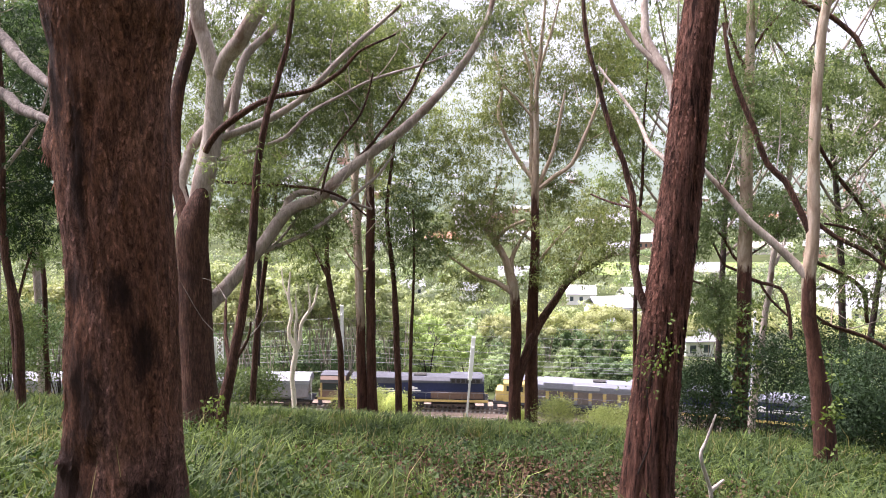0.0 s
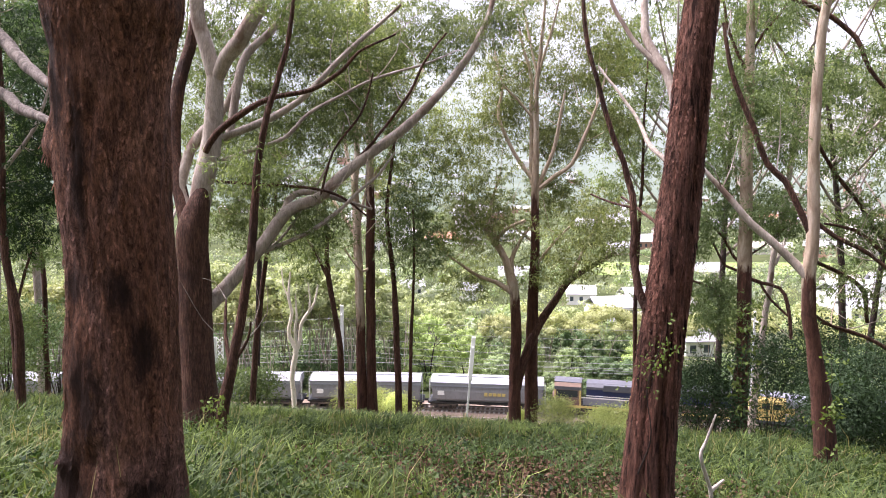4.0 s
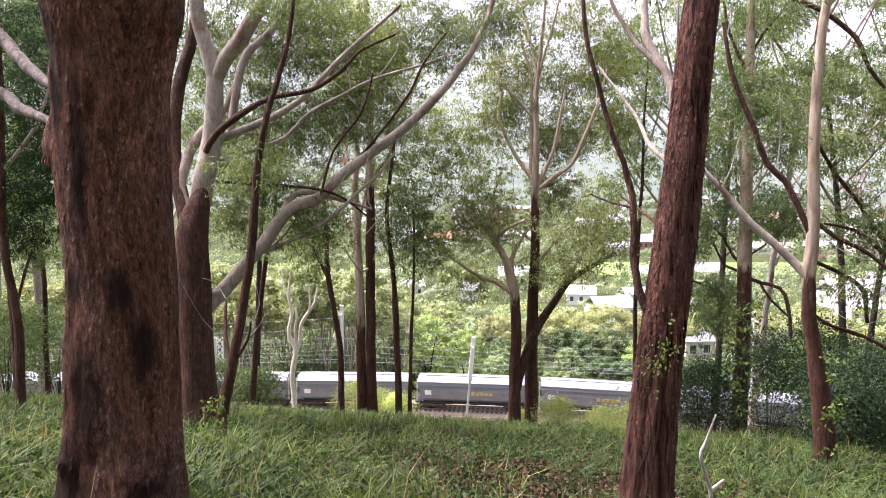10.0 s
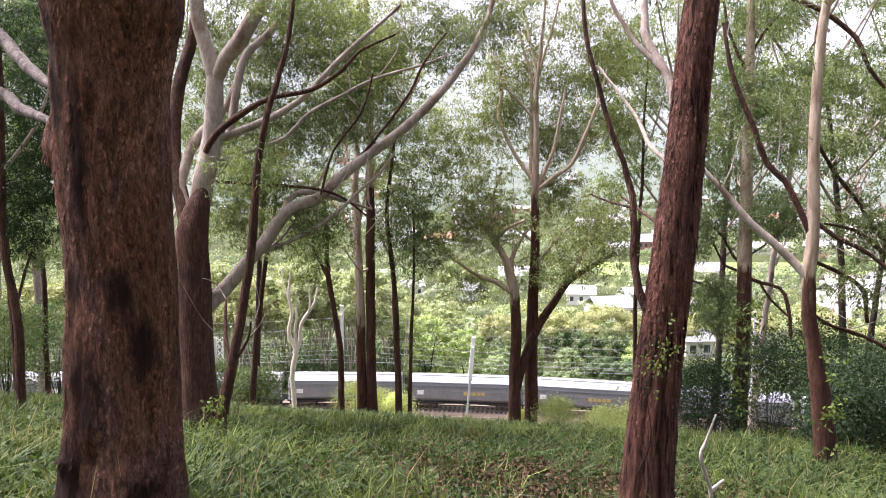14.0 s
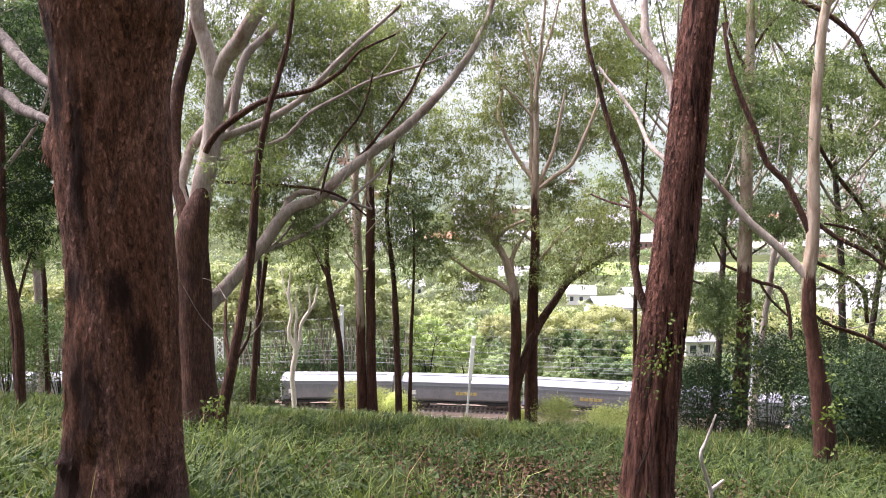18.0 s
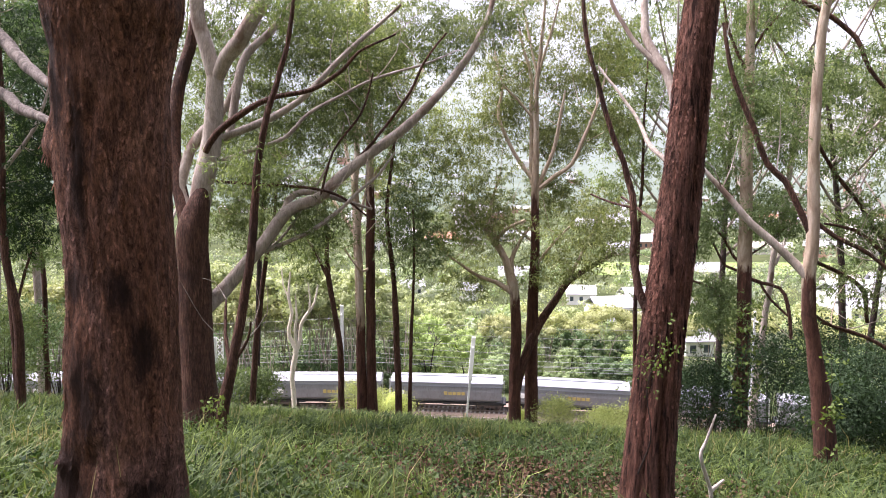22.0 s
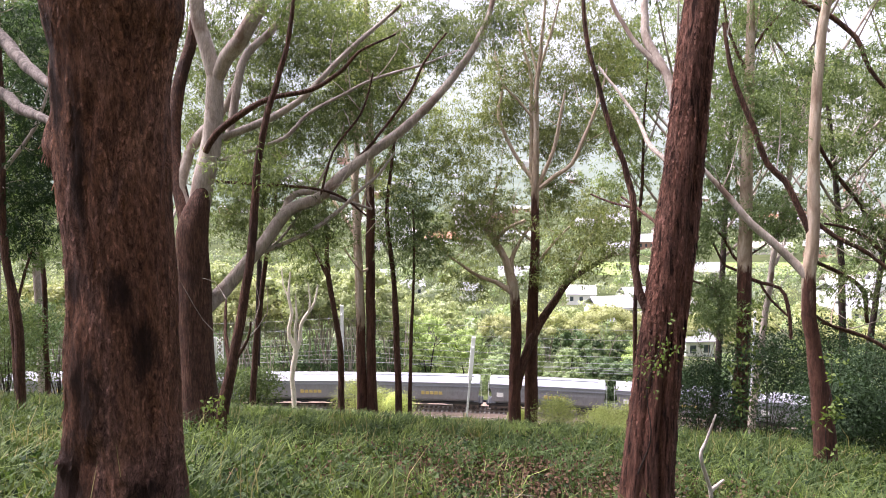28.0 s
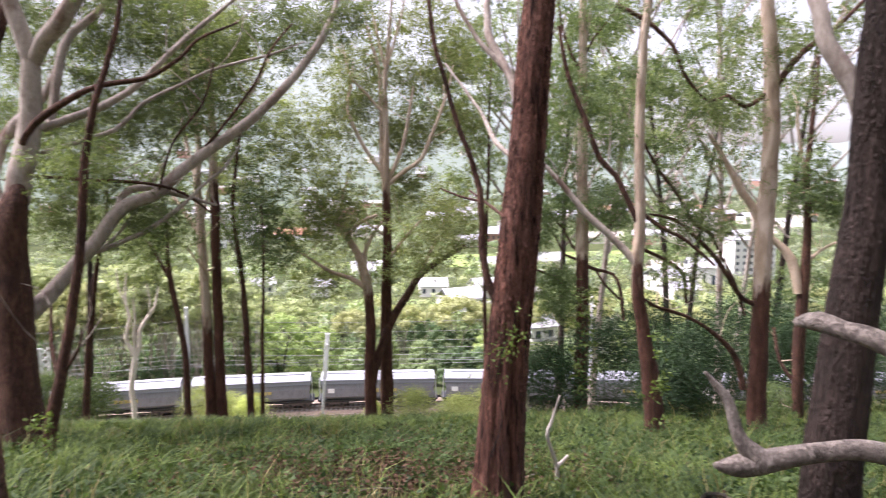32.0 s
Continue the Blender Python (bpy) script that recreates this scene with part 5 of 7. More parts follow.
# ---- ferns and seed stalks ----
def fern(x, y, size, seed):
    """A bracken fern: arching fronds set with leaflets."""
    rng = np.random.default_rng(seed)
    ob = tagged(new("fern"), "light green bracken fern in the grass", "fern", "ferns in the grass")
    ob.location = (x, y, ground_z(x, y))
    for f in range(7):
        a = f * 0.9 + rng.uniform(-0.3, 0.3)
        d = np.array([math.cos(a), math.sin(a), 0.0])
        t = np.linspace(0.15, 1, 16)
        L = size * rng.uniform(0.75, 1.2)
        p = d[None, :] * (L * t)[:, None] + np.array([0, 0, 1])[None, :] * (L * 0.75 * np.sin(t * 1.9))[:, None]
        side = np.array([-d[1], d[0], -0.15])
        pos = np.concatenate([p, p])
        ax = np.concatenate([np.tile(side, (16, 1)), np.tile(side * np.array([-1, -1, 1]), (16, 1))]) + d * 0.4
        ax /= np.linalg.norm(ax, axis=1)[:, None]
        prof = np.sin(np.clip(t, 0.1, 0.98) * 3.1) * 0.5 + 0.12
        n = len(pos)
        w = np.tile(prof * L * 0.5, 2)[:, None]
        mid = pos + ax * w * 0.4
        cross = np.cross(ax, [0, 0, 1.0]) * w * 0.16
        v = np.stack([pos, mid + cross, pos + ax * w, mid - cross], 1).reshape(-1, 3)
        under(quads_object("frond", v, np.arange(n * 4).reshape(-1, 4), MAT["tussock"]), ob)
    return ob


for k, (x, y, size) in enumerate([(-0.8, 6.9, 0.4), (-0.3, 7.4, 0.32), (-2.0, 6.6, 0.3), (0.6, 8.6, 0.34), (2.2, 7.6, 0.34), (3.9, 8.2, 0.36), (5.2, 8.0, 0.4), (5.6, 10.2, 0.45), (-1.2, 9.4, 0.34), (6.6, 8.6, 0.4), (4.4, 6.4, 0.32), (-2.6, 8.4, 0.34), (3.2, 10.2, 0.4)]):
    fern(x, y, size * 0.9, 500 + k)

grass("seed_stalk", 900, fore, 0.75, MAT["straw"], "thin pale seed stalks standing over the grass", 25, 0.004, 2, 0.3)


def twig_on_ground(x, y, length, turn, seed):
    rng = random.Random(seed)
    ob = tagged(new("fallen_stick"), "thin dead stick lying in the grass", "stick", "sticks in the grass")
    pts = []
    for k in range(5):
        f = k / 4 - 0.5
        px, py = x + math.cos(turn) * length * f + rng.uniform(-0.03, 0.03), y + math.sin(turn) * length * f
        pts.append((px, py, ground_z(px, py) + 0.1 + 0.1 * f + rng.uniform(0, 0.04), 0.012 - 0.006 * abs(f)))
    v, q = tube(spline(pts, 0.06), 7, 0.1, 5, seed)
    under(quads_object("stick", v, q, MAT["dead"], True), ob)


for k, (x, y, L, t) in enumerate([(0.5, 6.8, 0.9, -0.5), (2.1, 6.9, 1.2, 0.4), (1.2, 8.0, 0.8, 0.2), (3.8, 6.6, 0.9, -0.3), (-1.2, 6.4, 0.7, 0.6), (4.9, 7.4, 1.0, 0.8), (3.0, 8.8, 1.1, -0.2)]):
    twig_on_ground(x, y, L, t, 600 + k)


# ---- shrubs ----
def shrub(label, x, y, w, h, mat, seed, n=60, leaf=0.09, per=40, z=None, low=0.12):
    """A bush of stems and leafy sprays."""
    ob = tagged(new("shrub"), label, "shrub", "shrubs on the slope")
    zz = ground_z(x, y) if z is None else z
    ob.location = (x, y, zz)
    rng = np.random.default_rng(seed)
    a, rr, t = rng.uniform(0, 2 * np.pi, n), rng.random(n) ** 0.5, rng.random(n) ** 0.7
    env = w * 0.5 * np.sqrt(np.clip(1.05 - (2 * t - 0.8) ** 2 / 1.6, 0.1, 1))
    c = np.c_[np.cos(a) * rr * env, np.sin(a) * rr * env, low * h + 0.85 * h * t * (1 - 0.25 * rr)]
    vs, qs, k = [], [], 0
    for p in c[:: max(1, n // 14)]:
        path = spline([(p[0] * 0.1, p[1] * 0.1, -0.1, 0.006 + 0.002 * h), (p[0] * 0.5, p[1] * 0.5, p[2] * 0.6, 0.004 + 0.001 * h), (*p, 0.002)], 0.4)
        v, q = tube(path, 4, shift=k)
        vs.append(v); qs.append(q); k += len(v)
    under(quads_object("stem_mass", np.concatenate(vs), np.concatenate(qs), MAT["grey"], True), ob)["kind"] = "stuff"
    v, q = sprays(c, 0.16 + 0.1 * (w + h) / 2, per, leaf, leaf * 0.3, rng, 0.1)
    away = v[q].mean(1) - np.repeat(c * np.array([0.7, 0.7, 0.9]), per, 0)
    under(leafy_object("foliage", v, q, MAT[mat], away, 0.5), ob)["kind"] = "stuff"
    return ob


BUSH = "bright yellow-green bush at the edge of the grass"
for i, (x, y, w, h) in enumerate([(3.0, 17.5, 1.15, 1.15), (4.1, 16.8, 1.1, 0.8), (4.8, 16.2, 1.5, 1.05), (-2.9, 22.0, 1.5, 1.8), (-2.0, 20.0, 1.1, 1.3), (-1.3, 19.5, 0.9, 1.15), (2.2, 18.5, 0.6, 0.6)]):
    shrub(BUSH, x, y, w, h, "leaf_lime", 41 + i, 170, 0.06, 32, None, -0.05)
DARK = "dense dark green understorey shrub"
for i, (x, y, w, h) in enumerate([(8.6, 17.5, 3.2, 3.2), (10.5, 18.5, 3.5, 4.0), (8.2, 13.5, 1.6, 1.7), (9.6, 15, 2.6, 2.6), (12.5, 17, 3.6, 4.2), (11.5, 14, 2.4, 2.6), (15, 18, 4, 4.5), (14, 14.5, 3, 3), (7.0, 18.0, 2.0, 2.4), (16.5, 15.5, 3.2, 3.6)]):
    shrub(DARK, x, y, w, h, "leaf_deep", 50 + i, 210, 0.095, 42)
LEFT = "leafy green understorey shrub under the trees"
for i, (x, y, w, h) in enumerate([(-10.5, 16, 2.6, 2.6), (-13, 18, 3.4, 3.4), (-8.8, 18, 2.2, 2.0), (-15, 21, 4, 4), (-11.5, 20, 3, 3.2), (-7.0, 21, 2.0, 1.8), (-5.6, 20, 1.6, 1.6)]):
    shrub(LEFT, x, y, w, h, "leaf_dark", 70 + i, 110, 0.1, 44)


# ---- climbers on the trunks ----
def climber(label, x, y, z0, z1, lean, reach, n, seed, leaf=0.075, first=3):
    """A vine that climbs a trunk, with paired broad leaves."""
    rng = np.random.default_rng(seed)
    ob = tagged(new("climbing_vine"), label, "vine", "vines on the trunks")
    t = np.linspace(0, 1, 14)
    p = np.c_[x + lean * t + 0.04 * np.sin(t * 9 + seed), np.full(14, y) + 0.02 * np.cos(t * 7), z0 + (z1 - z0) * t, 0.007 * (1 - 0.6 * t)]
    v, q = tube(p, 6)
    under(quads_object("stem", v, q, MAT["grey"], True), ob)
    c = p[rng.integers(first, 14, n), :3] + rng.normal(size=(n, 3)) * np.array([reach, 0.05, 0.06]) + np.array([0, -0.05, 0])
    v, q = sprays(c, 0.11, 7, leaf, leaf * 0.5, rng, 0.2)
    under(quads_object("foliage", v, q, MAT["fresh"]), ob)["kind"] = "stuff"
    return ob


VINE = "green leafy vine climbing the trunk"
climber(VINE, 1.66, 5.5, -0.9, 0.33, 0.1, 0.06, 18, 81, 0.036, 9)
climber(VINE, 7.2, 16.1, -4.7, -1.6, 0.1, 0.2, 40, 82, 0.13)
climber(VINE, 5.3, 9.1, -2.6, -0.6, -0.05, 0.12, 18, 83, 0.08)
climber(VINE, -3.45, 9.9, -2.5, -1.6, 0.05, 0.1, 14, 84, 0.09)

# ---- eucalypts lower on the slope ----
def slope_tree(x, y, h, seed, leaf, kind=0):
    """A tall gum with a pale stem, rising limbs and an open crown."""
    rng = random.Random(seed)
    t = Tree("eucalypt_tree", "tall slender eucalypt on the slope above the railway", x, y, seed, "smooth" if seed % 2 else "grey", "smooth", leaf, leaf_len=0.26, per=10)
    lx, ly = rng.uniform(-0.1, 0.1), rng.uniform(-0.08, 0.08)
    r = 0.007 * h
    t.stem((0, 0, -0.3, r * 1.3), (lx * h * 0.2, 0, h * 0.2, r), (lx * h * 0.4, ly * h * 0.3, h * 0.45, r * 0.8), (lx * h * 0.8, ly * h * 0.7, h * 0.72, r * 0.5), (lx * h, ly * h, h * 0.95, r * 0.15))
    for k in range(9):
        f = 0.42 + 0.055 * k + rng.uniform(-0.03, 0.03)
        a = rng.uniform(0, 2 * math.pi)
        L = h * rng.uniform(0.14, 0.24) * (1.25 - 0.6 * f)
        bx, by, bz = lx * h * f * 0.95, ly * h * f * 0.9, h * f
        cx, cy = math.cos(a), math.sin(a)
        t.limb((bx, by, bz, r * 0.45), (bx + cx * L * 0.5, by + cy * L * 0.5, bz + L * 0.6, r * 0.3), (bx + cx * L * 0.9, by + cy * L * 0.9, bz + L * 1.25, r * 0.12), mat="smooth")
        t.foliage(bx + cx * L * 0.9, by + cy * L * 0.9, bz + L * 1.3, h * 0.07, h * 0.07, h * 0.045, 9)
    return t.done()


SLOPE = [(-24, 27, 22), (-18, 30, 24), (-14.5, 33, 25), (-27, 40, 28), (-20, 46, 31), (-30, 58, 34), (15, 37, 25), (20, 44, 29), (17, 28, 21), (23, 33, 25), (28, 45, 29), (36, 50, 31), (-17, 23, 20), (-33, 32, 26), (40, 36, 27), (12, 26, 18), (-12.5, 44, 27), (9.6, 27, 19), (19, 24, 19)]
for i, (x, y, h) in enumerate(SLOPE):
    slope_tree(x, y, h, 100 + i, ("leaf_mid", "leaf_dark", "leaf_mid", "leaf_bright")[i % 4])

# white-barked gum beside the railway
tr = Tree("white_gum", "bare white-barked gum beside the railway", -16.0, 72.0, 201, "ghost", "ghost", "leaf_bright", leaf_len=0.25, per=12)
tr.stem((-0.08, 0.00, 0.48, 0.310), (-0.06, 0.00, 1.23, 0.285), (-0.13, 0.00, 3.74, 0.261), (-0.27, 0.00, 5.36, 0.261), (0.02, 0.00, 7.22, 0.283), (0.23, 0.00, 8.58, 0.283), (-0.41, 0.00, 9.81, 0.211), (-0.44, 0.00, 10.97, 0.188), (-0.10, 0.00, 12.55, 0.164), (-0.42, 0.00, 14.13, 0.140), (-0.17, 0.00, 17.03, 0.070))
tr.limb((0.16, 0.00, 8.14, 0.236), (0.65, 0.12, 9.47, 0.212), (0.78, 0.24, 11.17, 0.189), (1.57, 0.36, 12.49, 0.165), (2.23, 0.48, 13.51, 0.118), (2.61, 0.60, 15.50, 0.070))
tr.limb((0.30, 0.00, 8.88, 0.141), (0.19, -0.17, 10.76, 0.140), (0.44, -0.33, 12.07, 0.117), (0.41, -0.50, 14.45, 0.069))
tr.limb((1.64, 0.30, 12.50, 0.118), (1.85, 0.05, 14.06, 0.094), (1.69, -0.20, 15.91, 0.047))
tr.limb((-0.42, 0.00, 14.13, 0.094), (-1.03, 0.20, 15.56, 0.070), (-1.15, 0.40, 17.35, 0.047))
tr.foliage(0.2, 0, 20, 2.2, 1.5, 1.0, 9)
tr.done()


# ---- forest beyond the railway ----
def ball_cells(n=3):
    """The quads of a unit ball, with no poles."""
    vs, qs = [], []
    for ax in range(3):
        for sg in (-1, 1):
            b = len(vs)
            for a in range(n + 1):
                for c in range(n + 1):
                    p = [0.0, 0.0, 0.0]
                    p[ax], p[(ax + 1) % 3], p[(ax + 2) % 3] = sg, math.tan((2 * a / n - 1) * 0.785), math.tan((2 * c / n - 1) * 0.785)
                    vs.append(Vector(p).normalized())
            for a in range(n):
                for c in range(n):
                    f = [b + a * (n + 1) + c, b + (a + 1) * (n + 1) + c, b + (a + 1) * (n + 1) + c + 1, b + a * (n + 1) + c + 1]
                    qs.append(f if sg > 0 else f[::-1])
    return np.array(vs), np.array(qs)


BALL_V, BALL_Q = ball_cells(2)


def clump_crown(puffs, per, leaf, mat, parent, rng, core=0.74, flat=0.72):
    """A crown of leafy clumps (x, y, z, r): a solid core added in each to block the gaps, leaves lying over it."""
    vs, qs, ways, k = [], [], [], 0
    for x, y, z, r in puffs:
        c = np.array([x, y, z])
        sq = np.array([1, 1, flat])
        v = BALL_V * core * r * sq * (1 + 0.16 * rng.normal(size=(len(BALL_V), 1)))
        vs.append(c + v); qs.append(BALL_Q + k); ways.append(BALL_V[BALL_Q].mean(1)); k += len(v)
        d = rng.normal(size=(per, 3)) + np.array([0, 0, 0.45])
        d /= np.linalg.norm(d, axis=1)[:, None]
        lump = np.array([1 + 0.45 * noise.noise((p[0] * 2.3 + x, p[1] * 2.3 + y, p[2] * 2.3 + z)) for p in d])[:, None]
        pos = c + d * r * sq * lump * rng.uniform(0.6, 1.25, (per, 1))
        ax = np.cross(d, rng.normal(size=(per, 3))) + 0.35 * rng.normal(size=(per, 3))
        ax /= np.linalg.norm(ax, axis=1)[:, None]
        side = np.cross(ax, d + 0.5 * rng.normal(size=(per, 3)))
        side /= np.linalg.norm(side, axis=1)[:, None]
        L = leaf * rng.uniform(0.6, 1.4, (per, 1))
        v = np.stack([pos - ax * L * 0.5, pos + side * L * 0.26, pos + ax * L * 0.5, pos - side * L * 0.26], 1).reshape(-1, 3)
        vs.append(v); qs.append(np.arange(per * 4).reshape(-1, 4) + k); ways.append(d); k += per * 4
    ob = leafy_object("crown", np.concatenate(vs), np.concatenate(qs), MAT[mat], np.concatenate(ways), 0.62)
    return tagged(under(ob, parent), kind="stuff")


def stems(ob, h, w, n, rng, mat, top=0.7, r=0.013):
    """Slim stems that part near the ground and rise into the crown."""
    for k in range(n):
        a = k * 6.283 / n + rng.uniform(-0.5, 0.5)
        cx, cy = math.cos(a) * w * 0.2, math.sin(a) * w * 0.2
        pts = [(cx * 0.1, cy * 0.1, -1.0, r * h), (cx * 0.35, cy * 0.35, h * 0.25, r * h * 0.8), (cx * 0.8 + rng.normal() * 0.2, cy * 0.8, h * 0.5, r * h * 0.6), (cx * 1.3, cy * 1.3, h * top, r * h * 0.35)]
        v, q = tube(spline(pts, 1.0), 7)
        under(quads_object("trunk", v, q, MAT[mat], True), ob)
        for b in range(2):
            e = a + rng.uniform(-0.9, 0.9)
            v, q = tube(spline([(*pts[2][:3], r * h * 0.4), (cx + math.cos(e) * w * 0.16, cy + math.sin(e) * w * 0.16, h * 0.62, r * h * 0.3), (cx + math.cos(e) * w * 0.27, cy + math.sin(e) * w * 0.27, h * 0.78, r * h * 0.12)], 1.0), 6)
            under(quads_object("limb", v, q, MAT[mat], True), ob)


def canopy_tree(seed, h, w, leaf, per=115, size=0.36, n=32, bark="smooth"):
    """A forest gum: bare pale stems and a high, spreading, clumped crown."""
    ob = tagged(new("forest_tree"), "forest gum with pale stems and a spreading crown", "tree", "woods below the railway")
    rng = np.random.default_rng(seed)
    stems(ob, h, w, 3, rng, bark, 0.8, 0.008)
    puffs = []
    for k in range(n):
        f = math.sqrt((k + 0.5) / n)
        a = k * 2.4 + rng.uniform(-0.4, 0.4)
        x, y = math.cos(a) * f * w * 0.46, math.sin(a) * f * w * 0.46
        z = h * (0.92 - 0.24 * f * f + rng.uniform(-0.09, 0.05))
        puffs.append((x, y, z, w * rng.uniform(0.09, 0.17)))
    clump_crown(puffs, per, size, leaf, ob, rng, 0.55, 0.7)
    return ob


def round_tree(seed, h, w, leaf, per=115, size=0.36, n=34):
    """A leafy tree with a rounded, clumped crown almost to the ground."""
    ob = tagged(new("bushy_tree"), "rounded bushy tree behind the railway", "tree", "bushy trees behind the railway")
    rng = np.random.default_rng(seed)
    stems(ob, h, w, 2, rng, "grey", 0.7, 0.012)
    puffs = []
    for k in range(n):
        e = (k + rng.random()) / n
        a = k * 2.4 + rng.uniform(-0.4, 0.4)
        r = w * 0.36 * math.sqrt(max(0.05, 1 - (2 * e - 0.7) ** 2 / 1.75))
        puffs.append((math.cos(a) * r, math.sin(a) * r, h * (0.12 + 0.76 * e), w * rng.uniform(0.09, 0.17)))
    clump_crown(puffs, per, size, leaf, ob, rng, 0.6)
    return ob


def bare_tree(seed, h):
    """A slender pale gum with thin, sparse tufts of leaves."""
    ob = tagged(new("forest_tree"), "slender pale-stemmed gum with a thin crown", "tree", "woods below the railway")
    rng = np.random.default_rng(seed)
    stems(ob, h, h * 0.35, 3, rng, "ghost", 0.9, 0.007)
    puffs = [(rng.normal() * h * 0.1, rng.normal() * h * 0.1, h * rng.uniform(0.72, 0.98), rng.uniform(0.5, 0.9)) for _ in range(12)]
    clump_crown(puffs, 110, 0.26, "leaf_canopy", ob, rng, 0.3, 0.7)
    return ob


rb = random.Random(9)
placed = set()


def plant(pool, k, x, y, size=1.0, sink=0.3):
    m = pose(x, y, ground_z(x, y) - sink, 0, 0, rb.uniform(0, 360)) @ Matrix.Diagonal((size, size, size, 1))
    if pool[k].name not in placed:
        placed.add(pool[k].name)
        pool[k].matrix_basis = m
    else:
        copy_thing(pool[k], m)


canopy = [canopy_tree(341, 17, 10, "leaf_canopy"), canopy_tree(342, 15, 9, "leaf_canopy"), canopy_tree(343, 18, 11, "leaf_gold"), canopy_tree(344, 16, 9, "leaf_green"), canopy_tree(345, 13, 12, "leaf_gold", 260)]
bushy = [round_tree(351, 12, 9, "leaf_fresh"), round_tree(352, 9, 8, "leaf_green"), round_tree(353, 6.5, 6.5, "leaf_shade"), round_tree(354, 7, 6, "leaf_green"), round_tree(355, 3.2, 4.2, "leaf_shade", 150, 0.26, 14)]
bare = [bare_tree(361, 12), bare_tree(362, 14)]
# the wood behind the railway, row by row
for row, (d, step) in enumerate([(13, 5.2), (20, 6.0), (29, 6.6), (40, 7.5)]):
    x = -62.0
    while x < (-7, -5, -2, -3)[row]:
        plant(canopy, rb.choice((0, 0, 1, 2, 3, 0)), x + rb.uniform(-1, 1), track_y(x) + d + rb.uniform(-2, 2), rb.uniform(0.88, 1.08))
        x += step * rb.uniform(0.8, 1.25)
for k in range(16):
    x = -46 + k * 2.7 + rb.uniform(-0.8, 0.8)
    plant(bare, k % 2, x, track_y(x) + rb.uniform(10, 20), rb.uniform(0.8, 1.1))
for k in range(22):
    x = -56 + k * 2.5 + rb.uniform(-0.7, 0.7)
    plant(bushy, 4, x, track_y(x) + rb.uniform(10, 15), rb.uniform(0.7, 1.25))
for x, d, size, k in [(-2.2, 13, 1.0, 0), (3.6, 16, 0.82, 0), (-5.5, 19, 1.08, 1), (7.8, 12, 0.6, 1), (11.5, 11, 0.7, 3), (15, 12, 0.72, 3), (18.5, 12, 0.85, 3), (22.3, 11, 0.95, 2), (26.2, 12, 1.0, 2), (30.2, 12, 1.0, 2), (34.5, 12, 0.9, 3), (39, 13, 0.95, 2), (44, 13, 1.0, 3), (49.5, 14, 1.0, 2), (55, 14, 1.0, 1), (61, 15, 0.9, 3), (68, 15, 1.0, 1),
                      (9, 22, 0.62, 1), (14, 24, 0.6, 0), (20, 24, 0.65, 1), (31, 26, 0.7, 0), (44, 28, 0.7, 1), (54, 28, 0.85, 0), (66, 30, 0.9, 1)]:
    plant(bushy, k, x, track_y(x) + d, size)
for x, y, size in [(31, 128, 1.0), (40, 134, 0.9), (22, 140, 0.85), (52, 132, 0.95), (11, 128, 0.8), (64, 142, 1.0), (78, 138, 1.0)]:
    plant(canopy, 4, x, y, size)
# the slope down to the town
far = [canopy_tree(371, 14, 10, "leaf_canopy", 60, 0.6, 20), round_tree(372, 10, 9, "leaf_hazed", 60, 0.6, 20), round_tree(373, 9, 8, "leaf_green", 60, 0.6, 20), canopy_tree(374, 13, 11, "leaf_gold", 60, 0.6, 20), round_tree(375, 8, 8, "leaf_shade", 60, 0.55, 18)]


def open_land(x, y):
    """The playing field and the built-up lots stay clear of trees."""
    return (410 < y < 480 and 95 < x < 260) or (240 < y < 330 and 48 < x < 105 and int(x * 7 + y * 3) % 3)


for y0, count in [(133, 24), (146, 26), (160, 28), (178, 30), (198, 30), (222, 30), (250, 30), (285, 24)]:
    for k in range(count):
        x = (-0.7 + 1.75 * (k + rb.uniform(-0.4, 0.4)) / (count - 1)) * y0 * 0.95
        y = y0 * rb.uniform(0.94, 1.06)
        if not open_land(x, y) and y > track_y(x) + 44:
            plant(far, rb.choice((0, 1, 2, 3, 1, 4)), x, y, rb.uniform(0.75, 1.1))


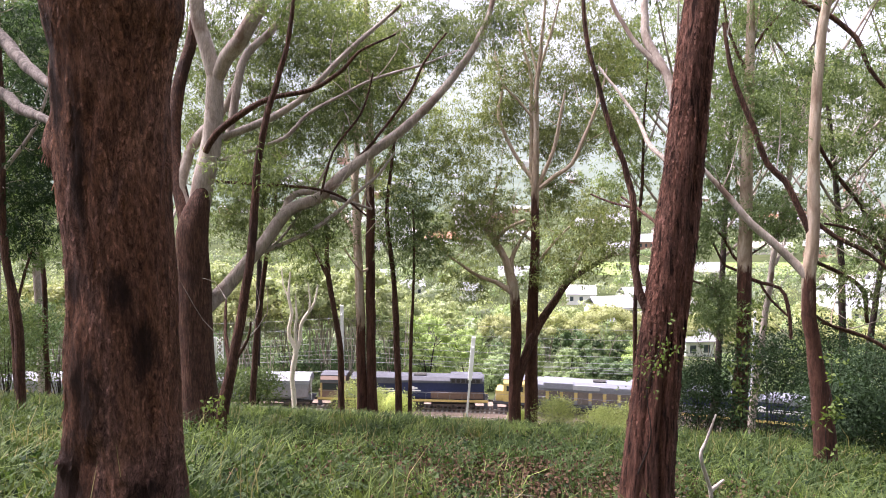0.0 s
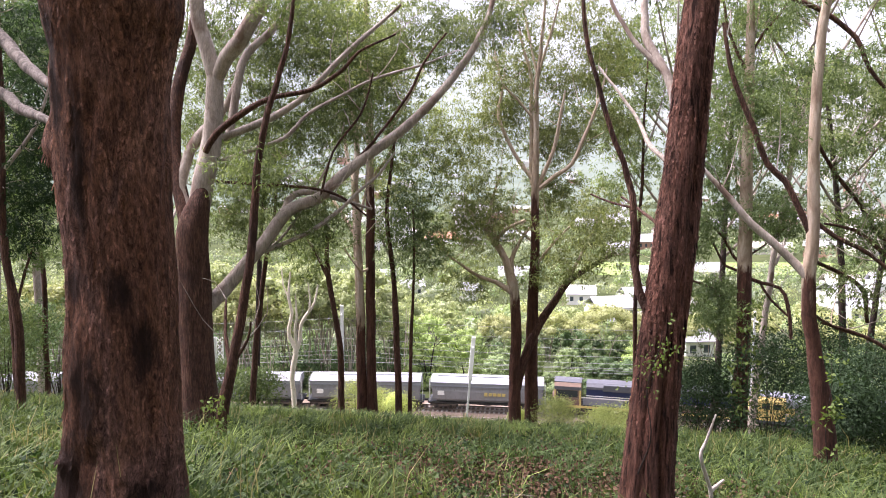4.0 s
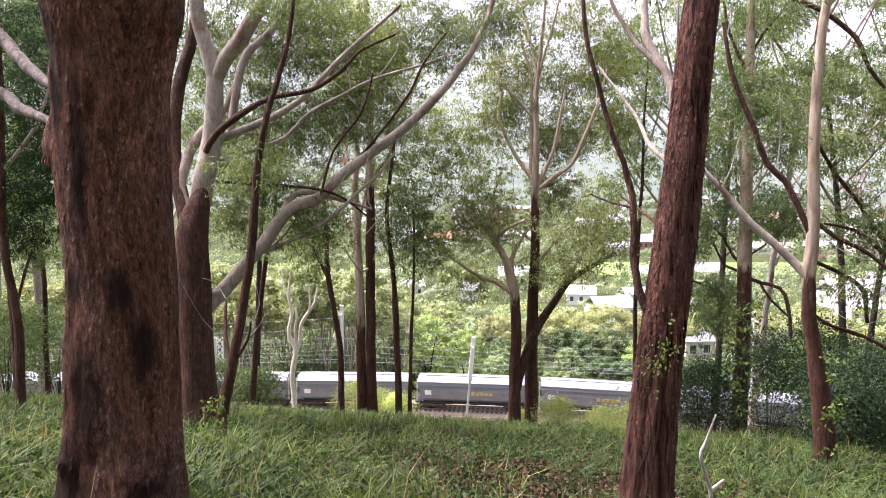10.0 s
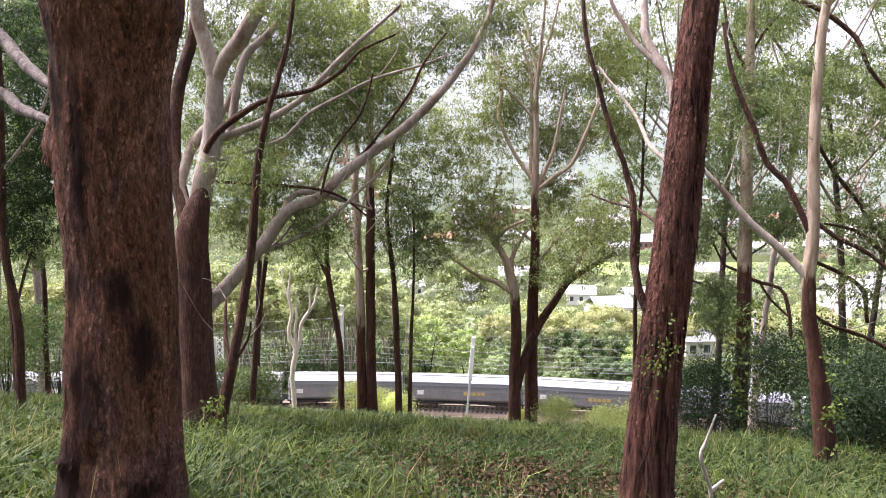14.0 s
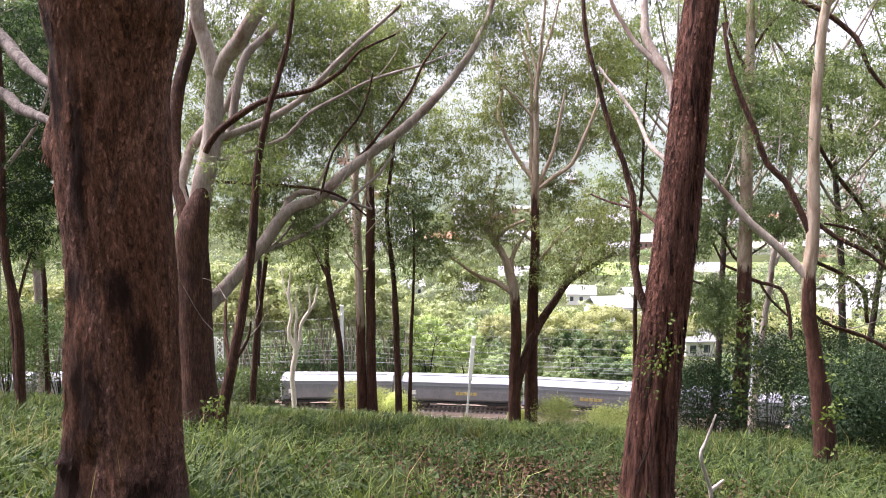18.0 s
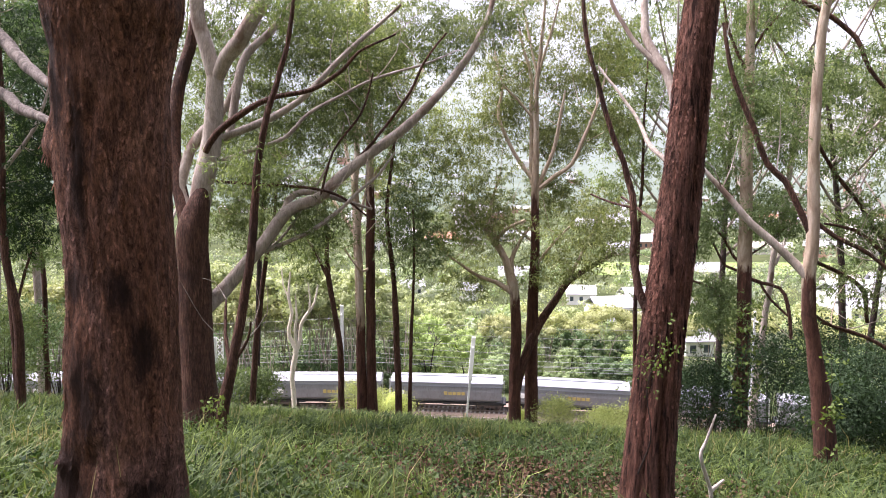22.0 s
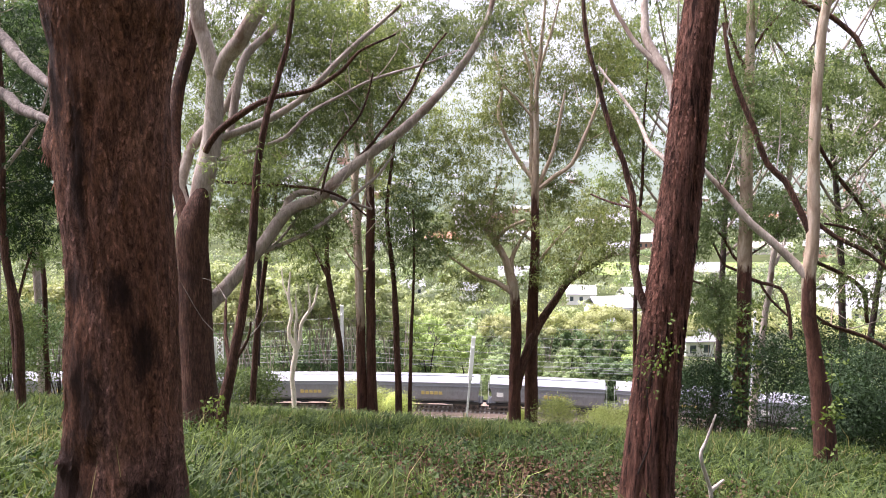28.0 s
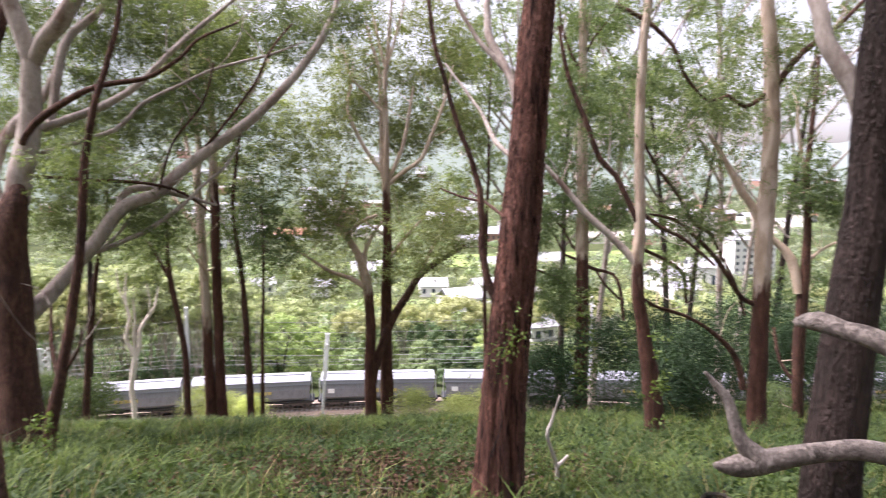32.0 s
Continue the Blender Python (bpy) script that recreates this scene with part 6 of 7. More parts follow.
def far_woods(label, n, y0, y1, mat, seed, size, w0=3.0, w1=6.5, per=34, name="far_woods"):
    """The distant tree cover of the valley, crown by crown."""
    rng = np.random.default_rng(seed)
    c, ways = [], []
    while len(c) < n:
        y = y0 + (y1 - y0) * rng.random() ** 1.3
        x = rng.uniform(-0.75, 1.1) * y
        if name == "brush":
            y += track_y(x) - TRACK_Y + 3
        if y < track_y(x) + 8 or open_land(x, y) or noise.noise((x * 0.012, y * 0.012, seed)) < -0.18:
            continue
        w = rng.uniform(w0, w1)
        d = rng.normal(size=(per, 3))
        d[:, 2] = np.abs(d[:, 2]) * 1.2 - 0.35
        d /= np.linalg.norm(d, axis=1)[:, None]
        ways.append(d)
        c.append(np.array((x, y, (ground_z(x, y) if y < 1000 else max(ground_z(x, y), ridge_height(x, y))) + w * 1.1)) + d * np.array([w, w, w * 0.85]) * rng.uniform(0.7, 1.05, (per, 1)))
    p = np.concatenate(c)
    d = np.concatenate(ways)
    ax = np.cross(d, rng.normal(size=p.shape)) + 0.3 * rng.normal(size=p.shape)
    ax /= np.linalg.norm(ax, axis=1)[:, None]
    side = np.cross(ax, d)
    L = size * rng.uniform(0.6, 1.4, (len(p), 1))
    v = np.stack([p - ax * L * 0.5, p + side * L * 0.36, p + ax * L * 0.5, p - side * L * 0.36], 1).reshape(-1, 3)
    return tagged(leafy_object(name, v, np.arange(len(v)).reshape(-1, 4), MAT[mat], d, 0.65), label, "woods", kind="stuff")


far_woods("green tree cover between the houses of the valley", 1300, 300, 1100, "leaf_hazed", 401, 1.6, 3.0, 6.5, 50)
far_woods("dark green tree cover across the valley", 800, 340, 1100, "leaf_green", 402, 1.6, 3.0, 6.5, 50)
far_woods("hedge of low scrub along the railway", 240, 89, 97, "leaf_green", 407, 0.26, 0.6, 1.3, 130, "brush")
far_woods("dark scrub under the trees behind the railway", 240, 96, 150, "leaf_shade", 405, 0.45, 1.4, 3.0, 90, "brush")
far_woods("haze-paled green trees among the nearer houses", 320, 320, 580, "leaf_hazed", 410, 1.3, 2.6, 5.0, 60)
far_woods("hazy tree cover on the far hillside", 700, 1000, 1900, "leaf_hazed", 406, 6.0, 6.0, 12.0, 30)
far_woods("yellow-green tree crowns below the town", 260, 200, 420, "leaf_canopy", 403, 1.0, 3.0, 6.0, 100)
far_woods("rounded green tree crowns round the houses", 260, 180, 480, "leaf_green", 408, 1.0, 3.0, 5.5, 100)

# ---- the town ----
ROOF = [plain("roof_white", (0.38, 0.39, 0.42), 0.5, 0, 0.06), plain("roof_grey", (0.3, 0.31, 0.34), 0.6, 0, 0.1), plain("roof_cream", (0.5, 0.47, 0.43), 0.6, 0, 0.08), plain("roof_tile", (0.42, 0.2, 0.14), 0.8, 0, 0.15)]
WALL = [plain("wall_cream", (0.7, 0.66, 0.6), 0.8, 0, 0.06), plain("wall_brick", (0.4, 0.24, 0.18), 0.85, 0, 0.12), plain("wall_white", (0.8, 0.8, 0.78), 0.8, 0, 0.05)]
GLASS = plain("window_glass", (0.06, 0.08, 0.1), 0.15, 0, 0.1)


def house(x, y, w, d, h, turn, roof, wall, storeys=1, label="", flat=False):
    ob = tagged(new("house"), label or ("pale-roofed house in the valley town" if roof != 3 else "tile-roofed house in the valley town"), "house", "houses of the valley town")
    ob.matrix_basis = pose(x, y, ground_z(x, y), 0, 0, turn)
    part("wall", block(-w / 2, w / 2, -d / 2, d / 2, -1, h), WALL[wall], ob)
    if flat:
        part("roof", block(-w / 2 - 0.4, w / 2 + 0.4, -d / 2 - 0.4, d / 2 + 0.4, h, h + 0.5), ROOF[roof], ob)
    else:
        e, r = 0.6, d * 0.28
        part("roof", prism([(-d / 2 - e, h - 0.15), (0, h + r), (d / 2 + e, h - 0.15), (d / 2 + e, h + 0.1), (0, h + r + 0.25), (-d / 2 - e, h + 0.1)][::1], -w / 2 - e, w / 2 + e), ROOF[roof], ob)
    for s in range(storeys):
        z0 = h * (s + 0.35) / storeys
        nw = max(2, int(w / 4))
        for k in range(nw):
            cx = -w / 2 + (k + 0.5) * w / nw
            part("window", block(cx - 0.8, cx + 0.8, -d / 2 - 0.06, -d / 2 + 0.1, z0, z0 + h * 0.35 / storeys + 0.4), GLASS, ob)
    return ob


rh = random.Random(11)
for x, y, w, d, h, t, ro, wa in [(72, 292, 26, 14, 5, 12, 0, 2), (60, 255, 18, 13, 5, -14, 1, 2), (80, 262, 16, 12, 4.5, 24, 1, 0), (92, 318, 24, 13, 5, 6, 0, 0), (66, 325, 20, 12, 5, -8, 0, 2), (118, 385, 30, 14, 6, 5, 0, 2), (150, 395, 34, 16, 6, -6, 0, 0), (104, 300, 16, 11, 5, 30, 2, 0), (-16, 345, 17, 11, 5, 14, 0, 2), (14, 335, 13, 10, 5, -30, 1, 2), (-30, 385, 15, 10, 5, 8, 0, 0), (40, 372, 28, 15, 7, 0, 0, 2), (186, 315, 26, 16, 7, 10, 0, 2), (205, 350, 24, 14, 6, -12, 2, 0), (176, 285, 22, 12, 6, 0, 0, 2), (62, 168, 11, 9, 4.5, 8, 0, 2), (196, 300, 20, 14, 14, -20, 0, 2)]:
    house(x, y, w * 0.66, d, h, t, ro, wa)
for i in range(46):
    y = rh.uniform(480, 1150)
    x = rh.uniform(-0.15, 0.85) * y
    house(x, y, rh.uniform(16, 34), rh.uniform(12, 18), rh.uniform(5, 9), rh.uniform(-35, 35), rh.choice((0, 0, 0, 2, 1, 3)), rh.randrange(3), rh.choice((1, 1, 2)))
for x, y, w, h, wa in [(-42, 560, 30, 30, 2), (24, 600, 26, 34, 0), (40, 640, 34, 26, 1), (250, 340, 26, 22, 2), (330, 520, 40, 24, 0)]:
    house(x, y, w, 16, h, 0, 0, wa, 6, "multi-storey apartment building in the town", True)
for i in range(70):
    y = rh.uniform(1010, 1750)
    x = rh.uniform(-0.45, 0.95) * y
    ob = tagged(new("house"), "small pale house on the far hillside", "house", "houses of the valley town")
    w, d, h = rh.uniform(16, 34), rh.uniform(12, 20), rh.uniform(7, 14)
    ob.matrix_basis = pose(x, y, max(ground_z(x, y), ridge_height(x, y)), 0, 0, rh.uniform(-40, 40))
    part("wall", block(-w / 2, w / 2, -d / 2, d / 2, -6, h), WALL[rh.randrange(3)], ob)
    part("roof", prism([(-d / 2 - 0.5, h - 0.15), (0, h + d * 0.25), (d / 2 + 0.5, h - 0.15)], -w / 2 - 0.5, w / 2 + 0.5), ROOF[rh.choice((0, 0, 2, 1, 1))], ob)
fm = Nodes("playing_field")
fm.color(fm.ramp(fm.noise(fm.coords((1, 1, 1)), 0.05, 4), [(0.3, (0.13, 0.2, 0.06)), (0.7, (0.22, 0.29, 0.1))]))
field = tagged(new("playing_field", grid_mesh("playing_field", list(np.linspace(95, 270, 20)), list(np.linspace(415, 475, 8)), lambda x, y: ground_z(x, y) + 0.15)), "flat mown green playing field in the valley", "field", kind="structure")
field.data.materials.append(fm.set(0.9, 0, 0.1))


# ---- railway ----
def along(s0, s1, step):
    """Places on the track by its length from x = 0."""
    return [s0 + i * step for i in range(int((s1 - s0) / step) + 1)]


TX = np.linspace(-420, 420, 8401)
TYS = np.array([track_y(x) for x in TX])
TS = np.concatenate([[0], np.cumsum(np.hypot(np.diff(TX), np.diff(TYS)))])
TS -= np.interp(0, TX, TS)


def on_track(s):
    x = float(np.interp(s, TS, TX))
    return x, float(np.interp(s, TS, TYS))


BALLAST = plain("ballast_stone", (0.2, 0.155, 0.125), 0.95, 0, 0.4, 6, 0.05)
STEEL = plain("rail_steel", (0.3, 0.26, 0.24), 0.4, 0.8, 0.2)
CONC = plain("sleeper_concrete", (0.42, 0.4, 0.37), 0.9)
GALV = plain("galvanised_steel", (0.62, 0.63, 0.64), 0.5, 0.2, 0.06)
WIRE = plain("wire_grey", (0.27, 0.28, 0.29), 0.7, 0.0, 0.05)


def ribbon(profile, s0, s1, step, off, z):
    """A section swept along the track, off metres from its middle."""
    n = len(profile)
    vs, qs = [], []
    ss = along(s0, s1, step)
    for s in ss:
        x, y = on_track(s)
        x2, y2 = on_track(s + 0.5)
        t = Vector((x2 - x, y2 - y, 0)).normalized()
        nrm = Vector((-t.y, t.x, 0))
        vs += [(x + nrm.x * (off + a), y + nrm.y * (off + a), z + b) for a, b in profile]
    for i in range(len(ss) - 1):
        qs += [(i * n + k, i * n + (k + 1) % n, (i + 1) * n + (k + 1) % n, (i + 1) * n + k) for k in range(n)]
    return vs, qs


def railway(off, label):
    ob = tagged(new("railway_track"), label, "railway track", "railway tracks", "structure")
    v, q = ribbon([(-2.2, -0.75), (-1.5, -0.26), (1.5, -0.26), (2.4, -0.66), (5.2, -0.68), (5.2, -0.75)], -120, 130, 2, off, RAIL_Z)
    under(quads_object("ballast", v, q, BALLAST), ob)
    for g in (-0.72, 0.72):
        v, q = ribbon([(-0.04, -0.16), (-0.04, 0), (0.04, 0), (0.04, -0.16)], -120, 130, 2, off + g, RAIL_Z)
        under(quads_object("rail", v, q, STEEL), ob)
    me = None
    for s in along(-60, 60, 0.6):
        x, y = on_track(s)
        x2, y2 = on_track(s + 0.5)
        a = math.atan2(y2 - y, x2 - x)
        if me is None:
            sl = part("sleeper", block(-0.12, 0.12, -1.25, 1.25, -0.3, -0.16, 0.02), CONC, ob)
            me = sl.data
        else:
            sl = under(new("sleeper", me), ob)
        sl.matrix_basis = pose(x - math.sin(a) * off, y + math.cos(a) * off, RAIL_Z, 0, 0, math.degrees(a))
    return ob


railway(0.0, "railway track on brown ballast that the train runs on")
railway(-4.2, "empty railway track on brown ballast before the train")


def wire(off, h0, sag, span=50.0):
    """An overhead wire with its sag from mast to mast."""
    pts = []
    for s in along(-110, 110, 2.5):
        x, y = on_track(s)
        f = ((s + 14) / span) % 1.0
        pts.append((x, y + off, RAIL_Z + h0 - sag * 4 * f * (1 - f), 0.017))
    v, q = tube(np.array(pts), 4)
    return tagged(quads_object("overhead_wire", v, q, WIRE), "taut grey overhead wire along the railway", "wire", "overhead wires")


for off, h0, sag in [(0, 5.6, 0.0), (0, 7.2, 0.9), (-4.2, 5.6, 0.0), (-4.2, 7.2, 0.9), (3.6, 9.2, 0.8), (3.2, 8.0, 0.7), (3.6, 10.6, 0.9), (-7.4, 8.6, 0.8), (-7.0, 9.8, 0.8)]:
    wire(off, h0, sag)


def mast(s, off, height, arm, lean=0.0, label="galvanised steel overhead-line mast", wide=0.12):
    x, y = on_track(s)
    ob = tagged(new("line_mast"), label, "mast", "overhead-line masts")
    ob.matrix_basis = pose(x, y + off, BENCH_Z, 0, lean, 0)
    part("post", block(-wide, wide, -wide, wide, -0.3, height, 0.02), GALV, ob)
    part("base_plate", block(-0.3, 0.3, -0.3, 0.3, 0.0, 0.2), CONC, ob)
    if arm:
        part("arm", cyl((0, 0, 7.6), (0, arm, 8.0), 0.05), GALV, ob)
        part("brace", cyl((0, 0, 6.2), (0, arm, 6.4), 0.04), GALV, ob)
        for z in (6.3, 7.9):
            part("insulator", cyl((0, arm * 0.3, z - 0.05), (0, arm * 0.5, z + 0.02), 0.05), CONC, ob)
        part("crossarm", block(-0.06, 0.06, -0.9, 0.9, height - 1.2, height - 1.08), GALV, ob)
    return ob


mast(-13.4, 3.6, 13.0, -3.4, 0, "pale concrete overhead-line mast", 0.2)
mast(38, 2.8, 14.0, -3.4)
WHITE_STEEL = plain("mast_white", (0.86, 0.86, 0.86), 0.5, 0, 0.04)
m2 = mast(2.6, -7.6, 11.7, 3.4, 4.6, "white steel mast with a broad upper section")
part("upper_section", block(-0.23, 0.23, -0.18, 0.18, 6.6, 11.7, 0.03), WHITE_STEEL, m2)
mast(-62, 3.6, 13.5, -3.4)
lat = mast(-26.6, -7.6, 11.4, 0, 0, "white steel lattice mast beside the railway")
for k in range(4):
    z = 8.4 + k * 0.75
    for y0, y1 in ((0.0, 0.75), (0.75, 0.0)):
        part("lattice_bar", cyl((0.2 + y0, 0, z), (0.2 + y1, 0, z + 0.75), 0.05, seg=6), WHITE_STEEL, lat)
part("chord", block(0.9, 1.0, -0.06, 0.06, 8.4, 11.3), WHITE_STEEL, lat)
part("chord", block(0.14, 0.24, -0.06, 0.06, 8.4, 11.3), WHITE_STEEL, lat)
mast(-38, -7.6, 12.0, 3.4)

# ---- the train ----
GREY_SIDE = plain("wagon_grey_paint", (0.22, 0.224, 0.25), 0.45, 0.1, 0.1, 1.2, 0, (0.12, 0.11, 0.11))
GREY_ROOF = plain("wagon_roof_pale", (0.27, 0.285, 0.32), 0.5, 0.1, 0.06, 1.5)
DARKM = plain("underframe_black", (0.03, 0.029, 0.028), 0.8, 0, 0.3)
WHEEL = plain("wheel_steel", (0.12, 0.1, 0.09), 0.6, 0.5, 0.3)
YEL = plain("yellow_paint", (0.5, 0.39, 0.14), 0.5, 0, 0.1)
WHITE = plain("white_paint", (0.78, 0.78, 0.78), 0.5, 0, 0.04)
BLUE = plain("navy_paint", (0.022, 0.03, 0.09), 0.4, 0.1, 0.12)
LGREY = plain("loco_grey_paint", (0.2, 0.215, 0.26), 0.5, 0.1, 0.1)
SLATE = plain("loco_slate_roof", (0.085, 0.09, 0.108), 0.55, 0.1, 0.15)
BROWN = plain("loco_brown_grey", (0.13, 0.11, 0.1), 0.6, 0, 0.15)
DGREY = plain("loco_dark_grey", (0.06, 0.066, 0.08), 0.6, 0.1, 0.15)
RUST = plain("brown_orange_paint", (0.16, 0.105, 0.08), 0.6, 0, 0.12)
SILV = plain("silver_paint", (0.4, 0.42, 0.47), 0.4, 0.2, 0.08)
PANE = plain("cab_glass", (0.03, 0.035, 0.04), 0.1, 0, 0.1)


def bogie(ob, x, axles, base=1.75, r=0.46):
    b = part("bogie", block(x - base * axles / 2, x + base * axles / 2, -1.12, 1.12, 0.42, 0.82, 0.05), DARKM, ob)
    for i in range(axles):
        cx = x + (i - (axles - 1) / 2) * base
        for y in (-0.78, 0.78):
            bm = cyl((cx, y - 0.07, r), (cx, y + 0.07, r), r, seg=20)
            cyl((cx, y - 0.35 if y < 0 else y + 0.07, r), (cx, y - 0.07 if y < 0 else y + 0.35, r), 0.14, seg=10, bm=bm)
            under(part("wheel", bm, WHEEL, b), b)
        for y in (-1.15, 1.15):
            part("axle_box", block(cx - 0.16, cx + 0.16, y - 0.1, y + 0.1, 0.3, 0.66, 0.03), DARKM, b)
    for y in (-1.17, 1.17):
        part("side_frame", block(x - base * axles / 2 + 0.2, x + base * axles / 2 - 0.2, y - 0.06, y + 0.06, 0.5, 0.78, 0.03), WHEEL, b)


def wagon():
    ob = tagged(new("hopper_wagon"), "grey covered hopper wagon with a pale roof", "hopper wagon", "wagons of the train")
    L, W = 14.1, 1.42
    side = [(-1.0, 1.05), (-W, 1.5), (-W - 0.06, 2.5), (-W, 3.15), (W, 3.15), (W + 0.06, 2.5), (W, 1.5), (1.0, 1.05)]
    bm = bmesh.new()
    a = [bm.verts.new((-L / 2 + (1.1 if z < 1.2 else 0.0 if z > 3 else 0.25), y, z)) for y, z in side]
    b = [bm.verts.new((L / 2 - (1.1 if z < 1.2 else 0.0 if z > 3 else 0.25), y, z)) for y, z in side]
    for i in range(8):
        bm.faces.new((a[i], a[(i + 1) % 8], b[(i + 1) % 8], b[i]))
    bm.faces.new(a[::-1]); bm.faces.new(b)
    bmesh.ops.recalc_face_normals(bm, faces=bm.faces)
    part("hopper_body", bm, GREY_SIDE, ob)
    part("roof", prism([(-W - 0.04, 3.154), (-W - 0.02, 3.6), (-1.0, 4.02), (-0.5, 4.12), (0.5, 4.12), (1.0, 4.02), (W + 0.02, 3.6), (W + 0.04, 3.154)], -L / 2, L / 2), GREY_ROOF, ob, "pale grey sloping roof")
    part("roof_hatch", block(-L / 2 + 0.8, L / 2 - 0.8, -0.42, 0.42, 4.12, 4.24, 0.04), SILV, ob)
    part("cant_rail", block(-L / 2 - 0.02, L / 2 + 0.02, -W - 0.09, -W - 0.03, 3.52, 3.62), LGREY, ob)
    part("cant_rail", block(-L / 2 - 0.02, L / 2 + 0.02, -W - 0.09, -W - 0.03, 3.1, 3.2), LGREY, ob)
    part("sill", block(-7.4, 7.4, -1.3, 1.3, 0.86, 1.06), DARKM, ob)
    for x in (-3.2, 0, 3.2):
        bm = bmesh.new()
        bmesh.ops.create_cone(bm, cap_ends=True, segments=4, radius1=0.5, radius2=1.5, depth=0.6, matrix=Matrix.Translation((x, 0, 0.75)) @ Matrix.Rotation(math.pi / 4, 4, "Z"))
        part("discharge_chute", bm, DGREY, ob)
    part("panel", block(-L / 2 + 0.9, -L / 2 + 1.7, -W - 0.09, -W - 0.02, 2.0, 2.55), WHITE, ob, "small white data panel")
    lg = part("marking", block(-0.3, 0.1, -W - 0.1, -W - 0.03, 2.05, 2.5), YEL, ob, "plain yellow lettering bars")
    for i in range(1, 5):
        part("bar", block(-0.3 + i * 0.55, 0.12 + i * 0.55, -W - 0.1, -W - 0.03, 2.08, 2.45), YEL, lg)
    for e in (-1, 1):
        part("end_platform", block(min(e * 6.9, e * 7.45), max(e * 6.9, e * 7.45), -1.35, 1.35, 1.0, 1.1), DGREY, ob)
        ld = part("ladder", block(e * 7.2 - 0.03, e * 7.2 + 0.03, -1.33, -1.28, 1.1, 3.9), GALV, ob)
        part("rail", block(e * 7.2 - 0.03, e * 7.2 + 0.03, -0.93, -0.88, 1.1, 3.9), GALV, ld)
        for k in range(7):
            part("rung", block(e * 7.2 - 0.02, e * 7.2 + 0.02, -1.3, -0.9, 1.3 + k * 0.38, 1.34 + k * 0.38), GALV, ld)
        part("coupler", block(min(e * 7.4, e * 7.75), max(e * 7.4, e * 7.75), -0.15, 0.15, 0.75, 1.0, 0.03), DARKM, ob)
        part("brake_box", block(e * 6.6 - 0.35, e * 6.6 + 0.35, -1.2, -0.5, 1.1, 1.75, 0.03), LGREY, ob)
        bogie(ob, e * 5.4, 2)
    return ob


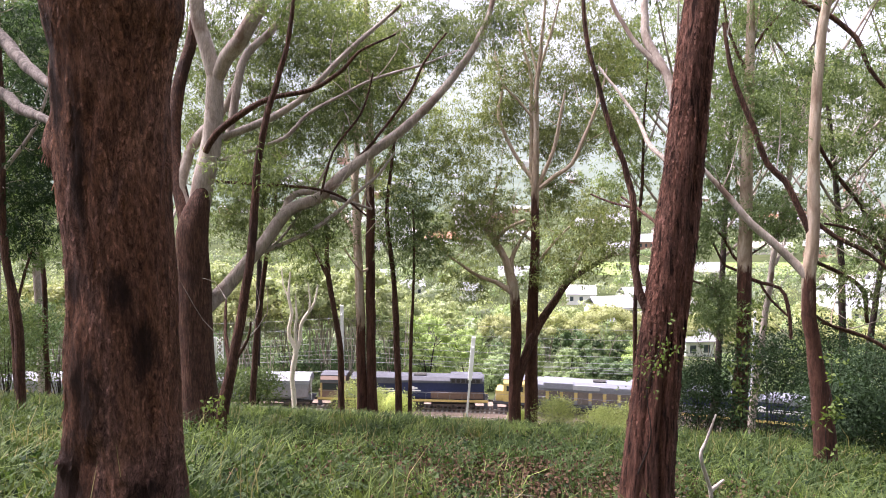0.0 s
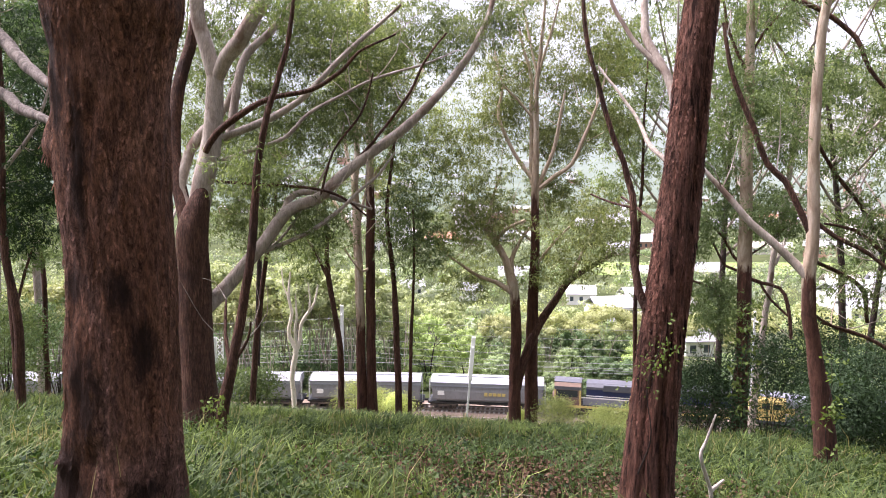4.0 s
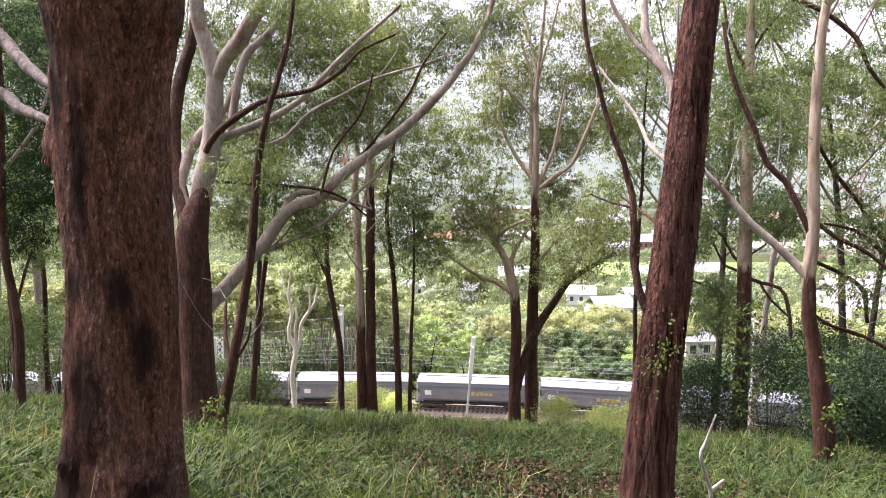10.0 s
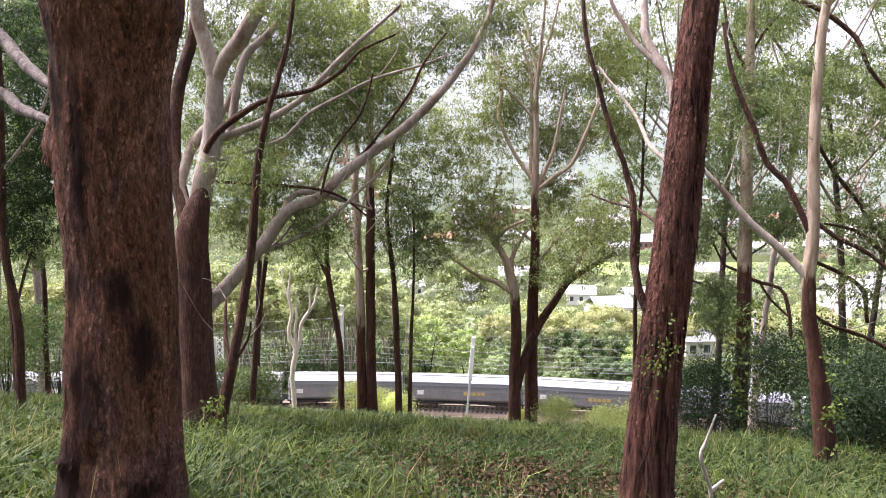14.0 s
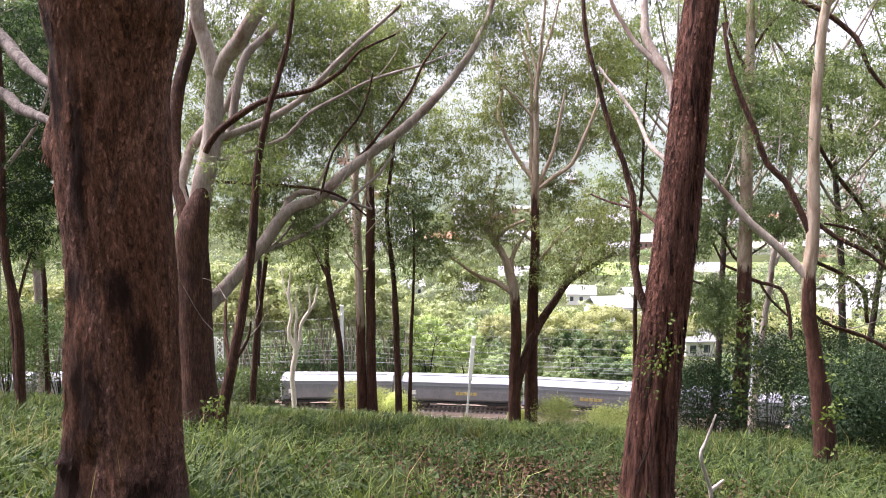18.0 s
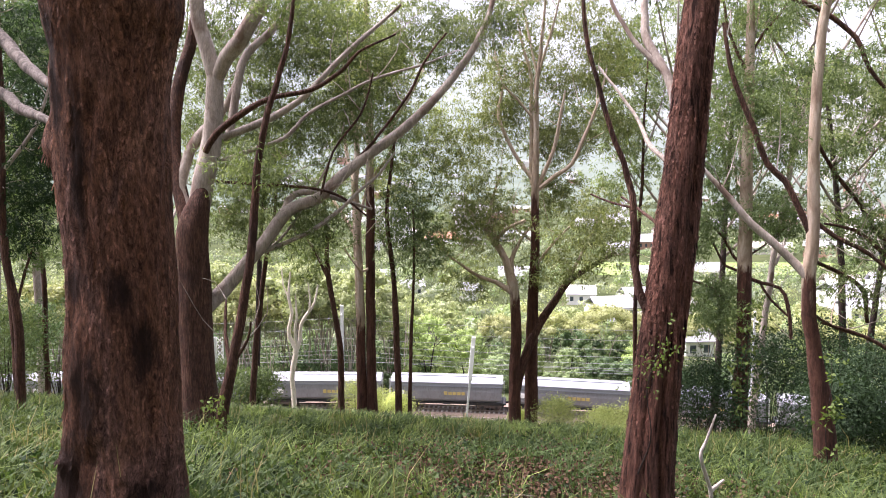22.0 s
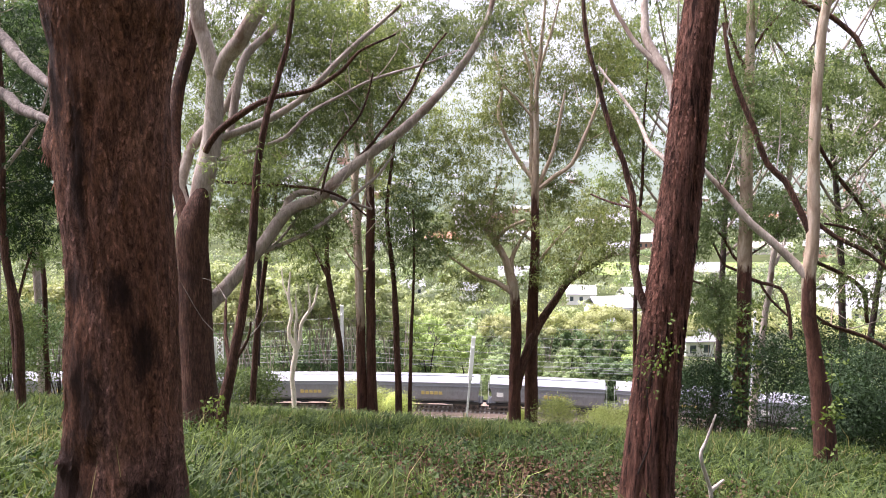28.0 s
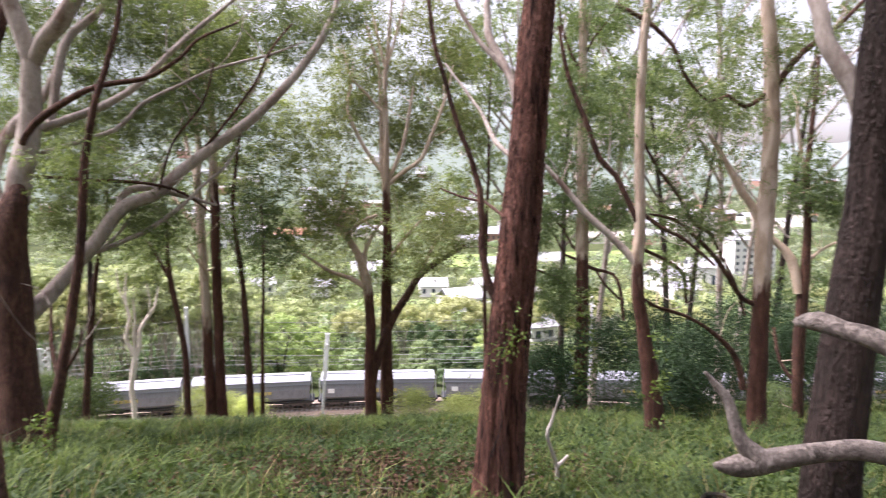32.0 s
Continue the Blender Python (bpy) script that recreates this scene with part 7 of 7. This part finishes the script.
def loco(label, lower, hood, roof, cab, sill, cab_end, stripe=None):
    """A six-axle diesel locomotive; cab_end is +1 or -1 along the track."""
    ob = tagged(new("diesel_locomotive"), label, "locomotive", "locomotives of the train")
    L, e = 21.6, cab_end
    part("frame", block(-L / 2, L / 2, -1.42, 1.42, 1.0, 1.35, 0.04), DARKM, ob)
    part("sill", block(-L / 2, L / 2, -1.47, -1.42, 1.12, 1.4), sill, ob, "bright painted sill")
    part("sill", block(-L / 2, L / 2, 1.42, 1.47, 1.12, 1.4), sill, ob, "bright painted sill")

    def rng(a, b):
        return (a, b) if e > 0 else (-b, -a)
    x0, x1 = rng(-10.3, 6.6)
    part("hood", prism([(-1.15, 1.4), (-1.15, 3.55), (-0.85, 3.9), (0.85, 3.9), (1.15, 3.55), (1.15, 1.4)], x0, x1), hood, ob)
    part("roof", prism([(-1.2, 3.45), (-1.18, 3.75), (-0.8, 4.15), (0.8, 4.15), (1.18, 3.75), (1.2, 3.45)], x0 + 0.05, x1 - 0.05), roof, ob)
    a, b = rng(-10.0, -6.0)
    part("radiator", block(a, b, -1.42, 1.42, 3.5, 4.22, 0.08), roof, ob)
    for k in range(6):
        part("grille", block(a + 0.2 + k * 0.62, a + 0.68 + k * 0.62, -1.47, -1.4, 3.62, 4.1), DARKM, ob)
    a, b = rng(-3.0, -1.4)
    part("exhaust", block(a, b, -0.5, 0.5, 4.15, 4.3, 0.04), DARKM, ob)
    a, b = rng(1.0, 4.6)
    part("air_intake", block(a, b, -1.3, 1.3, 3.3, 4.1, 0.08), roof, ob)
    nd = 9
    for k in range(nd):
        a, b = rng(-9.6 + k * 1.72, -9.6 + k * 1.72 + 1.45)
        part("door_panel", block(a, b - (0 if stripe else 0.12), -1.19, -1.14, 1.5, 2.5 if stripe else 3.05), lower, ob)
    a, b = rng(7.2, 10.45) if stripe else rng(6.6, 9.5)
    c = part("cab", prism([(-1.44, 1.35), (-1.44, 3.7), (-1.1, 4.1), (1.1, 4.1), (1.44, 3.7), (1.44, 1.35)], a, b), cab, ob)
    if stripe:
        part("upper_panel", block(a + 0.02, b - 0.02, -1.46, -1.43, 3.3, 3.68), roof, c)
        part("window_band", block(a + 0.3, b - 0.4, -1.465, -1.43, 2.4, 3.25), PANE, c, "dark cab window band")
        for px in (a + 0.02, b - 0.2):
            part("corner_stripe", block(px, px + 0.18, -1.47, -1.43, 1.4, 3.3), YEL, c, "yellow corner stripe")
    else:
        part("side_window", block(a + 0.4, a + 1.25, -1.47, -1.42, 2.75, 3.4), PANE, c)
        part("side_window", block(a + 1.55, a + 2.45, -1.47, -1.42, 2.75, 3.4), PANE, c)
    part("cab_roof", block(a - 0.05, b + 0.05, -1.1, 1.1, 4.1, 4.2, 0.03), roof, c)
    for y in (-0.95, 0.1):
        wx = b if e > 0 else a
        part("windscreen", block(wx - 0.03, wx + 0.03, y, y + 0.85, 2.9, 3.5), PANE, c)
    a, b = rng(10.4, 10.75) if stripe else rng(9.5, 10.5)
    part("nose", block(a, b, -1.2, 1.2, 1.35, 2.3 if stripe else 2.7, 0.12), cab, ob)
    if not stripe:
        part("side_band", block(x0 + 0.1, x1 - 0.05, -1.175, -1.14, 2.0, 2.95), YEL, ob, "yellow side band")
        part("roof_panel", block(-3.4, 2.2, -1.24, -1.1, 3.3, 3.9, 0.03), SILV, ob, "pale silver roof panel")
    else:
        a, b = rng(2.2, 7.0)
        part("side_panel", block(a, b, -1.205, -1.16, 1.45, 2.3), LGREY, ob, "grey lower side panel")
        a, b = rng(0.5, 5.6)
        part("stripe", block(a - 3.0, b, -1.23, -1.19, 2.32, 2.44), WHITE, ob, "white stripe")
        part("stripe", block(a - 1.0, b - 0.6, -1.23, -1.19, 2.6, 2.68), WHITE, ob, "white stripe")
        a, b = rng(-2.6, -0.6)
        em = part("emblem", block(a + 0.2, a + 0.9, -1.22, -1.17, 2.55, 2.95), WHITE, ob, "small white emblem bars")
        part("bar", block(a + 0.5, a + 1.7, -1.225, -1.175, 2.35, 2.5), WHITE, em)
        part("bar", block(a + 0.9, a + 1.3, -1.225, -1.175, 2.65, 2.85), WHITE, em)
        a, b = rng(-10.2, -3.6)
        part("band", block(a, b, -1.21, -1.16, 1.45, 2.35), stripe, ob)
    for k in range(15):
        px = -L / 2 + 0.3 + k * (L - 0.6) / 14
        part("stanchion", cyl((px, -1.42, 1.35), (px, -1.42, 2.3), 0.018, seg=6), LGREY, ob)
    part("handrail", cyl((-L / 2 + 0.3, -1.42, 2.3), (L / 2 - 0.3, -1.42, 2.3), 0.024, seg=6), LGREY, ob)
    part("fuel_tank", block(-2.6, 2.6, -1.35, 1.35, 0.3, 1.0, 0.15), DARKM, ob)
    for s in (-1, 1):
        bogie(ob, s * 6.4, 3, 1.85, 0.52)
        part("coupler", block(min(s * 10.8, s * 11.15), max(s * 10.8, s * 11.15), -0.16, 0.16, 0.8, 1.05, 0.03), DARKM, ob)
        part("steps", block(s * 10.5 - 0.25, s * 10.5 + 0.25, -1.46, -1.2, 0.35, 1.0), DGREY, ob)
        for y in (-0.8, 0.8):
            part("headlight", cyl((s * 10.78, y, 1.2), (s * 10.84, y, 1.2), 0.1, seg=10), WHITE, ob)
    return ob


LOCO_L, WAGON_L, HEAD = 22.35, 15.42, -16.23
loco_c = loco("navy and brown diesel locomotive with a yellow sill", BLUE, BLUE, SLATE, RUST, YEL, -1, RUST)
loco_b = loco("yellow and grey diesel locomotive with a yellow cab", BROWN, LGREY, LGREY, YEL, DGREY, -1)
loco_a = loco("navy and grey diesel locomotive at the head of the train", BLUE, BLUE, LGREY, BLUE, YEL, 1, LGREY)
wagons = [wagon()]
wagons += [copy_thing(wagons[0], pose(0, 0, 0)) for _ in range(18)]

# ---- fallen wood ----
def fallen(label, *limbs, wood="dead"):
    ob = tagged(new("fallen_branch"), label, "branch", "fallen branches")
    for i, pts in enumerate(limbs):
        path = spline(list(pts), 0.05)
        v, q = tube(path, 18, 0.2, 8.0, i + 3, 0.35)
        under(quads_object("trunk" if i == 0 else "limb", v, q, MAT[wood], True), ob)
        for end in (0, -1):
            bm = bmesh.new()
            bmesh.ops.create_uvsphere(bm, u_segments=10, v_segments=6, radius=float(path[end, 3]) * 1.0, matrix=Matrix.Translation(path[end, :3]))
            part("broken_end", bm, MAT[wood], ob)
    return ob


fallen("weathered grey fallen tree limb propped above the grass", [(2.8, 4.0, -0.42, 0.025), (2.9, 3.98, -0.42, 0.06), (3.03, 3.95, -0.4, 0.075), (3.48, 3.85, -0.32, 0.06), (3.92, 3.75, -0.33, 0.068), (5.0, 3.6, -0.7, 0.1), (6.2, 3.4, -1.25, 0.13)],
       [(3.07, 3.95, -0.38, 0.085), (3.0, 3.97, -0.3, 0.06), (2.95, 4.0, -0.21, 0.045), (2.9, 4.05, 0.01, 0.035), (2.84, 4.08, 0.1, 0.028), (2.75, 4.1, 0.21, 0.012)])
fallen("weathered grey broken bough leaning above the grass", [(2.79, 3.3, 0.74, 0.03), (2.87, 3.25, 0.75, 0.055), (2.95, 3.15, 0.72, 0.05), (3.2, 2.9, 0.6, 0.06), (4.4, 2.0, -0.2, 0.08), (5.2, 1.6, -0.7, 0.09)])
fallen("thin crooked grey dead stick standing in the grass", [(2.74, 6.7, -1.75, 0.022), (2.73, 6.7, -1.6, 0.02), (2.58, 6.6, -1.21, 0.016), (2.63, 6.6, -1.04, 0.013), (2.67, 6.5, -0.74, 0.008)], [(2.73, 6.7, -1.62, 0.022), (2.86, 6.7, -1.5, 0.012)], wood="driftwood")


def stump(x, y, r, h):
    ob = tagged(new("tree_stump"), "charred hollow stump with pale broken rim", "stump")
    z = ground_z(x, y)
    v, q = tube(spline([(x, y, z - 0.1, r * 1.3), (x, y, z + h * 0.5, r * 1.05), (x, y, z + h, r)], 0.05), 22, 0.22, 7.0, 4)
    under(quads_object("shell", v, q, MAT["dead"], True), ob)
    v, q = tube(spline([(x, y, z - 0.1, r * 0.8), (x, y, z + h * 0.97, r * 0.78)], 0.1), 16, 0.15, 6.0, 5)
    under(quads_object("hollow", v, q, MAT["grey"], True), ob)
    return ob


stump(3.35, 4.75, 0.13, 0.36)


def motions():
    """The train runs steadily along the track from start to end."""
    def travelled(t):
        return 7.415 * t + float(np.interp(t, [0, 6, 9, 13, 19, 23, 25, 28, 29, 32], [0, -0.1, 0.03, 0.25, 0.5, 0.05, 0.02, -0.95, -1.35, -2.8]))
    cars = [(loco_c, 0.5 * LOCO_L, 12.8), (loco_b, 1.5 * LOCO_L, 12.8), (loco_a, 2.5 * LOCO_L, 12.8)]
    cars += [(w, -(i + 0.5) * WAGON_L, 10.8) for i, w in enumerate(wagons)]
    for ob, lead, wheelbase in cars:
        rows = []
        for k in range(33):
            s = HEAD + lead + travelled(float(k))
            xa, ya = on_track(s - wheelbase / 2)
            xb, yb = on_track(s + wheelbase / 2)
            rows.append((float(k), pose((xa + xb) / 2, (ya + yb) / 2, RAIL_Z, 0, 0, math.degrees(math.atan2(yb - ya, xb - xa)))))
        walk(ob, rows)


motions()
